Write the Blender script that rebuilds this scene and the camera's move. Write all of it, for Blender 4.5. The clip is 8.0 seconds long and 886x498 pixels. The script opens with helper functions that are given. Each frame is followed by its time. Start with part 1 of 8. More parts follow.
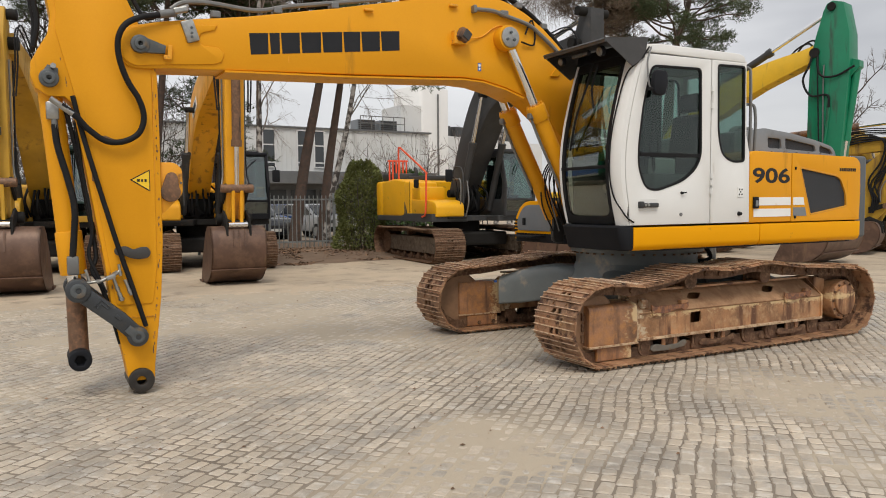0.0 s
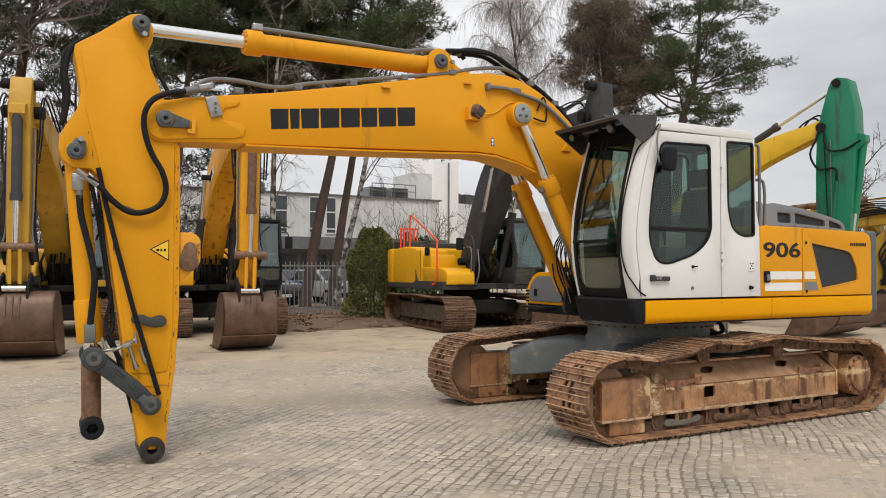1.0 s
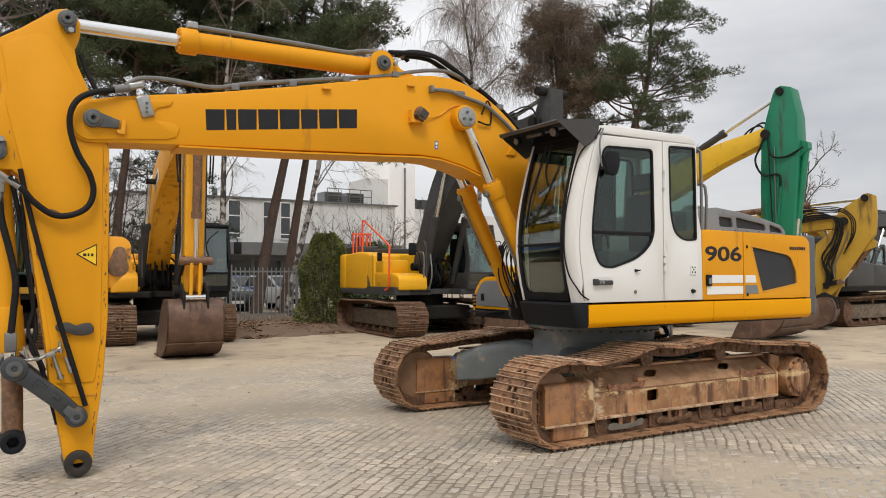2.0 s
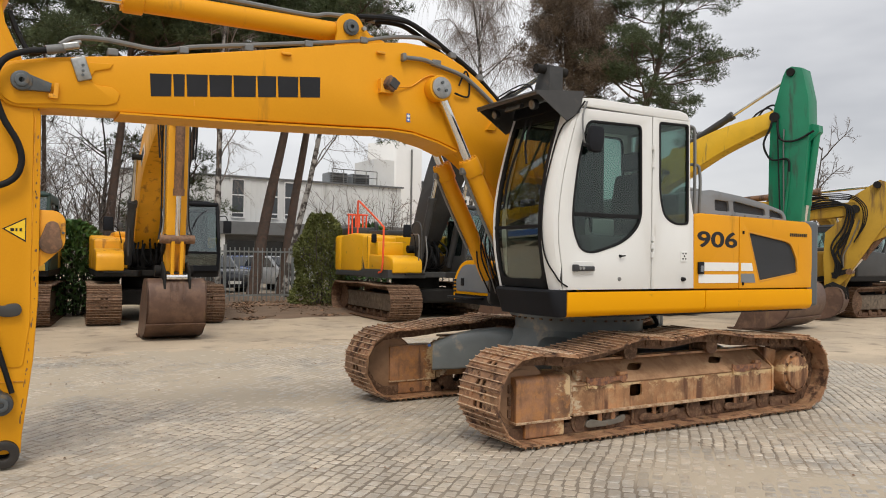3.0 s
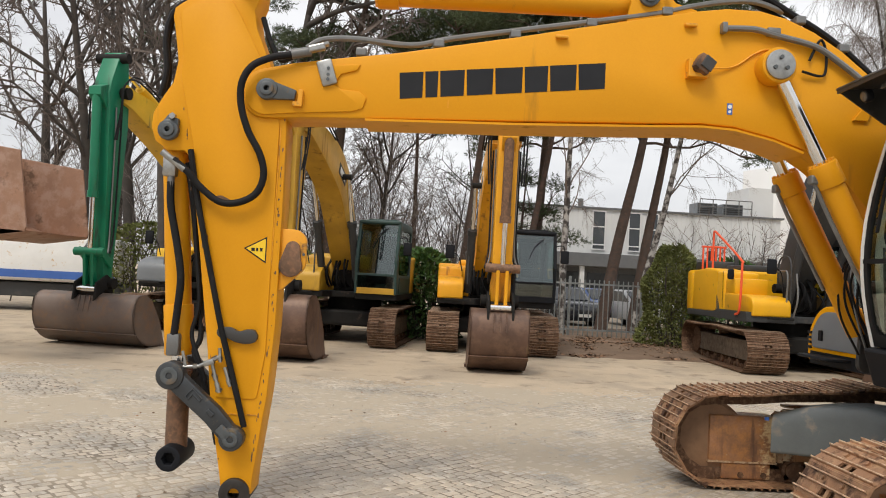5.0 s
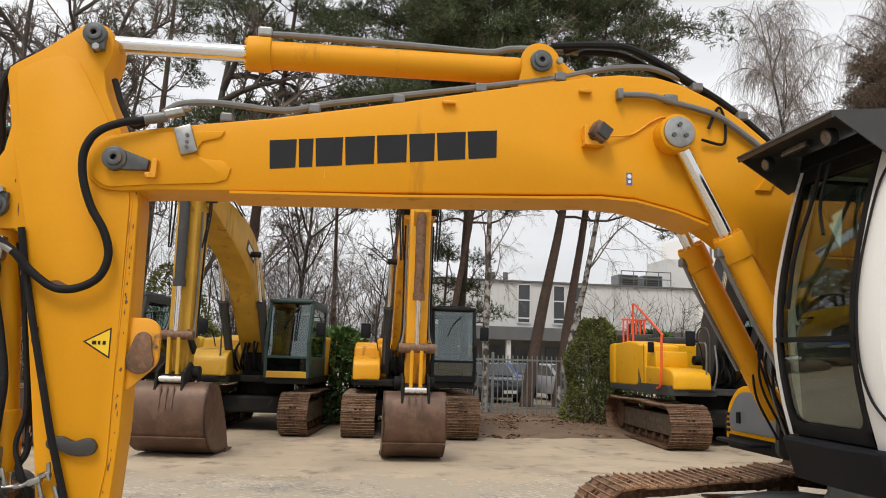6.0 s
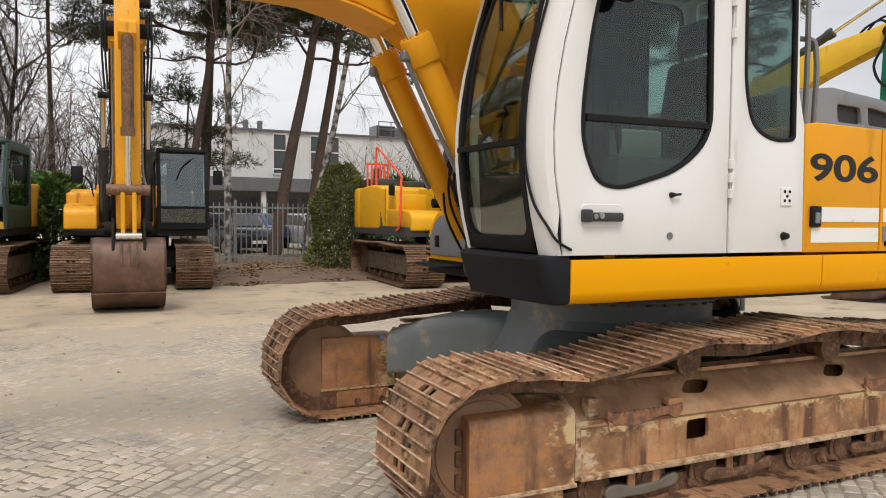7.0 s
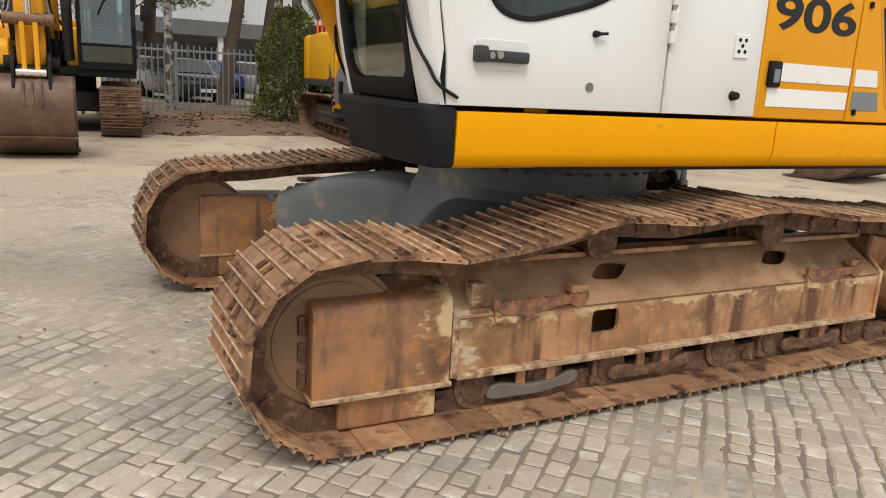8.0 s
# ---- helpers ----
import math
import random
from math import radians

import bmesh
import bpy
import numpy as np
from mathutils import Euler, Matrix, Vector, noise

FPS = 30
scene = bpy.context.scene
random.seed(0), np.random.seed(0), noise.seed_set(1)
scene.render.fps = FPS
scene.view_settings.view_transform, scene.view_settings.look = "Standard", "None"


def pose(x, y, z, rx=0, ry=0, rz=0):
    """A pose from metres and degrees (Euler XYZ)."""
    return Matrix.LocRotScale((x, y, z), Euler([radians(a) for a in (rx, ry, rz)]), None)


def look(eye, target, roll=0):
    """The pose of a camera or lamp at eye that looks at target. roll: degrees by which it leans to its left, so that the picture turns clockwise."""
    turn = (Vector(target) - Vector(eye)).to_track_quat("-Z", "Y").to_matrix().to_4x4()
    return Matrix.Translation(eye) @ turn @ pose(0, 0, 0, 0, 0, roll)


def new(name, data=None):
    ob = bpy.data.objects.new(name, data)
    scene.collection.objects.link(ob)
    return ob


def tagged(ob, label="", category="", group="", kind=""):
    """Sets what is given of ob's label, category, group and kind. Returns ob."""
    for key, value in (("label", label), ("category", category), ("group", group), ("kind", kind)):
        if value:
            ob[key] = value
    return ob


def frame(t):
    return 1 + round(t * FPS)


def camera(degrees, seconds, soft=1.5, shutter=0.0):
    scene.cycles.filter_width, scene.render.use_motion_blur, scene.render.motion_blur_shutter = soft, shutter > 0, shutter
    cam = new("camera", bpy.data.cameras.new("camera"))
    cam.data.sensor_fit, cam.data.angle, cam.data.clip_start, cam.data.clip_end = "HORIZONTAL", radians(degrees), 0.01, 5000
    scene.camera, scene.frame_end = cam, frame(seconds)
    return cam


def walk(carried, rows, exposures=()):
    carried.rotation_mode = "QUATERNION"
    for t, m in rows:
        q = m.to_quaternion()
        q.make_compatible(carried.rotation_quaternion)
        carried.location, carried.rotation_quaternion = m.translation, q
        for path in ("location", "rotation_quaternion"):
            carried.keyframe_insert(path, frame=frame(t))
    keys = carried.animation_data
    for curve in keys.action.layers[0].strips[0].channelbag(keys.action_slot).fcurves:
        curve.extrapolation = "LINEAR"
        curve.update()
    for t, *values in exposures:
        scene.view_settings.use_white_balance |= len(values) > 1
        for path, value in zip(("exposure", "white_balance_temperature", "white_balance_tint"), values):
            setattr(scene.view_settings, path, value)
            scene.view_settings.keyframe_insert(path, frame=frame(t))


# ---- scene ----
cam = camera(61.2, 8.0, soft=1.0)
PATH = [
    (0, (0.085, 0.046, 1.463), (1.036, 1.802, 1.34), -0.5),
    (0.5, (0.03, 0.007, 1.494), (0.957, 1.78, 1.477), -0.1),
    (1, (0.028, 0.009, 1.511), (0.959, 1.778, 1.564), 0.1),
    (1.5, (0.074, 0.016, 1.515), (1.041, 1.765, 1.591), 0.1),
    (2, (0.197, 0.026, 1.502), (1.225, 1.74, 1.57), -0.1),
    (2.2, (0.276, 0.049, 1.512), (1.33, 1.748, 1.569), -0.1),
    (3.3, (0.99, 0.36, 1.484), (1.91, 2.136, 1.486), 1.9),
    (3.5, (1.141, 0.43, 1.472), (1.923, 2.27, 1.458), 2.9),
    (4, (1.363, 0.744, 1.477), (1.765, 2.702, 1.409), 4.2),
    (4.2, (1.445, 0.852, 1.477), (1.701, 2.834, 1.401), 4.3),
    (5.3, (1.917, 1.585, 1.578), (1.985, 3.576, 1.752), 3.0),
    (5.5, (1.96, 1.69, 1.61), (2.071, 3.673, 1.843), 2.6),
    (6, (2.137, 1.887, 1.63), (2.388, 3.851, 1.915), 1.6),
    (6.5, (2.46, 2.041, 1.545), (2.991, 3.964, 1.693), 0.4),
    (7, (2.804, 2.285, 1.423), (3.653, 4.094, 1.335), 0.5),
    (7.5, (3.12, 2.51, 1.392), (4.123, 4.216, 1.105), 1.8),
    (8, (3.503, 2.728, 1.343), (4.409, 4.455, 0.895), 3.3),
]
walk(cam, [(t, look(eye, target, roll)) for t, eye, target, roll in PATH], [(0.0, 0.0), (1.0, 0.02), (2.2, 0.05), (4.0, 0.10), (5.5, 0.17), (6.0, 0.11), (6.5, 0.11), (7.0, 0.17), (8.0, 0.20)])

# ---- world and light ----
world = bpy.data.worlds.new("overcast_sky")
scene.world = world
world.use_nodes = True
wn, wl = world.node_tree.nodes, world.node_tree.links
wn.clear()
w_out = wn.new("ShaderNodeOutputWorld")
w_bg = wn.new("ShaderNodeBackground")
w_sky = wn.new("ShaderNodeTexSky")
w_sky.sky_type, w_sky.sun_disc = "NISHITA", False
w_sky.sun_elevation, w_sky.sun_rotation = radians(55), radians(209)
w_tc = wn.new("ShaderNodeTexCoord")
w_map = wn.new("ShaderNodeMapping")
w_map.inputs["Scale"].default_value = (1.0, 1.0, 3.2)
w_noise = wn.new("ShaderNodeTexNoise")
w_noise.inputs["Scale"].default_value, w_noise.inputs["Detail"].default_value = 1.6, 5.0
w_noise.inputs["Roughness"].default_value = 0.55
w_ramp = wn.new("ShaderNodeValToRGB")
w_ramp.color_ramp.elements[0].position, w_ramp.color_ramp.elements[1].position = 0.30, 0.68
w_ramp.color_ramp.elements[0].color = (0.57, 0.575, 0.60, 1)
w_ramp.color_ramp.elements[1].color = (0.97, 0.965, 0.97, 1)
w_dim = wn.new("ShaderNodeMix")
w_dim.data_type, w_dim.blend_type = "RGBA", "MULTIPLY"
w_dim.inputs[0].default_value = 1.0
w_dim.inputs[7].default_value = (0.10, 0.10, 0.10, 1)
w_mix = wn.new("ShaderNodeMix")
w_mix.data_type = "RGBA"
w_mix.inputs[0].default_value = 0.90
wl.new(w_tc.outputs["Generated"], w_map.inputs["Vector"])
wl.new(w_map.outputs["Vector"], w_noise.inputs["Vector"])
wl.new(w_noise.outputs["Fac"], w_ramp.inputs["Fac"])
wl.new(w_sky.outputs["Color"], w_dim.inputs[6])
wl.new(w_dim.outputs[2], w_mix.inputs[6])
wl.new(w_ramp.outputs["Color"], w_mix.inputs[7])
wl.new(w_mix.outputs[2], w_bg.inputs["Color"])
w_sep = wn.new("ShaderNodeSeparateXYZ")
w_rise = wn.new("ShaderNodeMapRange")
w_rise.inputs[1].default_value, w_rise.inputs[2].default_value = 0.0, 1.0
w_rise.inputs[3].default_value, w_rise.inputs[4].default_value = 0.85, 1.40
wl.new(w_tc.outputs["Generated"], w_sep.inputs[0])
wl.new(w_sep.outputs["Z"], w_rise.inputs[0])
wl.new(w_rise.outputs[0], w_bg.inputs["Strength"])
wl.new(w_bg.outputs["Background"], w_out.inputs["Surface"])

sun = new("sun", bpy.data.lights.new("sun", "SUN"))
sun.data.energy, sun.data.angle, sun.data.color = 1.75, radians(20), (1.0, 0.93, 0.82)
sun.matrix_world = look((-6, -11, 18), (0, 0, 0))


# ---- materials ----
def material(name, col, rough=0.5, metal=0.0, var=0.12, scale=2.0, dirt=None, amount=0.0, dscale=3.0,
             bump=0.06, bscale=90.0, streak=False, spec=0.5, grit=0.22, rnd=0.0, island=0.0, coat=0.0, col2=None, level=0.5, pale=None, flakes=()):
    """Two scales of variation on a base colour, stains of a second colour, fine relief."""
    m = bpy.data.materials.new(name)
    m.use_nodes = True
    n, k = m.node_tree.nodes, m.node_tree.links
    b = n["Principled BSDF"]
    geo = n.new("ShaderNodeNewGeometry")
    pos = geo.outputs["Position"]

    def noise_at(s, detail, stretch=(1, 1, 1)):
        mp = n.new("ShaderNodeMapping")
        mp.inputs["Scale"].default_value = stretch
        tx = n.new("ShaderNodeTexNoise")
        tx.inputs["Scale"].default_value, tx.inputs["Detail"].default_value = s, detail
        tx.inputs["Roughness"].default_value = 0.62
        k.new(pos, mp.inputs["Vector"])
        k.new(mp.outputs["Vector"], tx.inputs["Vector"])
        return tx.outputs["Fac"]

    def mixed(fac, a, c, mode="MIX"):
        mx = n.new("ShaderNodeMix")
        mx.data_type, mx.blend_type = "RGBA", mode
        for sock, val in ((mx.inputs[0], fac), (mx.inputs[6], a), (mx.inputs[7], c)):
            if isinstance(val, (int, float)):
                sock.default_value = val
            elif isinstance(val, tuple):
                sock.default_value = (*val[:3], 1)
            else:
                k.new(val, sock)
        return mx.outputs[2]

    def ranged(v, a, c, lo=0.0, hi=1.0):
        r = n.new("ShaderNodeMapRange")
        r.inputs[1].default_value, r.inputs[2].default_value = a, c
        r.inputs[3].default_value, r.inputs[4].default_value = lo, hi
        k.new(v, r.inputs[0])
        return r.outputs[0]

    big = noise_at(scale, 4)
    fine = noise_at(bscale, 5)
    c = mixed(ranged(big, 0.3, 0.7), tuple(x * (1 - var) for x in col), tuple(min(1, x * (1 + var)) for x in col))
    if col2:
        c = mixed(ranged(noise_at(scale * 3.1, 6), level - 0.09, level + 0.09), c, col2)
    c = mixed(grit, c, mixed(ranged(fine, 0.3, 0.7), (0.42, 0.42, 0.42), (0.58, 0.58, 0.58)), "OVERLAY")
    if dirt:
        mask = ranged(noise_at(dscale, 8, (1, 1, 0.16) if streak else (1, 1, 1)), 0.72 - 0.35 * amount, 0.84 - 0.35 * amount)
        c = mixed(mask, c, dirt)
        k.new(ranged(mask, 0, 1, rough, min(1.0, rough + 0.3)), b.inputs["Roughness"])
    else:
        k.new(ranged(fine, 0.2, 0.8, max(0.03, rough - 0.06), min(1, rough + 0.08)), b.inputs["Roughness"])
    # polished spots: highlights painted into the colour as scattered pale patches
    if pale:
        highlights = ranged(noise_at(8.5, 7, (1, 1, 1)), 0.54, 0.70, 0.0, 0.75)
        c = mixed(highlights, c, pale)
    for axis, centre, half, tint in flakes:
        # old paint that has come off in scales along an edge
        xyz, sumup, gap = n.new("ShaderNodeSeparateXYZ"), n.new("ShaderNodeMath"), n.new("ShaderNodeMath")
        sumup.operation = "MULTIPLY_ADD"
        gap.operation = "SUBTRACT"
        gap.inputs[1].default_value = centre
        away = n.new("ShaderNodeMath")
        away.operation = "ABSOLUTE"
        k.new(pos, xyz.inputs[0])
        k.new(xyz.outputs[axis], gap.inputs[0])
        k.new(gap.outputs[0], away.inputs[0])
        patch = n.new("ShaderNodeMath")
        patch.operation = "MULTIPLY"
        k.new(ranged(away.outputs[0], half, 0.0), patch.inputs[0])
        k.new(ranged(noise_at(4.5, 4), 0.37, 0.52), patch.inputs[1])
        sumup.inputs[1].default_value = 0.47
        k.new(patch.outputs[0], sumup.inputs[0])
        k.new(noise_at(24, 10, (1, 1, 1.8)), sumup.inputs[2])
        c = mixed(ranged(sumup.outputs[0], 0.65, 0.83, 0.0, 0.8), c, tint)
    if rnd:
        info = n.new("ShaderNodeObjectInfo")
        g = ranged(info.outputs["Random"], 0, 1, 0.5 - rnd, 0.5 + rnd)
        c = mixed(1.0, c, g, "OVERLAY")
    if island:
        g = ranged(geo.outputs["Random Per Island"], 0, 1, 0.5 - island, 0.5 + island)
        c = mixed(1.0, c, g, "OVERLAY")
    k.new(c, b.inputs["Base Color"])
    b.inputs["Metallic"].default_value = metal
    b.inputs["Specular IOR Level"].default_value = spec
    if coat:
        b.inputs["Coat Weight"].default_value, b.inputs["Coat Roughness"].default_value = coat, 0.12
    if bump:
        bp = n.new("ShaderNodeBump")
        bp.inputs["Strength"].default_value, bp.inputs["Distance"].default_value = bump, 0.01
        k.new(fine, bp.inputs["Height"])
        k.new(bp.outputs["Normal"], b.inputs["Normal"])
    return m


def glass_material(name, tint, rough=0.02, clear=0.75, shine=0.045):
    """A tinted pane: part see-through, part mirror by Fresnel."""
    m = bpy.data.materials.new(name)
    m.use_nodes = True
    n, k = m.node_tree.nodes, m.node_tree.links
    n.remove(n["Principled BSDF"])
    tr, gl, mx, fr = (n.new("ShaderNodeBsdfTransparent"), n.new("ShaderNodeBsdfGlossy"),
                      n.new("ShaderNodeMixShader"), n.new("ShaderNodeLayerWeight"))
    pw, rg = n.new("ShaderNodeMath"), n.new("ShaderNodeMapRange")
    pw.operation = "POWER"
    pw.inputs[1].default_value = 5.0
    rg.inputs[3].default_value, rg.inputs[4].default_value = shine, 0.9
    tr.inputs["Color"].default_value = (*[t * clear for t in tint], 1)
    gl.inputs["Color"].default_value, gl.inputs["Roughness"].default_value = (0.95, 0.97, 0.97, 1), rough
    fr.inputs["Blend"].default_value = 0.5
    k.new(fr.outputs["Facing"], pw.inputs[0])
    k.new(pw.outputs[0], rg.inputs[0])
    k.new(rg.outputs[0], mx.inputs[0])
    k.new(tr.outputs[0], mx.inputs[1])
    k.new(gl.outputs[0], mx.inputs[2])
    k.new(mx.outputs[0], n["Material Output"].inputs["Surface"])
    return m


RUSTY = (0.17, 0.085, 0.045)
DUST = (0.36, 0.27, 0.18)
MUD = (0.13, 0.09, 0.06)
YELLOW = material("ochre_paint", (0.71, 0.312, 0.008), 0.50, var=0.05, scale=0.8, dirt=(0.44, 0.20, 0.02), amount=0.30, dscale=5, bump=0.03, streak=True, spec=0.22)
YELLOW_WORN = material("worn_ochre_paint", (0.76, 0.33, 0.01), 0.5, var=0.07, scale=3, dirt=(0.20, 0.10, 0.04), amount=0.46, dscale=9, bump=0.07)
SILL = material("orange_sill_paint", (0.87, 0.385, 0.001), 0.45, var=0.03, scale=1.0, dirt=(0.46, 0.22, 0.04), amount=0.14, dscale=8, bump=0.02, spec=0.12, grit=0.1)
WHITE = material("white_cab_paint", (0.71, 0.71, 0.69), 0.38, var=0.03, scale=1.2, dirt=(0.50, 0.48, 0.43), amount=0.24, dscale=4, bump=0.015, streak=True, coat=0.2)
BLACK = material("black_plastic", (0.010, 0.011, 0.014), 0.55, var=0.2, dirt=(0.026, 0.025, 0.024), amount=0.20, dscale=6, spec=0.18)
RUBBER = material("black_rubber", (0.011, 0.011, 0.012), 0.62, var=0.25, scale=6, dirt=(0.036, 0.033, 0.030), amount=0.30, dscale=14, spec=0.2)
GREY = material("grey_plastic", (0.085, 0.095, 0.105), 0.5, var=0.1, dirt=(0.17, 0.16, 0.15), amount=0.25)
GREYLIGHT = material("grey_hood_paint", (0.19, 0.205, 0.22), 0.45, var=0.08, dirt=(0.12, 0.12, 0.12), amount=0.25)
DECAL = material("dark_decal", (0.016, 0.017, 0.020), 0.5, var=0.15, scale=5, bump=0.02, spec=0.25)
DECAL_RIM = material("decal_rim", (0.62, 0.27, 0.01), 0.45, var=0.05)
MESHGRILLE = material("dark_mesh_grille", (0.022, 0.025, 0.03), 0.6, var=0.2, bump=0.4, bscale=220)
PIN = material("dark_steel_pin", (0.095, 0.105, 0.110), 0.45, metal=0.3, var=0.2, scale=8, dirt=(0.16, 0.12, 0.08), amount=0.35, dscale=10)
CASTING = material("grey_cast_link", (0.058, 0.063, 0.068), 0.42, metal=0.45, var=0.18, scale=7, dirt=(0.20, 0.15, 0.09), amount=0.40, dscale=9, bump=0.15)
GREASED = material("greasy_dark_steel", (0.030, 0.026, 0.023), 0.45, metal=0.2, var=0.3, scale=12, dirt=(0.10, 0.07, 0.045), amount=0.4, dscale=14, bump=0.25)
CHROME = material("chrome_rod", (0.78, 0.78, 0.77), 0.13, metal=1.0, var=0.04, bump=0.01)
BRIGHT = material("plated_fitting", (0.36, 0.36, 0.345), 0.33, metal=0.9, var=0.2, scale=20)
PIPE = material("grey_steel_pipe", (0.19, 0.19, 0.185), 0.42, metal=0.5, var=0.12, scale=8, dirt=(0.12, 0.09, 0.07), amount=0.35)
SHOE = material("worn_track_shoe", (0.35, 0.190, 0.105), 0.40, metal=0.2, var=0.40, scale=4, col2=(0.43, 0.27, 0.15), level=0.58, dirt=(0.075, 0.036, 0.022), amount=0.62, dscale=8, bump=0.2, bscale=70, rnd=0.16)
# scuffed bar steel, paled further to paint in the highlights of the sky
GROUSER = material("scuffed_highlit_bar", (0.70, 0.52, 0.36), 0.30, metal=0.35, var=0.25, scale=6, col2=(0.38, 0.215, 0.12), level=0.55, dirt=(0.16, 0.085, 0.05), amount=0.42, dscale=12, bump=0.15, bscale=80, rnd=0.12)
LINK = material("dark_track_link", (0.125, 0.070, 0.043), 0.62, metal=0.2, var=0.4, scale=8, col2=(0.26, 0.16, 0.095), level=0.58, dirt=(0.07, 0.045, 0.032), amount=0.45, bump=0.3, spec=0.25)
TFRAME = material("rusty_track_frame", (0.335, 0.168, 0.077), 0.42, var=0.50, scale=3.2, col2=(0.44, 0.265, 0.135), level=0.57, dirt=(0.125, 0.056, 0.029), amount=0.60, dscale=7, streak=True, bump=0.28, bscale=45, grit=0.5, flakes=[("Z", 0.425, 0.06, (0.64, 0.47, 0.25)), ("X", 4.875, 0.11, (0.55, 0.46, 0.32))])
COVER = material("mottled_rust_plate", (0.275, 0.136, 0.068), 0.40, var=0.5, scale=4.5, col2=(0.40, 0.185, 0.066), level=0.55, dirt=(0.125, 0.066, 0.042), amount=0.48, dscale=7, streak=True, bump=0.30, bscale=60, grit=0.55, flakes=[("X", 4.79, 0.17, (0.66, 0.50, 0.28)), ("X", 4.84, 0.05, (0.27, 0.27, 0.25))])
WORNEDGE = material("worn_steel_edge", (0.52, 0.385, 0.25), 0.5, metal=0.2, var=0.3, scale=7, col2=(0.30, 0.165, 0.085), level=0.54, dirt=(0.22, 0.11, 0.055), amount=0.45, dscale=15, bump=0.2)
TDUST = material("dusty_frame_steel", (0.35, 0.205, 0.110), 0.72, var=0.3, scale=2.4, col2=(0.25, 0.135, 0.068), level=0.53, dirt=(0.45, 0.31, 0.18), amount=0.5, dscale=5, bump=0.25, bscale=50)
ORANGE_RUST = material("bright_rust", (0.28, 0.125, 0.058), 0.8, var=0.3, scale=8, col2=(0.14, 0.07, 0.05), level=0.5, bump=0.35, bscale=50)
SLATE = material("slate_grey_frame_paint", (0.122, 0.136, 0.136), 0.46, var=0.2, scale=2, dirt=(0.29, 0.24, 0.18), amount=0.42, dscale=4, bump=0.1)
GUARD = material("grey_guide_plate", (0.165, 0.15, 0.125), 0.55, metal=0.3, var=0.15, scale=8, dirt=(0.22, 0.14, 0.08), amount=0.45, dscale=12)
RUSTBAR = material("rusty_bar", (0.15, 0.085, 0.05), 0.6, metal=0.2, var=0.3, scale=9, col2=(0.26, 0.13, 0.07), level=0.56, dirt=(0.045, 0.035, 0.03), amount=0.5, dscale=8, streak=True, bump=0.2)
VISOR = material("dark_visor_steel", (0.060, 0.058, 0.056), 0.40, metal=0.4, var=0.15, scale=4, dirt=(0.12, 0.11, 0.10), amount=0.3, dscale=5)
GLASS = glass_material("cab_glass", (0.76, 0.88, 0.84), clear=0.80)
GLASS_FRONT = glass_material("windscreen_glass", (0.88, 0.93, 0.84), clear=0.80, shine=0.11)
LENS = material("lamp_lens", (0.13, 0.13, 0.125), 0.22, metal=0.2, var=0.35, scale=40)
SEATCLOTH = material("dark_seat_cloth", (0.03, 0.032, 0.036), 0.85, var=0.2, scale=10, bump=0.2)
CURTAIN = material("grey_sun_blind", (0.032, 0.038, 0.042), 0.8, var=0.15, scale=10)
CONSOLE = material("console_plastic", (0.055, 0.06, 0.062), 0.6, var=0.15)
LININGGREY = material("cab_lining", (0.22, 0.24, 0.235), 0.75, var=0.1)
BLUE = material("blue_sticker", (0.05, 0.13, 0.42), 0.4, var=0.1)
SIGNYELLOW = material("warning_yellow", (0.85, 0.55, 0.02), 0.4, var=0.05)
PALE = material("white_stripe", (0.78, 0.78, 0.76), 0.45, var=0.05, dirt=(0.55, 0.33, 0.08), amount=0.3, dscale=6)


# ---- mesh helpers ----
def V(*a):
    return Vector(a)


def part(name, bm, mat, parent=None, label="", smooth=False, o=(0, 0, 0), edge=None):
    """Links a bmesh as one mesh object under a thing or a part."""
    if any(o):
        bmesh.ops.translate(bm, vec=(-o[0], -o[1], -o[2]), verts=bm.verts)
    bmesh.ops.recalc_face_normals(bm, faces=bm.faces)
    me = bpy.data.meshes.new(name)
    bm.to_mesh(me)
    bm.free()
    me.materials.append(mat)
    if smooth:
        me.shade_smooth()
        me.set_sharp_from_angle(angle=radians(edge or 38))
    ob = new(name, me)
    if parent:
        ob.parent = parent
    if label:
        ob["label"] = label
    return ob


def thing(name, at, rz=0.0, label="", category="", group="", kind=""):
    e = new(name)
    e.empty_display_size = 0.2
    e.matrix_basis = pose(at[0], at[1], at[2], 0, 0, rz)
    return tagged(e, label, category, group, kind)


def bevelled(bm, geom_edges, w, seg=2):
    if w > 0:
        bmesh.ops.bevel(bm, geom=geom_edges, offset=w, segments=seg, profile=0.5, affect="EDGES", clamp_overlap=True)


def box(c, s, rot=None, bevel=0.0, bm=None, seg=2):
    """A box of size s centred on c, turned by the matrix rot, its edges bevelled."""
    b = bmesh.new()
    bmesh.ops.create_cube(b, size=1.0)
    bmesh.ops.scale(b, vec=s, verts=b.verts)
    bevelled(b, b.edges[:], bevel, seg)
    m = Matrix.Translation(c) @ (rot.to_4x4() if rot else Matrix())
    bmesh.ops.transform(b, matrix=m, verts=b.verts)
    return joined(bm, b)


def joined(bm, b):
    if bm is None:
        return b
    me = bpy.data.meshes.new("tmp")
    b.to_mesh(me)
    b.free()
    bm.from_mesh(me)
    bpy.data.meshes.remove(me)
    return bm


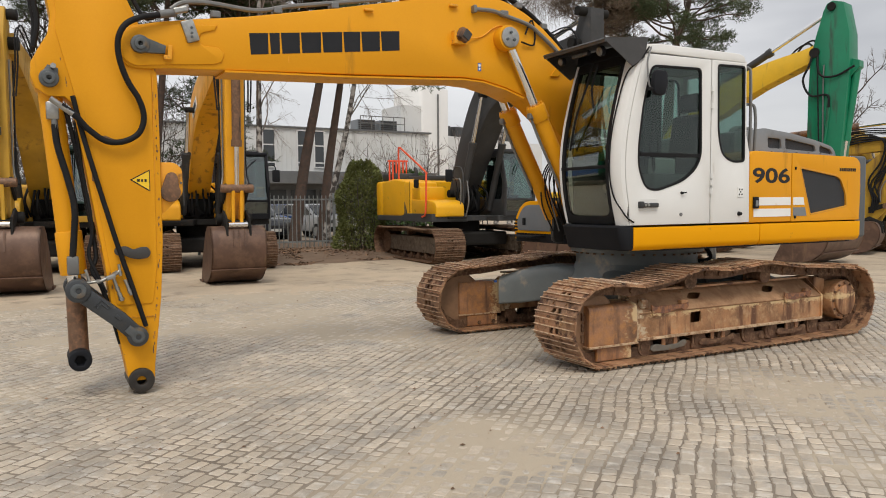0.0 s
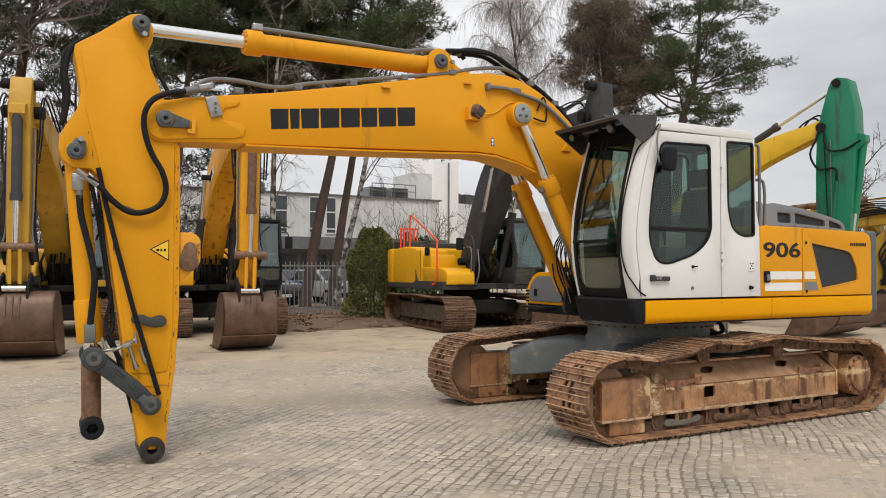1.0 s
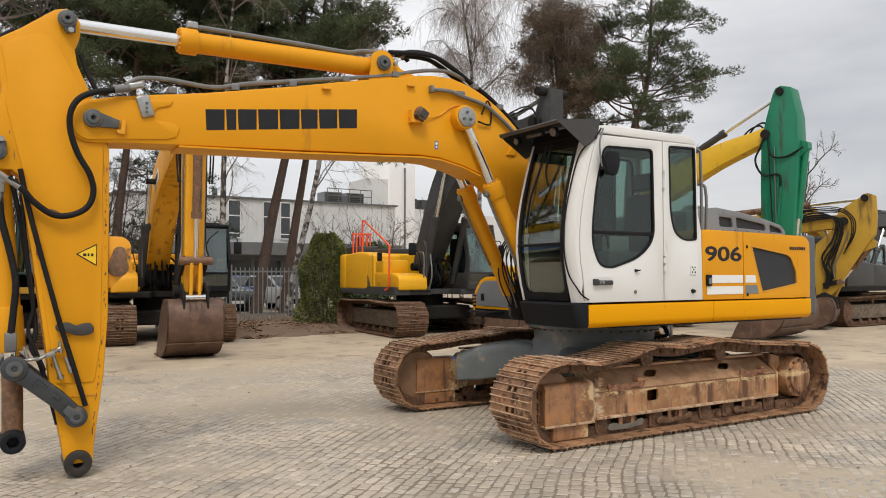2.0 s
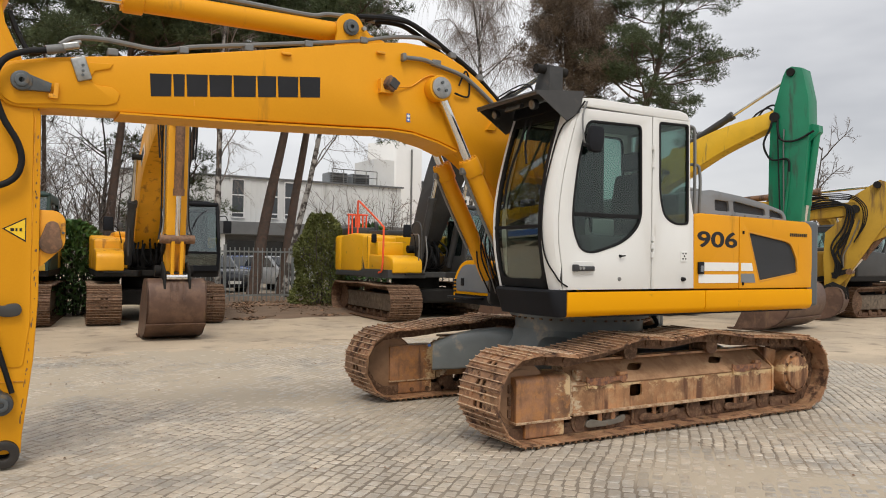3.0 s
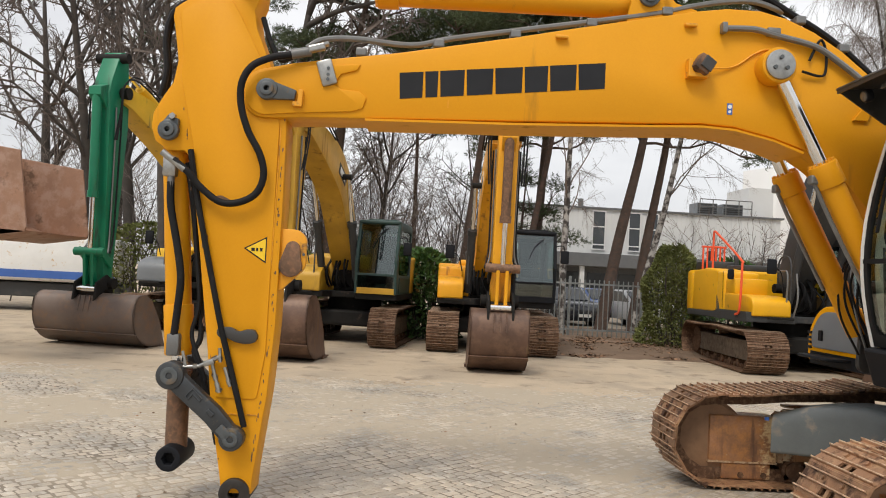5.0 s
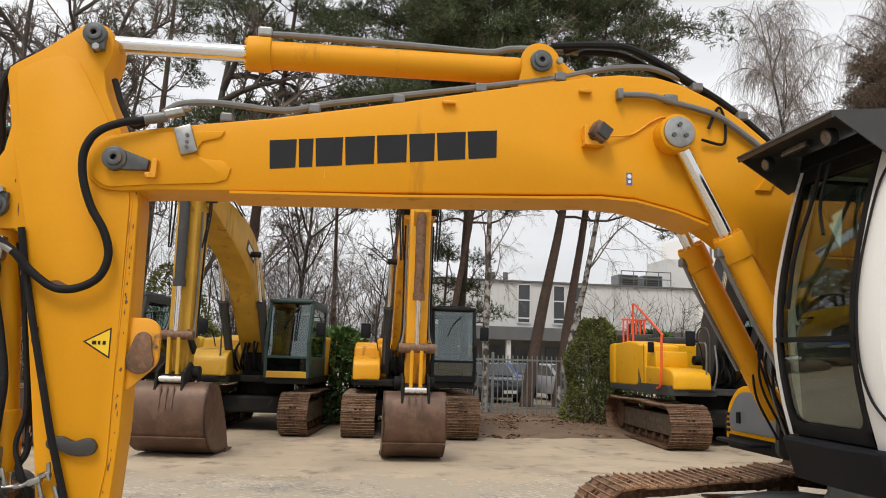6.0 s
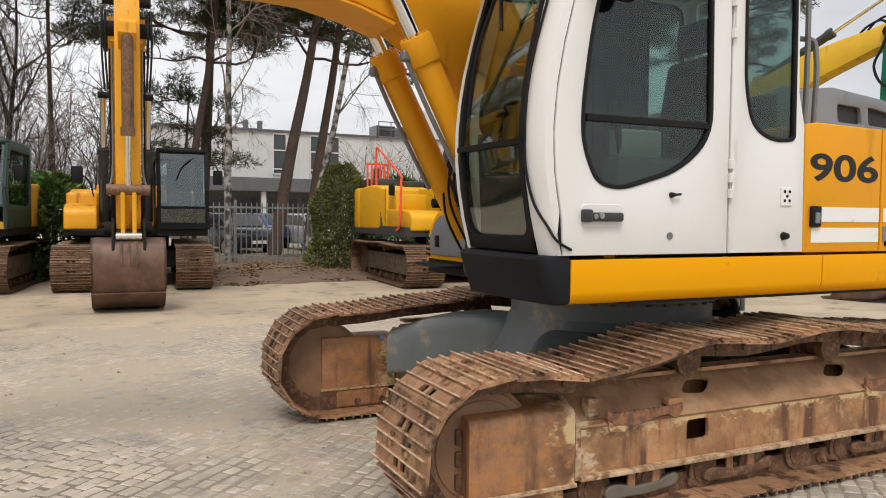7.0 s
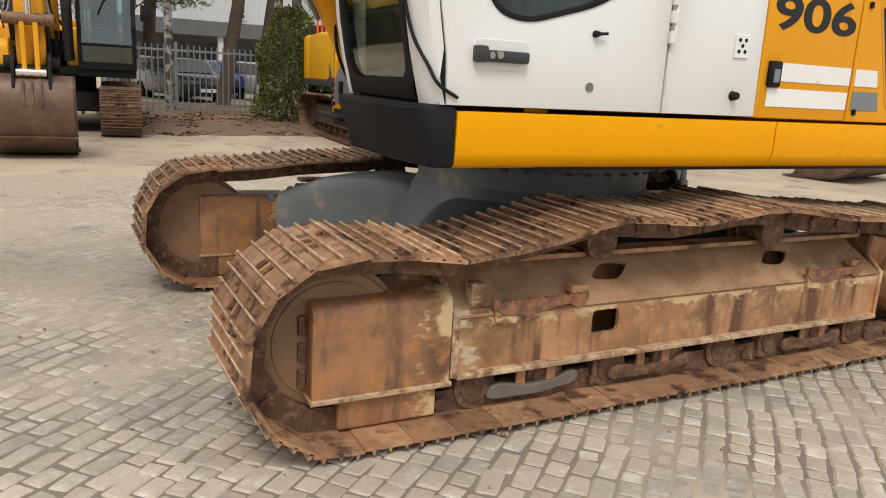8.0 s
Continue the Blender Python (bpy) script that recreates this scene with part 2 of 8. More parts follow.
def prism(pts, y0, y1, bevel=0.0, bm=None, holes=(), seg=2, axis="y"):
    """A plate cut to an outline in x and z (holes allowed), from y0 to y1; axis "z" or "x" turns it."""
    b = bmesh.new()
    if holes:
        edges = []
        for loop in (pts, *holes):
            vs = [b.verts.new((x, y0, z)) for x, z in loop]
            edges += [b.edges.new((vs[i], vs[(i + 1) % len(vs)])) for i in range(len(vs))]
        bmesh.ops.triangle_fill(b, use_beauty=True, use_dissolve=False, edges=edges)
        faces = b.faces[:]
    else:
        faces = [b.faces.new([b.verts.new((x, y0, z)) for x, z in pts])]
    ext = bmesh.ops.extrude_face_region(b, geom=faces)
    bmesh.ops.translate(b, vec=(0, y1 - y0, 0), verts=[g for g in ext["geom"] if isinstance(g, bmesh.types.BMVert)])
    bmesh.ops.recalc_face_normals(b, faces=b.faces)
    if bevel:
        rim = [e for e in b.edges if len(e.link_faces) == 2 and e.calc_face_angle(0) > 0.6
               and abs((e.verts[0].co - e.verts[1].co).y) < 1e-6]
        bevelled(b, rim, bevel, seg)
    if axis == "z":
        bmesh.ops.transform(b, matrix=Matrix(((1, 0, 0, 0), (0, 0, 1, 0), (0, 1, 0, 0), (0, 0, 0, 1))), verts=b.verts)
    elif axis == "x":
        bmesh.ops.transform(b, matrix=Matrix(((0, 1, 0, 0), (1, 0, 0, 0), (0, 0, 1, 0), (0, 0, 0, 1))), verts=b.verts)
    bmesh.ops.recalc_face_normals(b, faces=b.faces)
    return joined(bm, b)


def rod(a, c, r, seg=16, r2=None, bm=None, bevel=0.0):
    """A round bar from a to c."""
    a, c = Vector(a), Vector(c)
    b = bmesh.new()
    d = c - a
    bmesh.ops.create_cone(b, cap_ends=True, segments=seg, radius1=r, radius2=r if r2 is None else r2, depth=d.length)
    if bevel:
        bevelled(b, [e for e in b.edges if any(len(f.verts) > 4 for f in e.link_faces)], bevel, 2)
    m = Matrix.Translation((a + c) / 2) @ d.to_track_quat("Z", "Y").to_matrix().to_4x4()
    bmesh.ops.transform(b, matrix=m, verts=b.verts)
    return joined(bm, b)


def smooth_line(pts, n=6):
    """Points along a smooth curve through pts."""
    p = [Vector(q) for q in pts]
    p = [2 * p[0] - p[1]] + p + [2 * p[-1] - p[-2]]
    out = []
    for i in range(1, len(p) - 2):
        for j in range(n):
            t = j / n
            out.append(0.5 * (2 * p[i] + (p[i + 1] - p[i - 1]) * t + (2 * p[i - 1] - 5 * p[i] + 4 * p[i + 1] - p[i + 2]) * t * t
                              + (3 * p[i] - p[i - 1] - 3 * p[i + 1] + p[i + 2]) * t ** 3))
    return out + [p[-2]]


def tube(pts, r, seg=8, n=6, bm=None, taper=1.0, smooth=True):
    """A hose or bent bar along a smooth line."""
    line = smooth_line(pts, n) if smooth and len(pts) > 2 else [Vector(q) for q in pts]
    b = bm or bmesh.new()
    up = Vector((0.31, 0.22, 0.92)).normalized()
    rings = []
    for i, q in enumerate(line):
        d = (line[min(i + 1, len(line) - 1)] - line[max(i - 1, 0)]).normalized()
        side = d.cross(up)
        side = side.normalized() if side.length > 1e-4 else Vector((1, 0, 0))
        other = side.cross(d)
        up = other
        rr = r * (1 + (taper - 1) * i / max(1, len(line) - 1))
        rings.append([b.verts.new(q + rr * (math.cos(2 * math.pi * j / seg) * side + math.sin(2 * math.pi * j / seg) * other)) for j in range(seg)])
    for u, v in zip(rings, rings[1:]):
        for j in range(seg):
            b.faces.new((u[j], u[(j + 1) % seg], v[(j + 1) % seg], v[j]))
    b.faces.new(rings[0][::-1])
    b.faces.new(rings[-1])
    return b


def arc(cx, cz, r, a0, a1, n=8):
    return [(cx + r * math.cos(radians(a0 + (a1 - a0) * i / n)), cz + r * math.sin(radians(a0 + (a1 - a0) * i / n))) for i in range(n + 1)]


def rounded(pts, r, n=4):
    """An outline with its corners rounded by r (one number, or one for each corner)."""
    out, m = [], len(pts)
    for i in range(m):
        p, a, c = Vector(pts[i]), Vector(pts[i - 1]), Vector(pts[(i + 1) % m])
        rr = r[i] if isinstance(r, (list, tuple)) else r
        d1, d2 = a - p, c - p
        q = min(rr, d1.length * 0.48, d2.length * 0.48)
        if q <= 0:
            out.append((p.x, p.y))
            continue
        u, v = p + d1.normalized() * q, p + d2.normalized() * q
        for j in range(n + 1):
            t = j / n
            w = (1 - t) ** 2 * u + 2 * t * (1 - t) * p + t * t * v
            out.append((w.x, w.y))
    return out


def ribbon(pts, widths):
    """The outline of a bar that follows pts in x and z, with a width at each."""
    line = [Vector(p) for p in pts]
    a, c = [], []
    for i, p in enumerate(line):
        d = (line[min(i + 1, len(line) - 1)] - line[max(i - 1, 0)]).normalized()
        nrm = Vector((-d.y, d.x)) * widths[i] / 2
        a.append(tuple(p + nrm))
        c.append(tuple(p - nrm))
    return a + c[::-1]


def lettering(name, text, size, m, mat, parent, label="", bold=0.0, widen=()):
    """Raised letters in the built-in font, as a mesh, at the pose m (reading along x, facing z)."""
    cu = bpy.data.curves.new(name, "FONT")
    cu.offset = bold
    cu.body, cu.size, cu.extrude, cu.align_x, cu.align_y = text, size, 0.001, "LEFT", "BOTTOM_BASELINE"
    tmp = bpy.data.objects.new(name, cu)
    scene.collection.objects.link(tmp)
    me = bpy.data.meshes.new_from_object(tmp.evaluated_get(bpy.context.evaluated_depsgraph_get()))
    bpy.data.objects.remove(tmp)
    if widen:
        b = bmesh.new()
        for i, dx in enumerate(widen):
            k = len(b.verts)
            b.from_mesh(me)
            b.verts.ensure_lookup_table()
            bmesh.ops.translate(b, vec=(dx, 0, -0.0003 * i), verts=b.verts[k:])
        b.to_mesh(me)
        b.free()
    me.materials.clear()
    me.materials.append(mat)
    ob = new(name, me)
    ob.parent = parent
    ob.matrix_basis = m
    if label:
        ob["label"] = label
    return ob


# ---- crawler tracks ----
def shoe_mesh(name, w, pitch, mat, bar_mat, tall=0.026):
    """One triple-grouser shoe: plate with two mud holes, three worn bars, bolts."""
    b = bmesh.new()
    h = w / 2
    t, z = 0.014, -0.036
    y0, y1 = w * 0.025, w * 0.115
    for ya, yc in ((-h, -y1), (-y0, y0), (y1, h)):
        box((0, (ya + yc) / 2, z), (pitch * 0.985, yc - ya, t), bm=b)
    for s in (-1, 1):
        for x0, ln in ((-pitch * 0.42, pitch * 0.145), (pitch * 0.20, pitch * 0.58)):
            box((x0, s * (y0 + y1) / 2, z), (ln, y1 - y0, t), bm=b)
    for y in (-0.16 * w, 0.16 * w):
        rod((pitch * 0.16, y, z), (pitch * 0.16, y, z + 0.020), 0.014, 6, bm=b)
    plates = len(b.faces)
    for i, x0 in enumerate((-pitch * 0.37, -pitch * 0.03, pitch * 0.30)):
        top = tall if i != 1 else tall * 0.86
        prism([(x0 - 0.0075, z), (x0 + 0.0075, z), (x0 + 0.0045, z + top - 0.004), (x0 + 0.002, z + top), (x0 - 0.0025, z + top), (x0 - 0.0048, z + top - 0.005)], -h, h, bm=b)
    me = bpy.data.meshes.new(name)
    bmesh.ops.recalc_face_normals(b, faces=b.faces)
    b.faces.ensure_lookup_table()
    # only outward bar faces take the paler colour: wear plus a painted edge highlight
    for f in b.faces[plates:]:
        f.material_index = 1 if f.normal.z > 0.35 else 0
    b.to_mesh(me)
    b.free()
    me.materials.append(mat)
    me.materials.append(bar_mat)
    return me


def loop_points(front, rear, r, top, base=0.0):
    """A track's outline: idler and sprocket of radius r, the upper run through the points of top."""
    fx, rx, cz = front + r, rear - r, base + r
    up = [(x, z) for x, z in arc(fx, cz, r, 180, 95, 10)]
    over = [(p.x, p.y) for p in smooth_line([Vector((x, z, 0)) for x, z in [(fx, base + 2 * r), *top, (rx, base + 2 * r - 0.01)]], 8)]
    down = arc(rx, cz, r, 85, -90, 18)
    under = arc(fx, cz, r, -90, -180, 10)
    return up + over + down + under


def spaced(pts, n):
    """n poses at even steps along a closed outline: x, z, and the way along it."""
    p = [Vector(q) for q in pts] + [Vector(pts[0])]
    run = [0.0]
    for a, c in zip(p, p[1:]):
        run.append(run[-1] + (c - a).length)
    out, j = [], 0
    for i in range(n):
        s = run[-1] * i / n
        while run[j + 1] < s:
            j += 1
        f = (s - run[j]) / max(1e-9, run[j + 1] - run[j])
        q = p[j].lerp(p[j + 1], f)
        d = (p[j + 1] - p[j]).normalized()
        out.append((q.x, q.y, d.x, d.y))
    return out, run[-1] / n


def track(parent, y, w, outline, shoe, pitch, link_mat, o=(0, 0, 0), label="rusty steel crawler track with triple-bar shoes"):
    """A chain of links with a shoe on each, as parts of a machine."""
    p = [Vector(q) for q in outline]
    length = sum((p[i] - p[i - 1]).length for i in range(len(p)))
    steps, real = spaced(outline, round(length / pitch))
    b = bmesh.new()
    for i, (x, z, dx, dz) in enumerate(steps):
        m = Matrix(((dx, 0, -dz), (0, 1, 0), (dz, 0, dx)))
        for side in (-0.085, 0.085):
            c = V(x, y + side * (1 + 0.05 * (i % 2) + (0.025 if i == 0 else 0)), z) + m @ V(0, 0, -0.085)
            box(c, (real * 1.16, 0.035, 0.10), rot=m, bm=b)
        rod(V(x, y - 0.12, z) + m @ V(real * 0.5, 0, -0.085), V(x, y + 0.12, z) + m @ V(real * 0.5, 0, -0.085), 0.026, 8, bm=b)
    chain = part("track_chain", b, link_mat, parent, label, o=o)
    for i, (x, z, dx, dz) in enumerate(steps):
        s = new("track_shoe", shoe)
        s.parent = chain
        jig = random.uniform(-0.6, 0.6)
        s.matrix_basis = Matrix.Translation((x - o[0], y - o[1] + random.uniform(-0.003, 0.003), z - o[2])) @ Matrix(((dx, 0, -dz), (0, 1, 0), (dz, 0, dx))).to_4x4() @ pose(0, 0, 0, jig, jig, 0)
    return chain


# ---- the large excavator ----
HO = (5.97, 6.37, 0.0)
YC = 6.38
hero = thing("crawler_excavator", HO, 0, "large ochre-yellow crawler excavator with a white cab, parked on block paving", "excavator")


def hp(name, bm, mat, label="", parent=None, smooth=False, edge=None):
    return part(name, bm, mat, parent or hero, label, smooth, o=HO, edge=edge)


def pin_boss(x, z, r, y, depth, tab=None, name="pin_plate", bolt=None):
    """A dark round pin cap with a bored centre, with or without its keeper tab."""
    pts = arc(x, z, r, 0, 360, 28)[:-1]
    b = prism(pts, y, y - depth, 0.008, holes=[arc(x, z, r * 0.25, 0, 360, 12)[:-1]])
    b = prism(arc(x, z, r * 0.66, 0, 360, 24)[:-1], y - depth + 0.002, y - depth - 0.014, 0.004, bm=b, holes=[arc(x, z, r * 0.25, 0, 360, 12)[:-1]])
    b = prism(arc(x, z, r * 0.26, 0, 360, 12)[:-1], y - 0.002, y - 0.012, bm=b)
    if tab:
        tx, tz, tw = tab
        d = Vector((tx - x, tz - z)).normalized()
        n = Vector((-d.y, d.x))
        q = [Vector((x, z)) + n * r * 0.92, Vector((tx, tz)) + n * tw, Vector((tx, tz)) - n * tw, Vector((x, z)) - n * r * 0.92]
        b = prism([tuple(v) for v in q], y, y - depth * 0.8, 0.004, bm=b)
    ob = hp(name, b, PIN, smooth=True)
    if bolt:
        hp("bolt", rod((bolt[0], y - depth * 0.7, bolt[1]), (bolt[0], y - depth - 0.022, bolt[1]), 0.021, 6), BRIGHT, parent=None)
    return ob


# undercarriage
IDLER = material("dark_rusty_idler", (0.27, 0.155, 0.085), 0.7, var=0.25, scale=4, dirt=(0.12, 0.075, 0.045), amount=0.4, bump=0.15)
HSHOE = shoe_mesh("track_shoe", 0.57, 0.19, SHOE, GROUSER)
near_top = [(4.58, 0.765), (4.85, 0.745), (5.19, 0.795), (5.50, 0.855), (5.95, 0.838), (6.42, 0.875), (6.85, 0.825), (7.25, 0.80)]
far_top = [(4.58, 0.785), (4.9, 0.815), (5.3, 0.835), (5.55, 0.865), (5.95, 0.84), (6.42, 0.875), (6.85, 0.83), (7.25, 0.80)]
for s, top, fx0 in ((-1, near_top, 3.975), (1, far_top, 3.895)):
    side = lambda d: YC + s * d
    yc = side(1.115)
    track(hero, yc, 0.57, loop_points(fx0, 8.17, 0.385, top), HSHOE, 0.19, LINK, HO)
    y0, y1 = sorted((side(1.25), side(0.96)))
    out, inn = side(1.25), side(0.96)
    mid = side(1.105)
    # main beam: upright face, sloped shoulder, flat top
    b = bmesh.new()
    xs = (4.84, 7.42)
    prof = [(out, 0.215), (out, 0.43), (side(1.20), 0.47), (side(1.05), 0.60), (side(1.00), 0.62), (inn, 0.62), (inn, 0.215)]
    sq = rounded([(5.50, 0.305), (5.645, 0.305), (5.645, 0.41), (5.50, 0.41)], 0.025)
    face = [(xs[0], 0.215), (xs[1], 0.215), (xs[1], 0.43), (xs[0], 0.43)]
    prism(face, out, out + (-s) * 0.02, bm=b, holes=[sq])
    beam = hp("track_frame", b, TFRAME, "rust-brown steel track frame with clay dust")
    # shoulder plate with two oval openings
    e1, e2 = V(0, side(1.25), 0.43), V(0, side(1.02), 0.625)
    run = (e2 - e1).length
    b = prism([(xs[0], 0.0), (xs[1], 0.0), (xs[1] - 0.10, run), (xs[0] + 0.02, run)], 0, -0.018,
              holes=[rounded([(cx - 0.13, run * 0.42), (cx + 0.02, run * 0.36), (cx + 0.13, run * 0.66), (cx - 0.02, run * 0.72)], 0.05) for cx in (5.66, 6.72)])
    d = (e2 - e1).normalized()
    nrm = V(1, 0, 0).cross(d)
    bmesh.ops.transform(b, matrix=Matrix(((1, 0, 0, 0), (0, -nrm.y, d.y, e1.y), (0, -nrm.z, d.z, e1.z), (0, 0, 0, 1))), verts=b.verts)
    hp("shoulder_plate", b, TDUST, "dusty sloped plate with two oval openings", parent=beam)
    b = box(((xs[0] + xs[1]) / 2, (inn + side(1.00)) / 2, 0.42), (xs[1] - xs[0] - 0.02, 0.05, 0.40))
    box(((xs[0] + xs[1]) / 2, mid, 0.635), (xs[1] - xs[0] - 0.14, 0.10, 0.02), bm=b)
    hp("inner_web", b, TFRAME, parent=beam)
    hp("lower_flange", box(((xs[0] + xs[1]) / 2, side(1.20), 0.208), (xs[1] - xs[0], 0.17, 0.024), bevel=0.005), WORNEDGE, "pale worn flange edge", parent=beam)
    hp("end_plate", prism([(side(1.265), 0.20), (side(1.265), 0.45), (side(1.02), 0.66), (inn, 0.66), (inn, 0.20)], xs[1], xs[1] + 0.022, axis="x"), TFRAME, parent=beam)
    hp("joint_plate", prism([(side(1.262), 0.20), (side(1.262), 0.47), (side(1.06), 0.60), (inn, 0.60), (inn, 0.20)], 4.82, 4.85, axis="x"), WORNEDGE, parent=beam)
    # idler yoke cover and its lower guard
    yo = side(1.275)
    b = prism(rounded([(yo, 0.19), (yo, 0.55), (side(0.99), 0.56), (side(0.99), 0.19)], [0.008, 0.055, 0.02, 0.008], 6), 4.26, 4.81, 0.010, axis="x")
    hp("idler_cover", b, COVER, "rusty orange-brown idler cover box", parent=beam, smooth=True)
    hp("cover_lip", box((4.535, (yo + side(1.0)) / 2, 0.188), (0.565, abs(yo - side(1.0)) + 0.02, 0.02), bevel=0.004), WORNEDGE, parent=beam)
    hp("lower_guard", box((4.57, (side(1.25) + side(1.0)) / 2, 0.115), (0.40, abs(side(1.25) - side(1.0)), 0.13), bevel=0.012), COVER, parent=beam)
    for kk in range(3):
        hp("face_block", box((4.243, side(1.16), 0.26 + 0.10 * kk), (0.03, 0.11, 0.07), bevel=0.006), LINK, parent=beam)
    # idler wheel and sprocket
    ix = fx0 + 0.385
    b = rod((ix, side(1.165), 0.385), (ix, side(1.045), 0.385), 0.285, 40)
    rod((ix, side(1.19), 0.385), (ix, side(1.02), 0.385), 0.265, 40, bm=b, bevel=0.012)
    rod((ix, side(1.197), 0.385), (ix, side(1.18), 0.385), 0.225, 40, bm=b, bevel=0.008)
    rod((ix, side(1.215), 0.385), (ix, side(1.18), 0.385), 0.085, 32, bm=b, bevel=0.012)
    hp("idler_wheel", b, IDLER, "dusty brown idler wheel", smooth=True)
    b = bmesh.new()
    teeth = []
    for i in range(21):
        a = 360 * i / 21
        teeth += [(7.78 + r * math.cos(radians(a + da)), 0.39 + r * math.sin(radians(a + da))) for r, da in ((0.295, 0), (0.335, 4), (0.335, 8), (0.295, 12))]
    prism(teeth, side(1.085) - 0.03, side(1.085) + 0.03, bm=b)
    sprocket = hp("drive_sprocket", b, LINK)
    b = rod((7.78, side(1.28), 0.375), (7.78, side(0.93), 0.375), 0.215, 32, bevel=0.02)
    rod((7.78, side(1.31), 0.375), (7.78, side(1.27), 0.375), 0.165, 32, bm=b, bevel=0.012)
    hp("final_drive", b, TFRAME, "dusty final drive hub", smooth=True, parent=sprocket)
    for i in range(12):
        a = radians(30 * i)
        hp("hub_bolt", rod((7.78 + 0.185 * math.cos(a), side(1.275), 0.375 + 0.185 * math.sin(a)), (7.78 + 0.185 * math.cos(a), side(1.295), 0.375 + 0.185 * math.sin(a)), 0.013, 6), LINK, parent=sprocket)
    hp("motor_guard", prism([(7.44, 0.22), (7.62, 0.22), (7.62, 0.60), (7.44, 0.64)], inn, side(1.16), 0.01), TFRAME, parent=beam)
    # bottom rollers, carrier rollers, guide plates
    for x in (4.95, 5.29, 5.63, 5.98, 6.32, 6.67, 7.02, 7.32):
        b = rod((x, side(1.24), 0.135), (x, side(0.98), 0.135), 0.062, 20)
        for dd in (1.215, 1.015):
            rod((x, side(dd + 0.02), 0.135), (x, side(dd - 0.02), 0.135), 0.092, 24, bm=b)
        hp("bottom_roller", b, LINK, smooth=True)
    for x in (5.55, 6.60):
        b = rod((x, side(1.20), 0.695), (x, side(1.02), 0.695), 0.062, 20)
        for dd in (1.19, 1.03):
            rod((x, side(dd + 0.015), 0.695), (x, side(dd - 0.015), 0.695), 0.078, 20, bm=b)
        roller = hp("carrier_roller", b, LINK, smooth=True)
        hp("roller_bracket", box((x, side(1.00), 0.655), (0.11, 0.06, 0.10), bevel=0.01), TFRAME, parent=roller)
    for x, ln in ((5.22, 0.36), (5.86, 0.40), (6.95, 0.36)):
        h = ln / 2 + 0.05
        pts = rounded([(x - h, 0.098), (x - h + 0.03, 0.080), (x + 0.02, 0.076), (x + h - 0.03, 0.096), (x + h, 0.128), (x + h - 0.02, 0.160), (x + h - 0.07, 0.152), (x + h - 0.12, 0.130), (x - 0.03, 0.122), (x - h + 0.07, 0.148), (x - h + 0.02, 0.138)], 0.014, 3)
        guide = hp("track_guide", prism(pts, side(1.262), side(1.235), 0.006), GUARD if x < 5.5 else LINK, "grey curved track guide plate" if x < 5.5 else "dusty brown curved track guide plate")
        for dx in (-0.06, 0.09):
            hp("guide_tab", box((x + dx, side(1.244), 0.158), (0.045, 0.016, 0.088), bevel=0.004), COVER, parent=guide)
    b = bmesh.new()
    for i in range(60):
        x = random.uniform(4.9, 7.5)
        rr = random.uniform(0.012, 0.035)
        bmesh.ops.create_icosphere(b, subdivisions=1, radius=rr, matrix=pose(x, side(random.uniform(1.0, 1.24)), 0.062 + rr * 0.4, 0, 0, random.uniform(0, 360)))
    tagged(hp("mud_clods", b, LINK), kind="stuff")
    # welded step brackets
    for x, ln in ((5.22, 0.46), (7.03, 0.42)):
        pts = [(x - ln / 2, 0.475), (x - ln * 0.4, 0.44), (x - ln * 0.1, 0.425), (x + ln * 0.15, 0.455), (x + ln * 0.3, 0.462), (x + ln * 0.4, 0.435), (x + ln / 2, 0.47),
               (x + ln / 2, 0.51)]
        pts += [(x + ln * (0.44 - 0.88 * j / 28), 0.502 - 0.008 * (j % 2)) for j in range(29)] + [(x - ln / 2, 0.515)]
        step = hp("step_bracket", prism(pts, side(1.275), side(1.255), 0.003), ORANGE_RUST, "torn rusty step bracket", parent=beam)
        hp("step_stub", prism([(x - ln / 2, 0.485), (x - ln / 2 + 0.13, 0.475), (x - ln / 2 + 0.11, 0.40), (x - ln / 2 + 0.02, 0.41)], side(1.27), side(1.252), 0.003), TFRAME, parent=beam)
        hp("step_stub", box((x + ln * 0.42, side(1.24), 0.515), (0.09, 0.05, 0.035), bevel=0.008), TFRAME, parent=beam)
    hp("shoulder_filler", box((4.93, side(1.235), 0.442), (0.18, 0.035, 0.06)), TFRAME, parent=beam)
    hp("shackle_block", box((4.945, side(1.20), 0.52), (0.075, 0.07, 0.10), bevel=0.02), TFRAME, parent=beam)

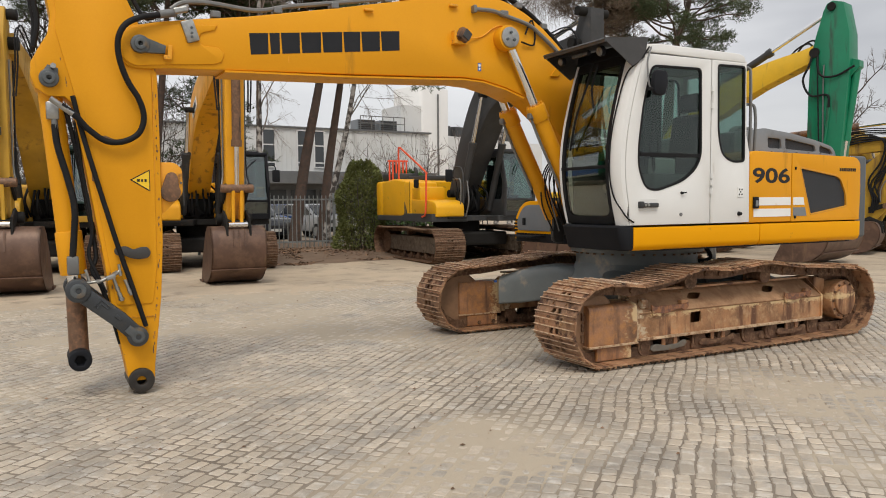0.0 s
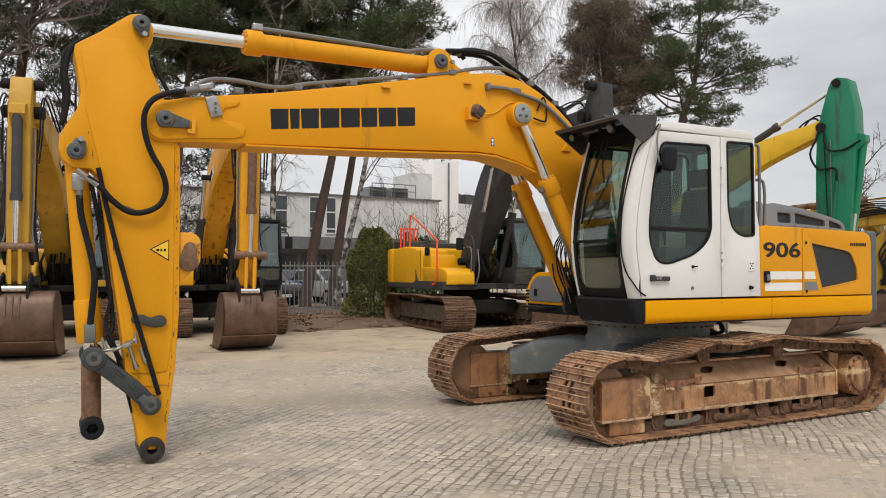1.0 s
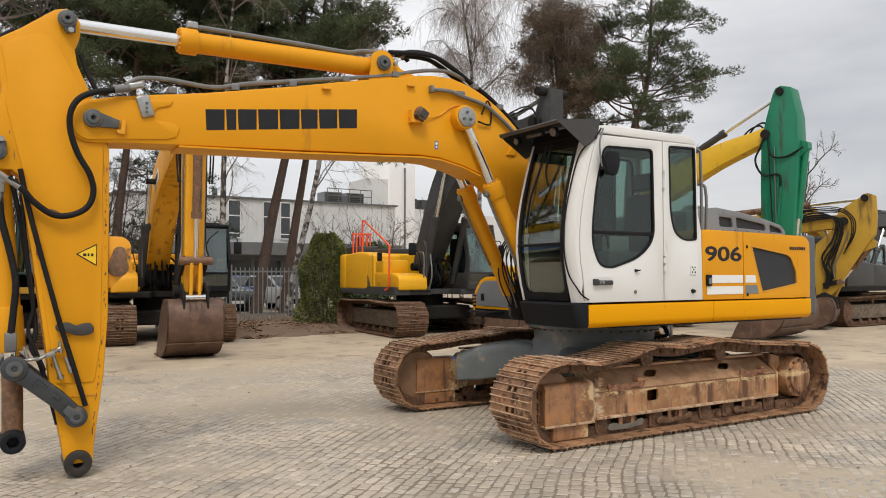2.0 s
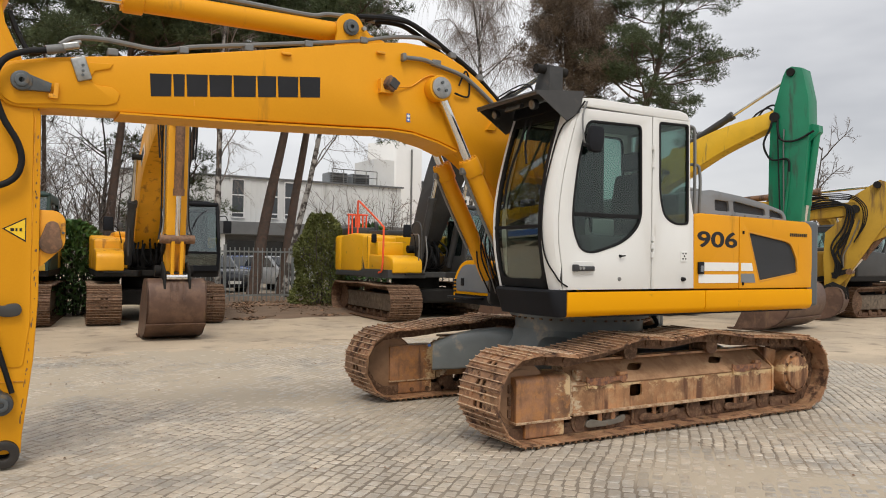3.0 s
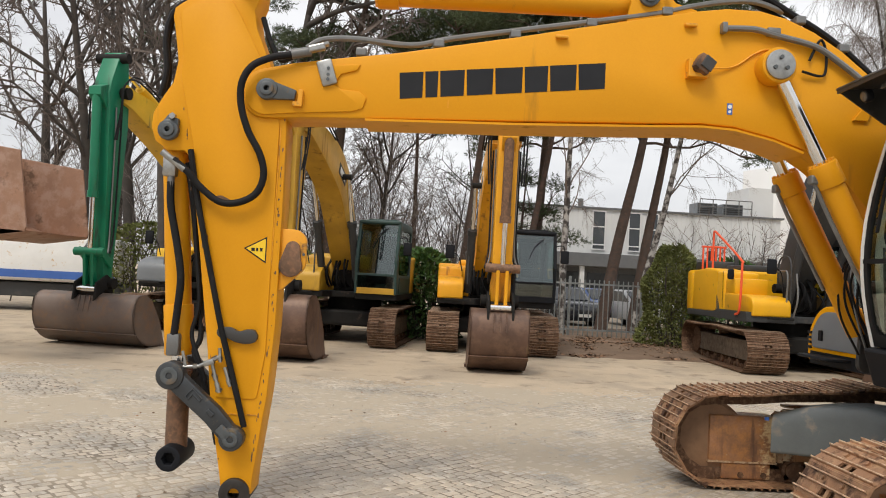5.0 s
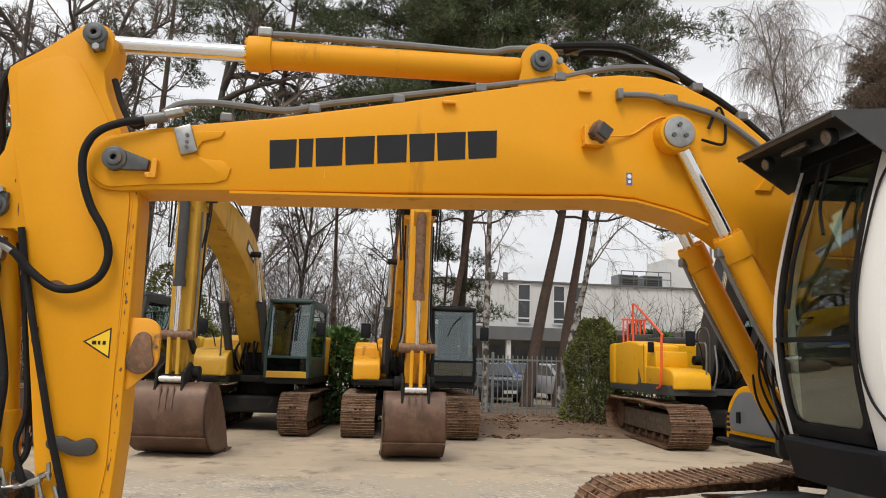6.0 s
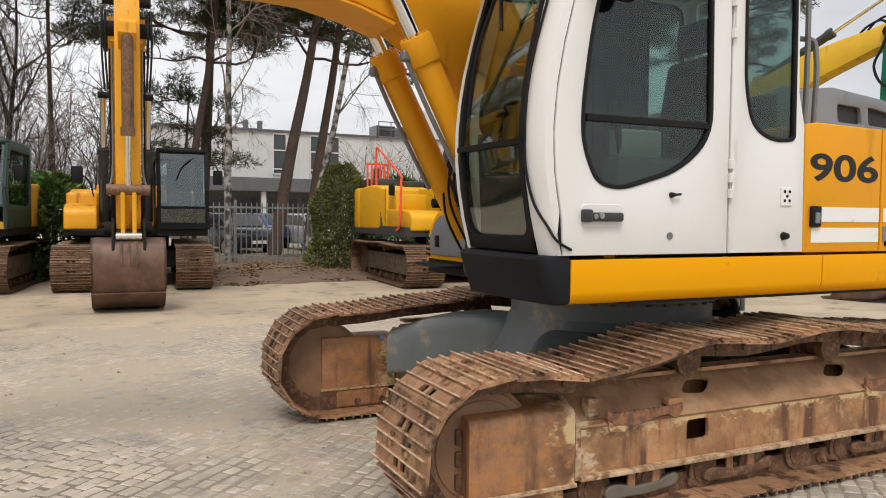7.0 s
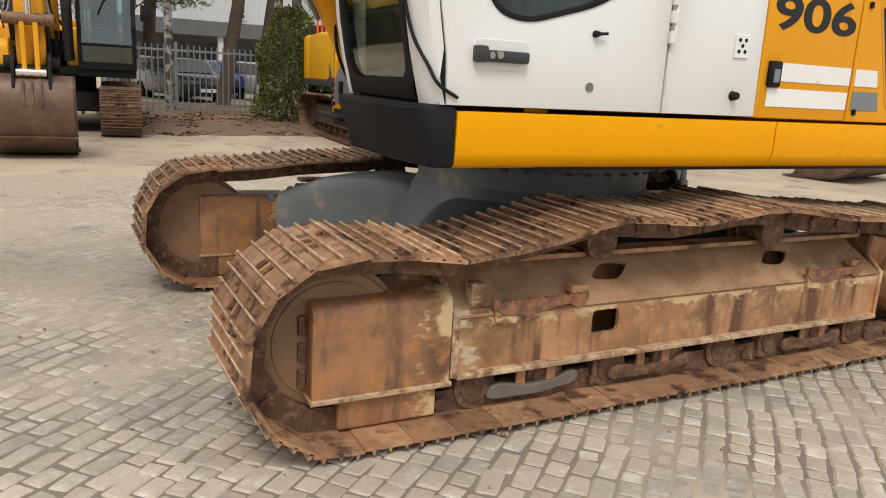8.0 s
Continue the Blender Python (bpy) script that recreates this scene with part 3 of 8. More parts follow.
# centre frame: a low dome with four humped legs
cframe = hp("centre_frame", rod((5.97, YC, 0.42), (5.97, YC, 0.80), 0.86, 40, r2=0.66), SLATE, "slate-grey painted centre frame with scratches", smooth=True)
STATIONS = [(0.0, 0.15, 0.30, 0.595), (0.10, 0.155, 0.31, 0.635), (0.25, 0.165, 0.32, 0.69), (0.45, 0.19, 0.35, 0.735), (0.65, 0.225, 0.38, 0.755), (0.82, 0.25, 0.42, 0.745), (0.94, 0.25, 0.46, 0.70), (1.0, 0.20, 0.50, 0.62)]
for sx, dirx in ((4.72, 1), (7.25, -1)):
    for s in (-1, 1):
        b = bmesh.new()
        a = V(sx + dirx * 0.06, YC + s * 0.96, 0)
        c = V(5.97 - dirx * 0.40, YC + s * 0.34, 0)
        n = (c - a).normalized().cross(V(0, 0, 1))
        rings = []
        for f, half, z0, z1 in STATIONS:
            outline = rounded([(-half, z0), (half, z0), (half, z1), (-half, z1)], [0.03, 0.03, 0.10, 0.10], 4)
            rings.append([b.verts.new(a.lerp(c, f) + n * u + V(0, 0, z)) for u, z in outline])
        for u, v in zip(rings, rings[1:]):
            for j in range(len(u)):
                b.faces.new((u[j], u[(j + 1) % len(u)], v[(j + 1) % len(u)], v[j]))
        b.faces.new(rings[0][::-1])
        b.faces.new(rings[-1])
        hp("frame_leg", b, SLATE, parent=cframe, smooth=True)
hp("blue_tag", box((4.66, YC + 0.955 - 0.09, 0.565), (0.03, 0.012, 0.025)), BLUE, parent=cframe)
b = rod((5.97, YC, 0.79), (5.97, YC, 0.93), 0.66, 48)
rod((5.97, YC, 0.92), (5.97, YC, 1.00), 0.72, 48, bm=b)
hp("slewing_ring", b, SLATE, "dark grey slewing ring", smooth=True)
for i in range(40):
    a = 2 * math.pi * i / 40
    hp("ring_bolt", rod((5.97 + 0.69 * math.cos(a), YC + 0.69 * math.sin(a), 0.90), (5.97 + 0.69 * math.cos(a), YC + 0.69 * math.sin(a), 0.925), 0.016, 6), LINK)
hp("swivel_hose", tube([(6.55, 5.95, 0.99), (6.62, 5.9, 0.84), (6.5, 5.98, 0.80), (6.35, 6.1, 0.86)], 0.022), RUBBER, smooth=True)
hp("drain_fitting", rod((6.70, 5.98, 0.84), (6.70, 5.98, 0.98), 0.035, 12), BRIGHT, smooth=True)
hp("drain_fitting", rod((6.80, 6.02, 0.80), (6.80, 6.02, 0.96), 0.028, 12), BRIGHT, smooth=True)

# upper deck
CABY0, CABY1 = 5.145, 5.985
b = prism(rounded([(5.15, 5.20), (8.05, 5.20), (8.05, 7.58), (5.15, 7.58)], 0.06), 1.0, 1.10, axis="z")
hp("revolving_deck", b, BLACK, "dark steel revolving deck")
prof = [(5.145, 1.225), (5.145, 1.075), (5.165, 1.03), (5.205, 1.012), (5.25, 1.012), (5.25, 1.225)]
hp("side_sill", prism(prof, 4.80, 6.465, axis="x"), SILL, "bright orange-yellow side sill", smooth=True, edge=50)
hp("side_sill", prism(prof, 6.475, 8.10, axis="x"), SILL, "bright orange-yellow side sill", smooth=True, edge=50)
b = prism(rounded([(4.66, 5.16), (4.795, 5.15), (4.795, 6.02), (4.70, 6.02), (4.62, 5.95), (4.60, 5.5)], [0.06, 0.0, 0.0, 0.03, 0.03, 0.05], 4), 1.015, 1.245, 0.02, axis="z")
for v in b.verts:
    if v.co.z < 1.12:
        v.co.x += 0.075 * (4.80 - v.co.x) / 0.2
hp("cab_base", b, BLACK, "black moulded cab base", smooth=True)

# cab: side outline from the low front corner round to the rear
cab = hp("cab_roof", prism(rounded([(4.84, 2.80), (6.235, 2.80), (6.225, 2.86), (6.15, 2.885), (5.1, 2.885), (4.90, 2.865)], 0.04), CABY0 + 0.004, CABY1 - 0.004, 0.035, seg=3), WHITE, "white cab roof with rounded edges", smooth=True)
fronts = [(4.705, 1.245), (4.66, 1.42), (4.625, 1.62), (4.615, 1.80), (4.63, 2.0), (4.665, 2.2), (4.72, 2.42), (4.785, 2.64), (4.84, 2.80)]


def front_x(z):
    for (xa, za), (xc, zc) in zip(fronts, fronts[1:]):
        if z <= zc:
            f = (z - za) / (zc - za)
            return xa + (xc - xa) * f
    return fronts[-1][0]


seam = [(x + (0.075 if z > 1.4 else 0.04), z) for x, z in fronts]
door_out = [(x + 0.008, z) for x, z in seam[:-1]] + [(4.905, 2.785), (5.755, 2.795), (5.755, 1.245)]
door_win = rounded([(5.00, 2.685), (5.62, 2.70), (5.635, 1.83), (5.43, 1.655), (5.07, 1.555), (4.93, 1.58), (4.845, 1.76), (4.845, 1.95), (4.90, 2.35)], [0.07, 0.05, 0.14, 0.16, 0.10, 0.10, 0.1, 0.1, 0.2], 5)
rear_out = [(5.767, 1.245), (5.767, 2.795), (6.235, 2.80), (6.255, 2.1), (6.30, 1.93), (6.31, 1.245)]
rear_win = rounded([(5.845, 2.755), (6.215, 2.765), (6.225, 1.845), (6.06, 1.83), (5.91, 1.90), (5.855, 2.10)], [0.035, 0.032, 0.032, 0.08, 0.13, 0.15], 5)


def inset(loop, d):
    """A loop moved inwards by d towards its own middle line."""
    m = len(loop)
    area = sum(loop[i][0] * loop[(i + 1) % m][1] - loop[(i + 1) % m][0] * loop[i][1] for i in range(m))
    sg = 1 if area > 0 else -1
    out = []
    for i in range(m):
        a, c = Vector(loop[i - 1]), Vector(loop[(i + 1) % m])
        t = (c - a).normalized()
        out.append((loop[i][0] - sg * t.y * d, loop[i][1] + sg * t.x * d))
    return out


def wall_with_window(name, outline, window, y, thick, mat, seal_label, glass=None, bar=None):
    wall = hp(name, prism(outline, y, y + thick, 0.006, holes=[window], seg=2), mat, smooth=True)
    hp("window_seal", prism(inset(window, -0.006), y - 0.006, y + thick * 0.6, 0.003, holes=[inset(window, 0.014)]), RUBBER, seal_label, parent=wall, smooth=True)
    pane = hp("pane", prism(inset(window, 0.014), y + 0.010, y + 0.014), glass or GLASS, parent=wall)
    pane.visible_shadow = False
    if bar:
        hp("window_bar", box(((bar[0] + bar[1]) / 2, y + 0.006, bar[2]), (bar[1] - bar[0], 0.022, 0.035), bevel=0.005), RUBBER, parent=wall)
    return wall


door = wall_with_window("cab_door", door_out, door_win, CABY0, 0.035, WHITE, "black rubber window seal", bar=(4.87, 5.61, 1.885))
door["label"] = "white cab door with a large tinted window"
rearq = wall_with_window("rear_quarter", rear_out, rear_win, CABY0, 0.035, WHITE, "black rubber window seal")
hp("door_gap", prism([(x - 0.004, z) for x, z in seam[:-1]] + [(4.90, 2.79), (5.761, 2.80), (5.761, 1.24)], CABY0 + 0.012, CABY0 + 0.020, holes=[inset(door_win, -0.05)]), BLACK, parent=cab)
# curved front pillar of the near corner
b = bmesh.new()
rows = []
for i in range(17):
    z = 1.245 + (2.80 - 1.245) * i / 16
    xf = front_x(z)
    xs_ = xf + (0.073 if z > 1.4 else 0.04)
    ring = [(xs_, CABY0 + 0.001), (xf + 0.035, CABY0 + 0.010), (xf + 0.010, CABY0 + 0.045), (xf, CABY0 + 0.10), (xf + 0.0, CABY0 + 0.135), (xf + 0.04, CABY0 + 0.13), (xs_, CABY0 + 0.04)]
    rows.append([b.verts.new((x, y, z)) for x, y in ring])
for u, v in zip(rows, rows[1:]):
    for j in range(len(u)):
        b.faces.new((u[j], u[(j + 1) % len(u)], v[(j + 1) % len(v)], v[j]))
b.faces.new(rows[0])
b.faces.new(rows[-1][::-1])
hp("front_pillar", b, WHITE, "white curved front pillar", parent=cab, smooth=True)


def screen(z0, z1, ya, yc_, dx, thick, n=10):
    """A pane or frame strip that follows the bowed front of the cab."""
    q = bmesh.new()
    rings = []
    for i in range(n + 1):
        z = z0 + (z1 - z0) * i / n
        x = front_x(z) + dx
        rings.append([q.verts.new(p) for p in ((x, ya, z), (x, yc_, z), (x + thick, yc_, z), (x + thick, ya, z))])
    for u, v in zip(rings, rings[1:]):
        for j in range(4):
            q.faces.new((u[j], u[(j + 1) % 4], v[(j + 1) % 4], v[j]))
    q.faces.new(rings[0][::-1])
    q.faces.new(rings[-1])
    return q


WY0, WY1 = CABY0 + 0.135, CABY1 - 0.03
frame_b = [screen(1.26, 2.79, WY0, WY0 + 0.036, -0.008, 0.05), screen(1.26, 2.79, WY1 - 0.036, WY1, -0.008, 0.05),
           screen(1.255, 1.325, WY0, WY1, -0.008, 0.05), screen(2.70, 2.79, WY0, WY1, -0.008, 0.05), screen(1.765, 1.792, WY0, WY1, -0.010, 0.05)]
for q in frame_b:
    hp("windscreen_frame", q, RUBBER, parent=cab, smooth=True)
for ya, way in ((WY0 + 0.033, 1), (WY1 - 0.033, -1)):
    q = bmesh.new()
    for i in range(9):
        dz = 0.009 * i
        reach = 0.08 - math.sqrt(max(0, 0.08 ** 2 - (0.081 - dz) ** 2)) + 0.002
        ys = sorted((ya, ya + way * reach))
        joined(q, screen(1.322 + dz, 1.332 + dz, ys[0], ys[1], -0.0078, 0.04, 1))
    hp("corner_fillet", q, RUBBER, parent=cab)
for z0, z1 in ((1.29, 1.76), (1.79, 2.71)):
    pane = hp("windscreen_pane", screen(z0, z1, WY0 + 0.03, WY1 - 0.03, 0.006, 0.006), GLASS_FRONT, parent=cab, smooth=True)
    pane.visible_shadow = False
hp("screen_edge", screen(1.25, 2.80, WY1 - 0.002, WY1 + 0.028, -0.012, 0.05), WHITE, parent=cab, smooth=True)
# far side, back and floor
LININGDARK = material("dull_green_lining", (0.065, 0.070, 0.062), 0.8, var=0.15, bump=0.1)
far_out = [(x + 0.03, z) for x, z in fronts] + [(6.235, 2.80), (6.31, 1.245)]
far_win = rounded([(4.93, 2.74), (6.17, 2.74), (6.20, 1.86), (4.75, 1.86), (4.74, 2.0)], 0.08, 4)
wall_with_window("far_side", far_out, far_win, CABY1 - 0.03, 0.03, WHITE, "black window seal")
b = prism([(CABY0 + 0.02, 1.245), (CABY1 - 0.02, 1.245), (CABY1 - 0.02, 2.82), (CABY0 + 0.02, 2.82)], 6.235, 6.262, axis="x",
          holes=[rounded([(CABY0 + 0.032, 1.62), (CABY1 - 0.08, 1.62), (CABY1 - 0.08, 2.75), (CABY0 + 0.032, 2.75)], 0.02)])
back = hp("cab_back", b, WHITE, parent=cab)
pane = hp("pane", prism([(CABY0 + 0.025, 1.60), (CABY1 - 0.06, 1.60), (CABY1 - 0.06, 2.75), (CABY0 + 0.025, 2.75)], 6.245, 6.249, axis="x"), GLASS, parent=cab)
pane.visible_shadow = False
hp("cab_floor", box((5.48, 5.565, 1.262), (1.5, 0.80, 0.03)), BLACK, parent=cab)
hp("side_lining", prism([(4.76, 1.27), (6.22, 1.27), (6.20, 1.87), (4.73, 1.87)], CABY1 - 0.048, CABY1 - 0.034), LININGDARK, parent=cab)
hp("front_mat", box((4.95, 5.565, 1.285), (0.46, 0.78, 0.015)), LININGDARK, parent=cab)
hp("head_lining", box((5.55, 5.565, 2.785), (1.30, 0.78, 0.02)), LININGGREY, parent=cab)
# seat, console, levers, blind
hp("seat_cushion", box((5.55, 5.56, 1.66), (0.50, 0.50, 0.14), bevel=0.05, seg=3), SEATCLOTH, "dark cloth operator seat", smooth=True)
hp("seat_back", box((5.90, 5.56, 2.00), (0.13, 0.46, 0.66), rot=Euler((0, radians(10), 0)).to_matrix(), bevel=0.05, seg=3), SEATCLOTH, smooth=True)
hp("headrest", box((5.92, 5.56, 2.44), (0.09, 0.26, 0.18), bevel=0.03, seg=3), SEATCLOTH, smooth=True)
hp("seat_base", box((5.58, 5.56, 1.43), (0.44, 0.42, 0.32), bevel=0.02), BLACK)
for yy in (5.27, 5.86):
    con = hp("side_console", box((5.40, yy, 1.62), (0.60, 0.14, 0.20), bevel=0.03), CONSOLE, "dark grey control console")
    hp("joystick", rod((5.17, yy, 1.72), (5.14, yy, 1.90), 0.018, 10), BLACK, parent=con, smooth=True)
    hp("joystick_grip", rod((5.14, yy, 1.87), (5.12, yy, 2.00), 0.028, 10, bevel=0.01), BLACK, parent=con, smooth=True)
hp("pale_box", box((5.28, 5.30, 1.78), (0.26, 0.10, 0.16), bevel=0.015), LININGGREY)
hp("monitor", box((4.92, 5.88, 1.95), (0.06, 0.16, 0.20), bevel=0.01), BLACK)
for yy in (5.50, 5.62):
    hp("travel_lever", tube([(4.98, yy, 1.28), (4.96, yy, 1.6), (5.0, yy, 1.86)], 0.012), PIPE, smooth=True)
hp("wiper", tube([(4.70, 5.60, 2.74), (4.655, 5.64, 2.52), (4.60, 5.72, 2.25), (4.595, 5.80, 1.95)], 0.011), RUBBER, parent=cab, smooth=True)
hp("wiper_arm", tube([(4.69, 5.52, 2.72), (4.64, 5.54, 2.5), (4.60, 5.47, 2.32)], 0.010), RUBBER, parent=cab, smooth=True)
b = bmesh.new()
for i in range(13):
    box((5.30 + 0.045 * i, 5.90 + 0.012 * (i % 2), 2.28), (0.046, 0.010, 0.90), bm=b)
hp("sun_blind", b, CURTAIN, "dark pleated side blind", parent=cab)
# door furniture
HANDLEGREY = material("dark_grey_plastic", (0.030, 0.031, 0.033), 0.46, var=0.15, scale=9, bump=0.05)
hp("handle_lock", rod((4.905, CABY0 - 0.034, 1.427), (4.905, CABY0 - 0.040, 1.427), 0.012, 16), BRIGHT, parent=door, smooth=True)
hd = hp("handle_recess", prism(rounded([(4.845, 1.375), (5.085, 1.375), (5.085, 1.485), (4.845, 1.485)], 0.03), CABY0 - 0.004, CABY0 + 0.004, 0.003), WHITE, parent=door)
hp("door_handle", box((4.960, CABY0 - 0.020, 1.425), (0.22, 0.030, 0.042), bevel=0.010), HANDLEGREY, "dark grey pull handle", parent=door, smooth=True)
hp("handle_lock", box((4.868, CABY0 - 0.018, 1.430), (0.052, 0.038, 0.060), bevel=0.010), HANDLEGREY, parent=door, smooth=True)
hp("key_barrel", rod((4.935, CABY0 - 0.046, 1.43), (4.935, CABY0 - 0.03, 1.43), 0.014, 12), BRIGHT, parent=door)
hp("door_knob", rod((5.38, CABY0 - 0.025, 1.536), (5.38, CABY0, 1.536), 0.010, 12, r2=0.014), RUBBER, parent=door, smooth=True)
hp("knob_lever", rod((5.385, CABY0 - 0.02, 1.536), (5.425, CABY0 - 0.02, 1.54), 0.006, 8), RUBBER, parent=door)
hp("cap_screw", rod((5.375, CABY0 - 0.006, 1.335), (5.375, CABY0, 1.335), 0.018, 10), PIPE, parent=door)
for zz in (2.52, 2.36, 1.70, 1.63, 1.55):
    hp("hinge", box((5.762, CABY0 - 0.010, zz), (0.022, 0.022, 0.05), bevel=0.004), WHITE, parent=door)
hp("hinge_rod", rod((5.775, CABY0 - 0.012, 2.34), (5.775, CABY0 - 0.012, 2.55), 0.006, 8), PALE, parent=door)
hp("hinge_rod", rod((5.775, CABY0 - 0.012, 1.56), (5.775, CABY0 - 0.012, 1.72), 0.006, 8), PALE, parent=door)
pl = hp("vent_plate", box((6.172, CABY0 - 0.004, 1.542), (0.082, 0.008, 0.098), bevel=0.003), PALE, "small white cover plate", parent=rearq)
for ax, az in ((-0.018, 0.024), (0.018, 0.024), (-0.018, -0.024), (0.018, -0.024), (0, 0)):
    hp("plate_hole", rod((6.172 + ax, CABY0 - 0.010, 1.545 + az), (6.172 + ax, CABY0 - 0.006, 1.545 + az), 0.0085, 10), BLACK, parent=rearq)
hp("rubber_stop", rod((6.158, CABY0 - 0.03, 1.332), (6.158, CABY0, 1.332), 0.016, 12, r2=0.022), RUBBER, parent=rearq, smooth=True)
hp("weather_strip", tube([(4.955, CABY0 - 0.012, 2.84), (4.86, CABY0 - 0.004, 2.72), (front_x(2.6) - 0.006, CABY0 + 0.07, 2.6), (front_x(2.3) - 0.012, CABY0 + 0.10, 2.3), (front_x(2.0) - 0.012, CABY0 + 0.11, 2.0), (front_x(1.7) - 0.012, CABY0 + 0.11, 1.7), (front_x(1.5) - 0.008, CABY0 + 0.085, 1.5), (4.685, CABY0 + 0.03, 1.38), (4.715, CABY0 - 0.004, 1.315), (4.79, CABY0 - 0.010, 1.272)], 0.0068), RUBBER, "black drain hose along the pillar", parent=cab, smooth=True)
# mirror on the near corner
hp("mirror_arm", tube([(4.98, CABY0 - 0.01, 2.84), (4.90, CABY0 - 0.05, 2.70), (4.90, CABY0 - 0.07, 2.50), (4.94, CABY0 - 0.07, 2.45)], 0.008), PIPE, parent=cab, smooth=True)
mir = hp("wing_mirror", prism(rounded([(4.94, 2.41), (5.06, 2.40), (5.10, 2.50), (5.09, 2.625), (4.955, 2.63), (4.925, 2.52)], 0.035), CABY0 - 0.11, CABY0 - 0.05, 0.018), BLACK, "black wing mirror housing", smooth=True)
hp("mirror_bracket", rod((4.90, CABY0 - 0.07, 2.46), (4.98, CABY0 - 0.08, 2.46), 0.016, 10), RUBBER, parent=mir)
# visor over the windscreen with two lamps
vis_pts = lambda y: [(4.95, y, 2.925), (4.44, y, 2.875), (4.43, y, 2.86), (4.94, y, 2.905)]
b = bmesh.new()
ra, rb_ = [[b.verts.new(p) for p in vis_pts(y)] for y in (CABY0 - 0.01, CABY1 + 0.03)]
for j in range(4):
    b.faces.new((ra[j], ra[(j + 1) % 4], rb_[(j + 1) % 4], rb_[j]))
b.faces.new(ra[::-1])
b.faces.new(rb_)
visor = hp("visor_top", b, VISOR, "dark steel sun and rock visor")
for y, yy in ((CABY0 - 0.012, CABY0 - 0.004), (CABY1 + 0.025, CABY1 + 0.033)):
    hp("visor_cheek", prism([(4.435, 2.862), (4.94, 2.91), (4.90, 2.74), (4.76, 2.655)], y, yy), VISOR, parent=visor)
hp("visor_header", box((4.838, (CABY0 + CABY1) / 2, 2.832), (0.045, CABY1 - CABY0 - 0.03, 0.105), rot=Euler((0, radians(14), 0)).to_matrix(), bevel=0.006), BLACK, parent=visor)
hp("visor_lip", box((4.442, (CABY0 + CABY1) / 2, 2.852), (0.012, CABY1 - CABY0 + 0.04, 0.035)), VISOR, parent=visor)
for yy, rr in ((5.30, 0.046), (5.86, 0.040)):
    lamp = hp("work_lamp", rod((4.565, yy, 2.80), (4.525, yy, 2.79), rr, 24, bevel=0.006), BLACK, parent=visor, smooth=True)
    hp("lamp_glass", rod((4.527, yy, 2.7905), (4.519, yy, 2.7885), rr - 0.008, 24, bevel=0.003), LENS, parent=visor, smooth=True)
hp("lamp_bar", box((4.53, 5.56, 2.805), (0.035, 0.24, 0.042), rot=Euler((0, radians(15), 0)).to_matrix(), bevel=0.008), BLACK, parent=visor)
hp("lamp_glass", box((4.510, 5.56, 2.80), (0.008, 0.215, 0.030), rot=Euler((0, radians(15), 0)).to_matrix(), bevel=0.003), LENS, "long clear lamp strip", parent=visor)
# handrails behind the cab
for dx, top in ((0.0, 2.78), (0.075, 2.42)):
    x = 6.345 + dx
    hp("handrail", tube([(x - 0.06, CABY0 + 0.10, top), (x, CABY0 + 0.06, top - 0.015), (x + 0.015, CABY0 + 0.05, top - 0.10), (x + 0.02, CABY0 + 0.05, 2.2), (x + 0.02, CABY0 + 0.06, 1.95)], 0.015, n=5), PIPE, "grey tube handrail", smooth=True)

# engine house
SY = CABY0 + 0.012
b = prism(rounded([(6.325, 1.24), (6.955, 1.24), (6.955, 1.945), (6.40, 1.955), (6.325, 1.93)], [0.01, 0.0, 0.0, 0.03, 0.05]), SY, SY + 0.45, 0.02, seg=3)
bay = hp("side_door", b, YELLOW, "yellow engine side door with white stripes", smooth=True)
gr = [(7.085, 1.805), (7.70, 1.725), (7.775, 1.69), (7.87, 1.53), (7.885, 1.385), (7.26, 1.30)]
b = prism(rounded([(6.965, 1.24), (8.10, 1.24), (8.115, 1.55), (8.105, 1.87), (8.02, 1.925), (6.965, 1.945)], [0, 0.01, 0.1, 0.05, 0.05, 0]), SY, SY + 0.05, 0.018, seg=3, holes=[rounded(gr, 0.035)])
bay2 = hp("side_door", b, YELLOW, "yellow engine side door with a dark mesh grille", smooth=True)
hp("grille", prism(inset(rounded(gr, 0.035), -0.005), SY + 0.016, SY + 0.03), MESHGRILLE, "dark fine-mesh air grille", parent=bay2)
hp("grille_rim", prism(inset(rounded(gr, 0.035), -0.003), SY - 0.003, SY + 0.03, 0.003, holes=[inset(rounded(gr, 0.035), 0.014)]), DECAL_RIM, parent=bay2)
hp("engine_house", box((7.22, 6.42, 1.56), (1.72, 2.28, 0.70), bevel=0.06, seg=3), YELLOW, "yellow engine house", smooth=True)
cw_pts = rounded([(8.06, 5.175), (8.24, 5.165), (8.36, 5.45), (8.46, 6.0), (8.48, 6.4), (8.46, 6.8), (8.32, 7.35), (8.24, 7.62), (8.06, 7.58)], [0.0, 0.04, 0.12, 0.12, 0.1, 0.12, 0.12, 0.04, 0.0], 4)
hp("counterweight", prism(cw_pts, 1.04, 1.94, 0.06, axis="z", seg=3), GREY, "dark grey rounded counterweight", smooth=True)
for zz in (1.45, 1.335):
    hp("stripe", box((6.665, SY - 0.0015, zz), (0.56, 0.004, 0.082)), PALE, parent=bay)
hp("stripe", prism([(6.985, 1.41), (7.165, 1.41), (7.145, 1.49), (6.985, 1.49)], SY - 0.0035, SY + 0.001), PALE, parent=bay2)
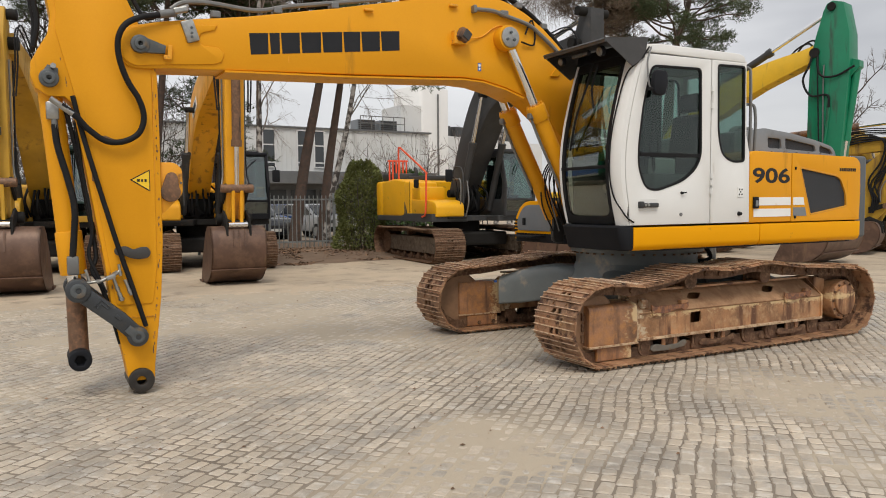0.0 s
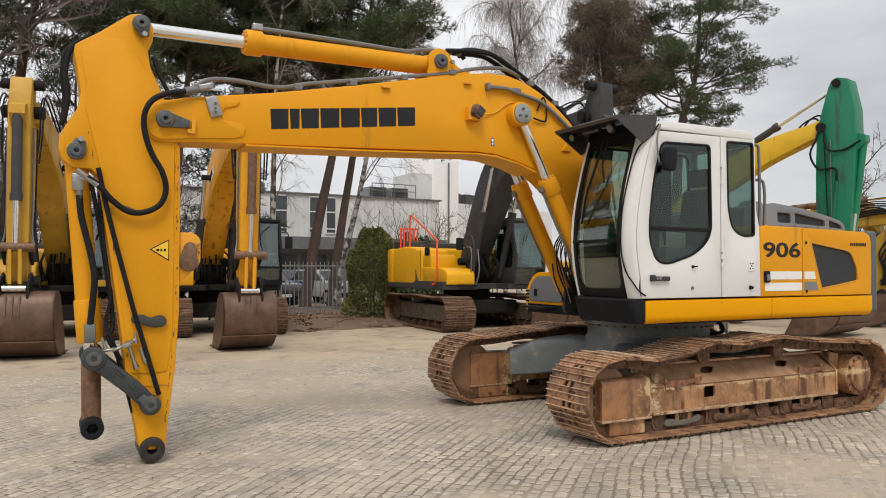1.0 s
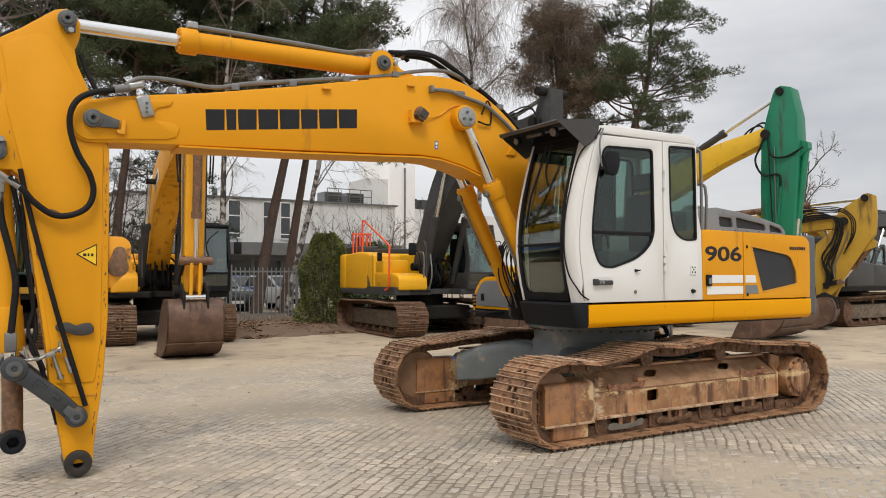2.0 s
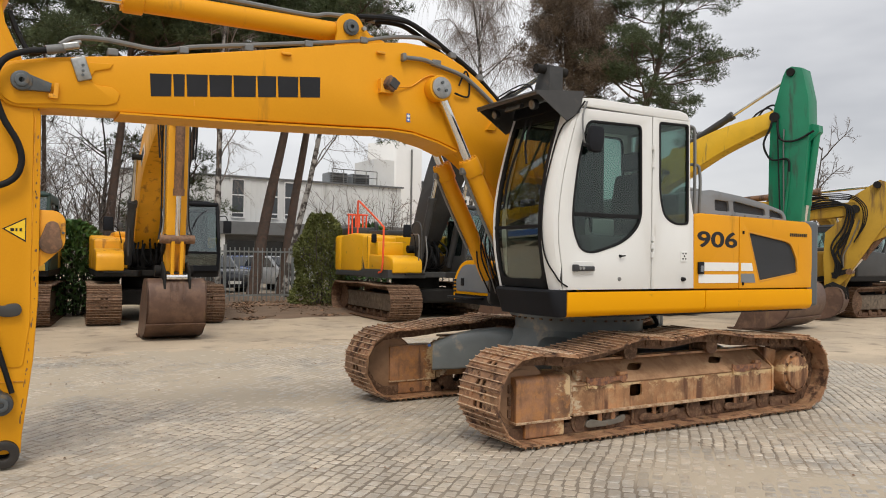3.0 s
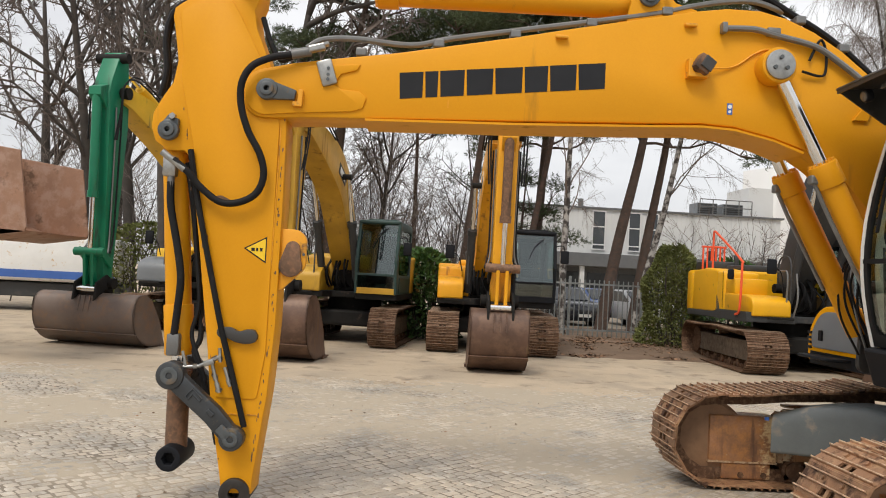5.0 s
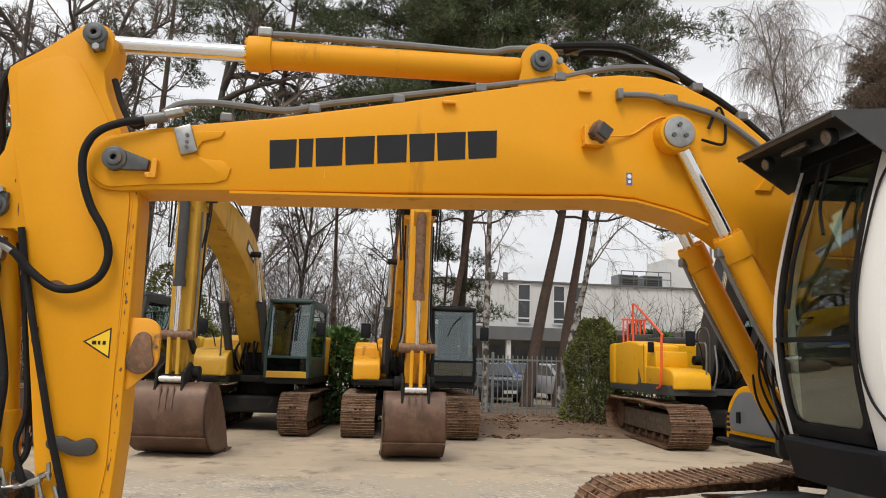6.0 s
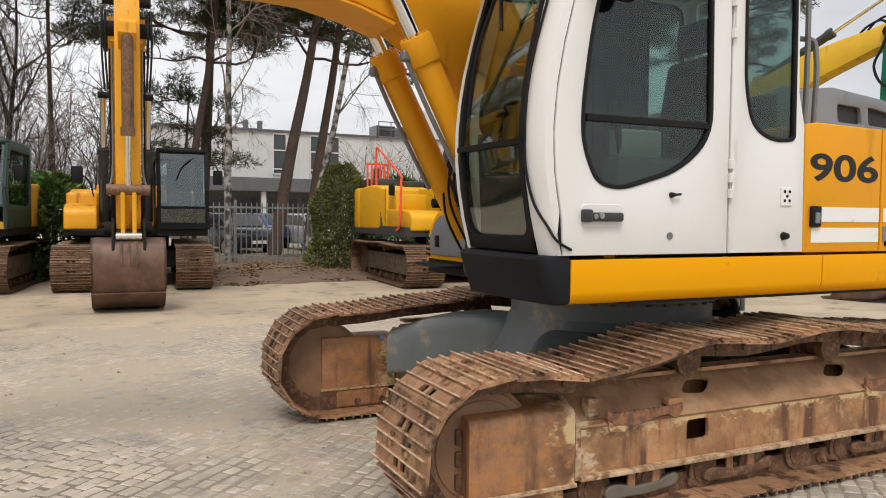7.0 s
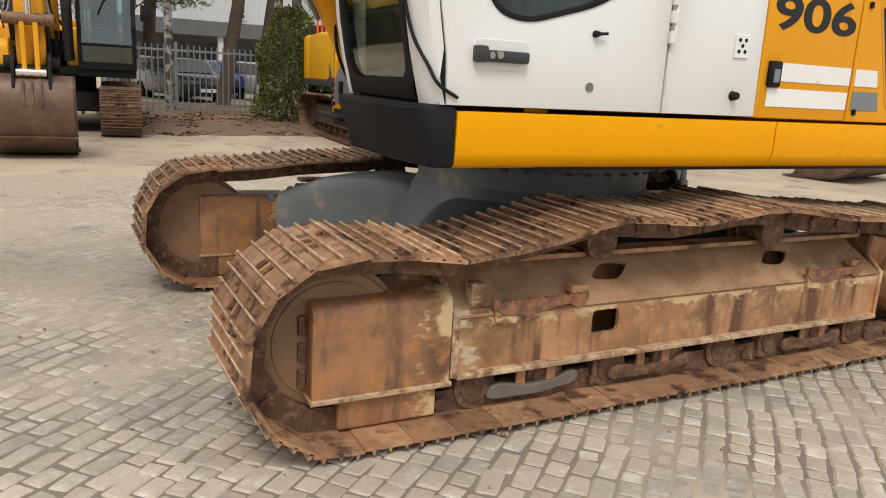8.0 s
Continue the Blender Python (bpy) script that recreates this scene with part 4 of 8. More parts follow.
hp("stripe", prism([(6.985, 1.295), (7.20, 1.295), (7.175, 1.385), (6.985, 1.385)], SY - 0.0035, SY + 0.001), GREYLIGHT, parent=bay2)
hp("latch", box((6.405, SY - 0.012, 1.438), (0.075, 0.024, 0.115), bevel=0.008), BLACK, "black paddle latch", parent=bay, smooth=True)
hp("latch_paddle", box((6.405, SY - 0.026, 1.43), (0.035, 0.012, 0.06), bevel=0.005), GREYLIGHT, parent=bay)
for zz in (1.79, 1.285):
    hp("hinge_pin", box((7.01, SY - 0.008, zz), (0.018, 0.016, 0.03), bevel=0.004), BLACK, parent=bay2)
lettering("model_number", "906", 0.205, Matrix.Translation((6.36 - HO[0], SY - 0.0015 - HO[1], 1.64 - HO[2])) @ pose(0, 0, 0, 90, 0, 0) @ Matrix.Diagonal((1.86, 1, 1, 1)), DECAL, hero, "dark bold model number 906", bold=0.0044)
for i in range(9):
    hp("sign_bar", box((7.755 + 0.032 * i, SY - 0.002, 1.785), (0.021, 0.004, 0.034)), DECAL, parent=bay2)
for i in range(8):
    hp("grab_bolt", rod((6.5 + 0.2 * i, SY + 0.2, 1.965), (6.5 + 0.2 * i, SY + 0.2, 1.975), 0.012, 8), PIPE)
# raised grey hood with three openings
hood_pts = rounded([(6.40, 1.93), (8.06, 1.93), (8.05, 2.0), (7.98, 2.06), (7.70, 2.12), (7.30, 2.18), (6.86, 2.22), (6.62, 2.19), (6.40, 2.16)], 0.03)
wins = [rounded([(6.92, 2.015), (7.14, 2.01), (7.12, 2.115), (6.91, 2.125)], 0.025), rounded([(7.20, 2.01), (7.71, 1.99), (7.69, 2.06), (7.19, 2.125)], 0.025), rounded([(7.77, 1.985), (8.0, 1.97), (7.97, 2.02), (7.77, 2.065)], 0.02)]
hood = hp("hood_side", prism(hood_pts, 5.42, 5.46, 0.012, holes=wins), GREYLIGHT, "grey moulded hood with three dark vents", smooth=True)
hp("hood_vents", prism(inset(hood_pts, 0.02), 5.445, 5.455), MESHGRILLE, parent=hood)
hp("hood_top", prism(hood_pts, 5.46, 7.25, 0.03, seg=3), GREYLIGHT, smooth=True)
hp("exhaust_pipe", tube([(6.75, 5.75, 2.12), (6.75, 5.75, 2.21), (6.85, 5.75, 2.245), (7.05, 5.75, 2.235)], 0.032), PIPE, smooth=True)
hp("air_intake", rod((6.62, 6.0, 2.15), (6.62, 6.0, 2.26), 0.10, 20, bevel=0.02), GREY, smooth=True)
# right-hand front box with grey door and step
arch = rounded([(6.80, 1.02), (7.60, 1.02), (7.60, 1.27), (7.42, 1.475), (6.86, 1.475), (6.80, 1.38)], [0.02, 0.04, 0.2, 0.2, 0.06, 0.05], 5)
rbox = hp("tool_box", prism(arch, 5.16, 6.35, 0.02, axis="x", seg=3), SILL, "orange-yellow front tool box with grey door", smooth=True)
hp("tool_door", prism(inset(rounded([(6.86, 1.13), (7.50, 1.13), (7.52, 1.25), (7.38, 1.43), (6.88, 1.43)], [0.03, 0.03, 0.16, 0.15, 0.04], 5), 0.0), 5.14, 5.165, 0.008, axis="x"), GREYLIGHT, "grey tool box door", parent=rbox, smooth=True)
hp("tool_latch", box((5.135, 7.36, 1.235), (0.02, 0.05, 0.085), bevel=0.006), BLACK, parent=rbox)
for kk in range(4):
    hp("slot", box((5.155, 7.555, 1.13 + 0.04 * kk), (0.02, 0.05, 0.022)), DECAL, parent=rbox)
b = prism(rounded([(4.99, 7.0), (5.16, 6.94), (5.16, 7.50), (5.01, 7.50)], 0.04), 1.055, 1.080, 0.01, axis="z")
hp("foot_step", b, BLACK, "black rubber foot step")
hp("right_fender", box((6.70, 7.58, 1.12), (2.7, 0.06, 0.2), bevel=0.02), SILL)
# front cross plates under the boom foot
for yy in (6.10, 6.62):
    hp("boom_cheek", prism(rounded([(5.0, 1.02), (5.75, 1.02), (5.62, 1.55), (5.35, 1.68), (5.14, 1.58), (5.02, 1.30)], 0.08), yy, yy + 0.045, 0.006), VISOR, smooth=True)
for i in range(13):
    yy = 6.16 + 0.038 * i
    hp("boom_foot_hose", tube([(5.0 + 0.03 * (i % 3), yy, 1.15), (4.84 + 0.05 * (i % 2), yy - 0.02, 1.45 + 0.05 * (i % 3)), (4.86, yy - 0.01, 1.75), (5.0, yy, 1.95)], 0.0085, 6), PIPE if i % 4 == 1 else RUBBER, "thin black hydraulic hose", smooth=True)

# boom
BY0, BY1 = 6.215, 6.545
boom_pts = arc(0.815, 2.665, 0.165, 255, 100, 10) + [(0.98, 2.875), (1.24, 2.92), (1.65, 2.985), (2.37, 3.13), (2.92, 3.25), (3.33, 3.335), (3.6, 3.39), (3.8, 3.42), (4.02, 3.42), (4.2, 3.38), (4.39, 3.30), (4.58, 3.185), (4.76, 3.045), (4.95, 2.86), (5.12, 2.62), (5.27, 2.30), (5.38, 1.95), (5.42, 1.6), (5.36, 1.42), (5.18, 1.36), (5.05, 1.42),
            (4.98, 1.65), (4.92, 1.90), (4.80, 2.12), (4.64, 2.30), (4.49, 2.42), (4.35, 2.505), (4.13, 2.575), (3.87, 2.63), (3.65, 2.64), (3.29, 2.62), (2.41, 2.58), (1.71, 2.55), (1.03, 2.52), (0.86, 2.505)]
boom = hp("boom", prism(boom_pts, BY0, BY1, 0.014), YELLOW, "long ochre-yellow box-section boom", smooth=True, edge=30)
pad = arc(0.815, 2.665, 0.145, 262, 95, 10) + [(0.98, 2.845), (1.10, 2.862)] + [(1.40, 2.885), (1.38, 2.845), (1.28, 2.815), (1.235, 2.745), (1.29, 2.715), (1.40, 2.71), (1.45, 2.67), (1.43, 2.60), (1.36, 2.575), (1.0, 2.545)]
hp("side_doubler", prism(pad, BY0 + 0.002, BY0 - 0.013, 0.006), YELLOW, parent=boom, smooth=True)
hp("lower_flange", prism([(1.45, 2.535), (2.41, 2.565), (3.29, 2.605), (3.65, 2.625), (3.87, 2.615), (4.13, 2.56), (4.34, 2.49), (4.33, 2.475), (4.13, 2.545), (3.87, 2.60), (3.65, 2.61), (3.29, 2.59), (2.41, 2.55), (1.45, 2.52)], BY0 - 0.02, BY1 + 0.02), YELLOW, parent=boom)
# brand lettering as plain dark blocks
tx0, tx1 = 1.665, 3.0
blk = [0.145, 0.075, 0.15, 0.165, 0.17, 0.145, 0.165, 0.17]
gap = (tx1 - tx0 - sum(blk)) / 7
x = tx0
for w_ in blk:
    f0, f1 = (x - tx0) / (tx1 - tx0), (x + w_ - tx0) / (tx1 - tx0)
    z0a, z0b = 2.68 + 0.15 * f0, 2.68 + 0.15 * f1
    hp("brand_block", prism([(x, z0a), (x + w_, z0b), (x + w_, z0b + 0.17), (x - 0.01, z0a + 0.17)], BY0 - 0.0025, BY0 + 0.001), DECAL, parent=boom)
    x += w_ + gap
# boom fittings
pin_boss(0.82, 2.68, 0.068, BY0 - 0.012, 0.05, tab=(1.0, 2.652, 0.030))
hp("keeper_bracket", prism(rounded([(0.985, 2.58), (1.045, 2.58), (1.05, 2.69), (1.02, 2.69), (1.015, 2.61), (0.985, 2.61)], 0.008), BY0 - 0.05, BY0 - 0.010, 0.004), YELLOW_WORN)
for x, z in ((2.70, 3.15), (3.55, 3.285)):
    hp("lifting_lug", box((x, BY0 - 0.018, z), (0.085, 0.03, 0.022), bevel=0.008), YELLOW_WORN, smooth=True)
hp("wear_mark", box((1.98, BY0 - 0.001, 2.665), (0.006, 0.002, 0.05)), YELLOW_WORN)
cl = hp("hose_clamp", box((1.19, BY0 - 0.022, 2.815), (0.10, 0.03, 0.17), rot=Euler((0, radians(-18), 0)).to_matrix(), bevel=0.012), BRIGHT, "pale zinc hose clamp plate", smooth=True)
hp("clamp_block", box((1.12, BY0 - 0.04, 2.965), (0.11, 0.05, 0.045), rot=Euler((0, radians(-16), 0)).to_matrix(), bevel=0.01), BRIGHT)
hp("clamp_block", box((1.14, BY0 + 0.02, 3.01), (0.10, 0.05, 0.04), rot=Euler((0, radians(-16), 0)).to_matrix(), bevel=0.01), BRIGHT)
for zz in (2.77, 2.80, 2.84):
    hp("bolt", rod((1.20, BY0 - 0.045, zz), (1.20, BY0 - 0.03, zz), 0.011, 6), PIN)
lampb = hp("boom_lamp", box((3.62, BY0 - 0.07, 3.01), (0.11, 0.075, 0.11), rot=Euler((0, radians(32), radians(10))).to_matrix(), bevel=0.012), RUSTBAR, "small brown work lamp on a bracket", smooth=True)
hp("lamp_bracket", prism([(3.53, 2.93), (3.66, 2.93), (3.66, 2.955), (3.56, 2.96), (3.555, 3.05), (3.53, 3.05)], BY0 - 0.07, BY0, 0.004), YELLOW_WORN, parent=lampb)
hp("lamp_glass", box((3.645, BY0 - 0.11, 3.01), (0.085, 0.012, 0.085), rot=Euler((0, radians(32), radians(10))).to_matrix(), bevel=0.006), VISOR, parent=lampb)
hp("lamp_cable", tube([(3.68, BY0 - 0.03, 3.0), (3.85, BY0 - 0.008, 3.03), (3.98, BY0 - 0.008, 3.12), (4.08, BY0 - 0.008, 3.16), (4.22, BY0 - 0.008, 3.13)], 0.006), YELLOW_WORN, smooth=True)
st = hp("blue_sticker", box((3.836, BY0 - 0.0015, 2.748), (0.036, 0.003, 0.075)), BLUE, "small blue lifting-point sticker", parent=boom)
hp("sticker_mark", rod((3.836, BY0 - 0.0045, 2.763), (3.836, BY0 - 0.003, 2.763), 0.014, 12), PALE, parent=boom)
hp("sticker_mark", rod((3.836, BY0 - 0.0045, 2.73), (3.836, BY0 - 0.003, 2.73), 0.010, 12), PALE, parent=boom)
hp("grab_lug", prism([(4.66, 2.72), (4.80, 2.90), (4.83, 2.88), (4.76, 2.72)], BY0 - 0.02, BY0 + 0.002, 0.004), YELLOW)
# boom hoist cylinders
hp("pivot_boss", rod((4.110, BY0 + 0.01, 3.03), (4.110, BY0 - 0.115, 3.03), 0.118, 32, bevel=0.01), YELLOW, smooth=True)
cap = hp("pivot_cap", rod((4.110, BY0 - 0.10, 3.03), (4.110, BY0 - 0.13, 3.03), 0.098, 32, bevel=0.006), BRIGHT, "grey round pivot cap with three bolts", smooth=True)
for i in range(3):
    a = radians(90 + 120 * i)
    hp("bolt", rod((4.110 + 0.045 * math.cos(a), BY0 - 0.128, 3.03 + 0.045 * math.sin(a)), (4.110 + 0.045 * math.cos(a), BY0 - 0.142, 3.03 + 0.045 * math.sin(a)), 0.014, 8), PIN, parent=cap)
hp("lug_ring", tube([(4.30, BY0 - 0.03, 3.02), (4.42, BY0 - 0.02, 3.0), (4.46, BY0 - 0.02, 3.03), (4.46, BY0 - 0.02, 3.16), (4.42, BY0 - 0.02, 3.24), (4.35, BY0 - 0.02, 3.1)], 0.009), RUBBER, "thin black grease hose", smooth=True)
for yy, dx in ((BY0 - 0.055, 0.0), (BY1 + 0.11, 0.0)):
    a, c = V(4.110, yy, 3.03), V(5.02, yy, 1.30)
    d = (c - a).normalized()
    rodp = hp("cylinder_rod", rod(a + d * 0.06, a + d * 0.80, 0.042, 20), CHROME, "chrome hoist cylinder rod", smooth=True)
    barrel = hp("cylinder_barrel", rod(a + d * 0.74, c, 0.078, 24), YELLOW, "ochre hoist cylinder barrel", smooth=True)
    gl = rod(a + d * 0.70, a + d * 0.86, 0.094, 20, bevel=0.01)
    hp("cylinder_gland", gl, YELLOW, parent=barrel, smooth=True)
    q = d.to_track_quat("Z", "Y").to_matrix()
    for i in range(10):
        w_ = q @ V(0.075 * math.cos(i * 0.628), 0.075 * math.sin(i * 0.628), 0)
        hp("gland_bolt", rod(a + d * 0.685 + w_, a + d * 0.705 + w_, 0.013, 6), YELLOW_WORN, parent=barrel)
    hp("hard_line", tube([a + d * 0.80 + V(-0.10, 0.0, -0.02), a + d * 1.1 + V(-0.11, 0.0, -0.02), a + d * 1.6 + V(-0.10, 0.0, -0.02)], 0.014), PIPE, parent=barrel, smooth=True)
    hp("port_fitting", box(a + d * 0.80 + V(-0.09, 0, -0.02), (0.07, 0.06, 0.06), bevel=0.012), PIPE, parent=barrel)
# arm cylinder above the boom
CY = 6.38
hp("cylinder_rod", rod((0.66, CY, 3.425), (1.56, CY, 3.432), 0.052, 24), CHROME, "long chrome arm cylinder rod", smooth=True)
barrel = hp("cylinder_barrel", rod((1.50, CY, 3.432), (3.17, CY, 3.452), 0.087, 28), YELLOW, "ochre arm cylinder barrel", smooth=True)
hp("cylinder_gland", rod((1.475, CY, 3.432), (1.62, CY, 3.434), 0.108, 28, bevel=0.012), YELLOW, parent=barrel, smooth=True)
for i in range(12):
    a = i * math.pi / 6
    hp("gland_bolt", rod((1.462, CY + 0.085 * math.cos(a), 3.432 + 0.085 * math.sin(a)), (1.478, CY + 0.085 * math.cos(a), 3.432 + 0.085 * math.sin(a)), 0.013, 6), YELLOW_WORN, parent=barrel)
hp("cylinder_eye", prism(arc(3.275, 3.468, 0.11, 0, 360, 24)[:-1], CY - 0.10, CY + 0.10, 0.01), YELLOW, parent=barrel, smooth=True)
hp("hard_line", tube([(1.58, CY - 0.02, 3.555), (1.75, CY - 0.03, 3.558), (2.5, CY - 0.03, 3.556), (2.95, CY - 0.03, 3.552), (3.10, CY - 0.03, 3.585), (3.30, CY - 0.03, 3.60), (3.55, CY - 0.03, 3.60)], 0.021), PIPE, parent=barrel, smooth=True)
hp("port_block", box((1.575, CY - 0.02, 3.565), (0.085, 0.075, 0.06), bevel=0.012), BRIGHT, parent=barrel)
for yy in (BY0 + 0.02, BY1 - 0.055):
    hp("cylinder_bracket", prism(arc(3.275, 3.468, 0.125, 20, 200, 12) + [(3.12, 3.25), (3.62, 3.33), (3.60, 3.40), (3.46, 3.44)], yy, yy + 0.035, 0.006), YELLOW, smooth=True)
pin_boss(3.275, 3.468, 0.070, BY0 + 0.02, 0.03, bolt=(3.385, 3.468))
pin_boss(0.64, 3.412, 0.066, 6.235, 0.05, tab=(0.668, 3.315, 0.030), bolt=(0.662, 3.325))
# hoses over the boom
b = tube([(1.05, BY0 - 0.01, 2.97), (1.15, BY0 + 0.0, 3.035), (1.36, BY0 + 0.02, 3.06), (1.72, BY0 + 0.03, 3.045), (1.98, BY0 + 0.03, 3.105), (2.37, BY0 + 0.03, 3.18), (2.93, BY0 + 0.03, 3.285), (3.34, BY0 + 0.03, 3.365), (3.58, BY0 + 0.03, 3.43), (3.80, BY0 + 0.03, 3.475), (4.0, BY0 + 0.04, 3.49), (4.2, BY0 + 0.06, 3.445)], 0.019)
hp("hard_line", b, PIPE, "grey steel pipe along the boom top", smooth=True)
hp("hard_line", tube([(3.78, BY0 - 0.03, 3.275), (3.97, BY0 - 0.03, 3.28), (4.11, BY0 - 0.03, 3.25), (4.37, BY0 - 0.03, 3.195), (4.52, BY0 - 0.03, 3.115), (4.74, BY0 - 0.03, 2.955), (4.95, BY0 - 0.03, 2.75)], 0.020), PIPE, "grey steel pipe on the boom side", smooth=True)
hp("pipe_end", box((3.765, BY0 - 0.03, 3.275), (0.035, 0.06, 0.07), bevel=0.008), PIPE, smooth=True)
hp("pipe_clip", box((4.10, BY0 - 0.025, 3.27), (0.09, 0.04, 0.06), bevel=0.012), PIPE, smooth=True)
for i in range(4):
    yy = BY0 + 0.05 + 0.06 * i
    lift = 0.03 * (i % 2)
    hp("boom_hose", tube([(3.35 + 0.1 * i, yy, 3.59), (3.62, yy, 3.62 + lift), (3.85, yy, 3.62 + lift), (4.05, yy, 3.54 + lift), (4.25, yy, 3.43 + lift), (4.5, yy, 3.29 + lift), (4.75, yy, 3.10 + lift), (5.0, yy, 2.85 + lift), (5.2, yy, 2.55)], 0.022), RUBBER, "black hydraulic hose over the boom", smooth=True)
for x, z in ((1.40, 2.955), (1.9, 3.045), (2.4, 3.14), (2.9, 3.25), (3.4, 3.36), (4.3, 3.36), (4.6, 3.19)):
    hp("hose_clip", box((x, BY0 + 0.05, z + 0.02), (0.07, 0.10, 0.055), bevel=0.01), PIPE)

# arm (dipper)
AY0, AY1 = 6.25, 6.51
arm_pts = [(0.49, 3.43), (0.56, 3.485), (0.635, 3.505), (0.70, 3.475), (0.735, 3.40), (0.73, 3.30), (0.695, 3.21), (0.715, 3.09), (0.79, 2.92), (0.92, 2.62), (0.945, 2.45), (0.95, 1.95), (0.95, 1.18), (0.925, 0.74), (0.865, 0.22), (0.86, 0.10),
           (0.67, 0.10), (0.655, 0.20), (0.565, 0.68), (0.53, 0.99), (0.43, 1.68), (0.345, 2.22), (0.30, 2.265), (0.19, 2.265), (0.11, 2.32), (0.08, 2.41), (0.085, 2.50), (0.135, 2.60), (0.20, 2.71), (0.222, 2.85), (0.19, 3.05), (0.172, 3.14), (0.18, 3.195), (0.215, 3.225), (0.34, 3.31)]
arm = hp("arm", prism(arm_pts, AY0, AY1, 0.012), YELLOW, "ochre-yellow arm standing upright", smooth=True, edge=30)
hp("side_plate", prism(rounded([(0.215, 3.17), (0.34, 3.245), (0.46, 3.285), (0.545, 3.265), (0.60, 3.18), (0.86, 2.70), (0.90, 2.45), (0.90, 1.0), (0.86, 0.7), (0.60, 0.7), (0.56, 1.0), (0.46, 1.7), (0.36, 2.3), (0.25, 2.75), (0.26, 2.9)], 0.03), AY0 + 0.002, AY0 - 0.010, 0.004), YELLOW, parent=arm, smooth=True)
hp("weld_line", box((0.905, AY0 - 0.004, 2.0), (0.005, 0.004, 0.9), rot=Euler((0, radians(0.6), 0)).to_matrix()), YELLOW_WORN, parent=arm)
hp("weld_line", box((0.74, AY0 - 0.004, 0.60), (0.27, 0.004, 0.006)), YELLOW_WORN, parent=arm)
pin_boss(0.20, 2.39, 0.066, AY0, 0.045, tab=(0.228, 2.475, 0.036), bolt=(0.230, 2.475))
tip = prism(arc(0.758, 0.105, 0.096, 0, 360, 36)[:-1], AY0 - 0.035, AY1 + 0.035, 0.010, holes=[arc(0.758, 0.105, 0.034, 0, 360, 20)[:-1]])
hp("arm_tip_bush", tip, GREASED, "dark greasy bored pivot bush at the arm tip", smooth=True)
# added black plug: stands in for the shade inside the bore
hp("bush_core", rod((0.758, AY0 + 0.05, 0.105), (0.758, AY1 - 0.05, 0.105), 0.038, 20), BLACK)
hp("hook_plate", prism(rounded([(0.935, 1.80), (1.06, 1.80), (1.115, 1.75), (1.115, 1.55), (0.965, 1.40), (0.935, 1.40)], [0, 0.05, 0.05, 0.04, 0.02, 0]), AY0 + 0.03, AY0 + 0.07, 0.006), YELLOW_WORN, "ochre side bracket with worn edges", smooth=True)
hp("rust_hook", prism(arc(1.02, 1.565, 0.075, 150, 390, 16) + arc(1.03, 1.675, 0.047, 10, 170, 10), AY0 + 0.0, AY0 + 0.03, 0.008), RUSTBAR, "brown greased hook pin cover", smooth=True)
for dx, dz in ((-0.085, 0.08), (0.075, 0.04), (-0.08, -0.08), (0.06, -0.06)):
    hp("bolt", rod((1.025 + dx, AY0 + 0.018, 1.60 + dz), (1.025 + dx, AY0 + 0.03, 1.60 + dz), 0.010, 6), PIN)
tri = hp("warning_sign", prism([(0.722, 1.66), (0.866, 1.74), (0.866, 1.57)], AY0 - 0.0125, AY0 - 0.009), DECAL, "yellow triangular warning sticker", parent=arm)
hp("warning_face", prism([(0.737, 1.6595), (0.860, 1.7275), (0.860, 1.583)], AY0 - 0.0145, AY0 - 0.012), SIGNYELLOW, parent=arm)
for i, w_ in enumerate((0.022, 0.012, 0.016)):
    hp("sign_bar", box((0.782 + 0.026 * i, AY0 - 0.0155, 1.655), (w_, 0.002, 0.020)), DECAL, parent=arm)
hp("worn_patch", prism(rounded([(0.50, 1.98), (0.56, 1.99), (0.68, 1.935), (0.64, 1.925), (0.56, 1.93)], 0.01), AY0 - 0.013, AY0 - 0.009), RUSTBAR, parent=arm)
hp("guard_bracket", prism(rounded([(0.60, 1.15), (0.68, 1.155), (0.73, 1.125), (0.78, 1.145), (0.83, 1.145), (0.855, 1.10), (0.835, 1.06), (0.77, 1.05), (0.71, 1.06), (0.66, 1.085), (0.61, 1.085), (0.59, 1.11)], 0.02, 3), AY0 - 0.05, AY0 - 0.01, 0.006), VISOR, "dark hose guard bracket", smooth=True)
hp("small_lug", box((0.475, AY0 - 0.02, 1.69), (0.030, 0.03, 0.085), bevel=0.006), RUSTBAR)
hp("arm_back_hose", tube([(0.30, 6.30, 3.30), (0.16, 6.30, 3.18), (0.12, 6.30, 3.0), (0.14, 6.30, 2.80), (0.11, 6.30, 2.62)], 0.020), RUBBER, "black hose behind the arm", smooth=True)
hp("arm_back_hose", tube([(0.32, 6.40, 3.32), (0.14, 6.40, 3.20), (0.10, 6.40, 3.0), (0.12, 6.40, 2.80), (0.10, 6.40, 2.6)], 0.020), RUBBER, smooth=True)
hp("arm_front_hose", tube([(0.74, 6.30, 3.18), (0.80, 6.29, 3.02), (0.88, 6.28, 2.90), (1.0, 6.24, 2.95)], 0.018), RUBBER, smooth=True)
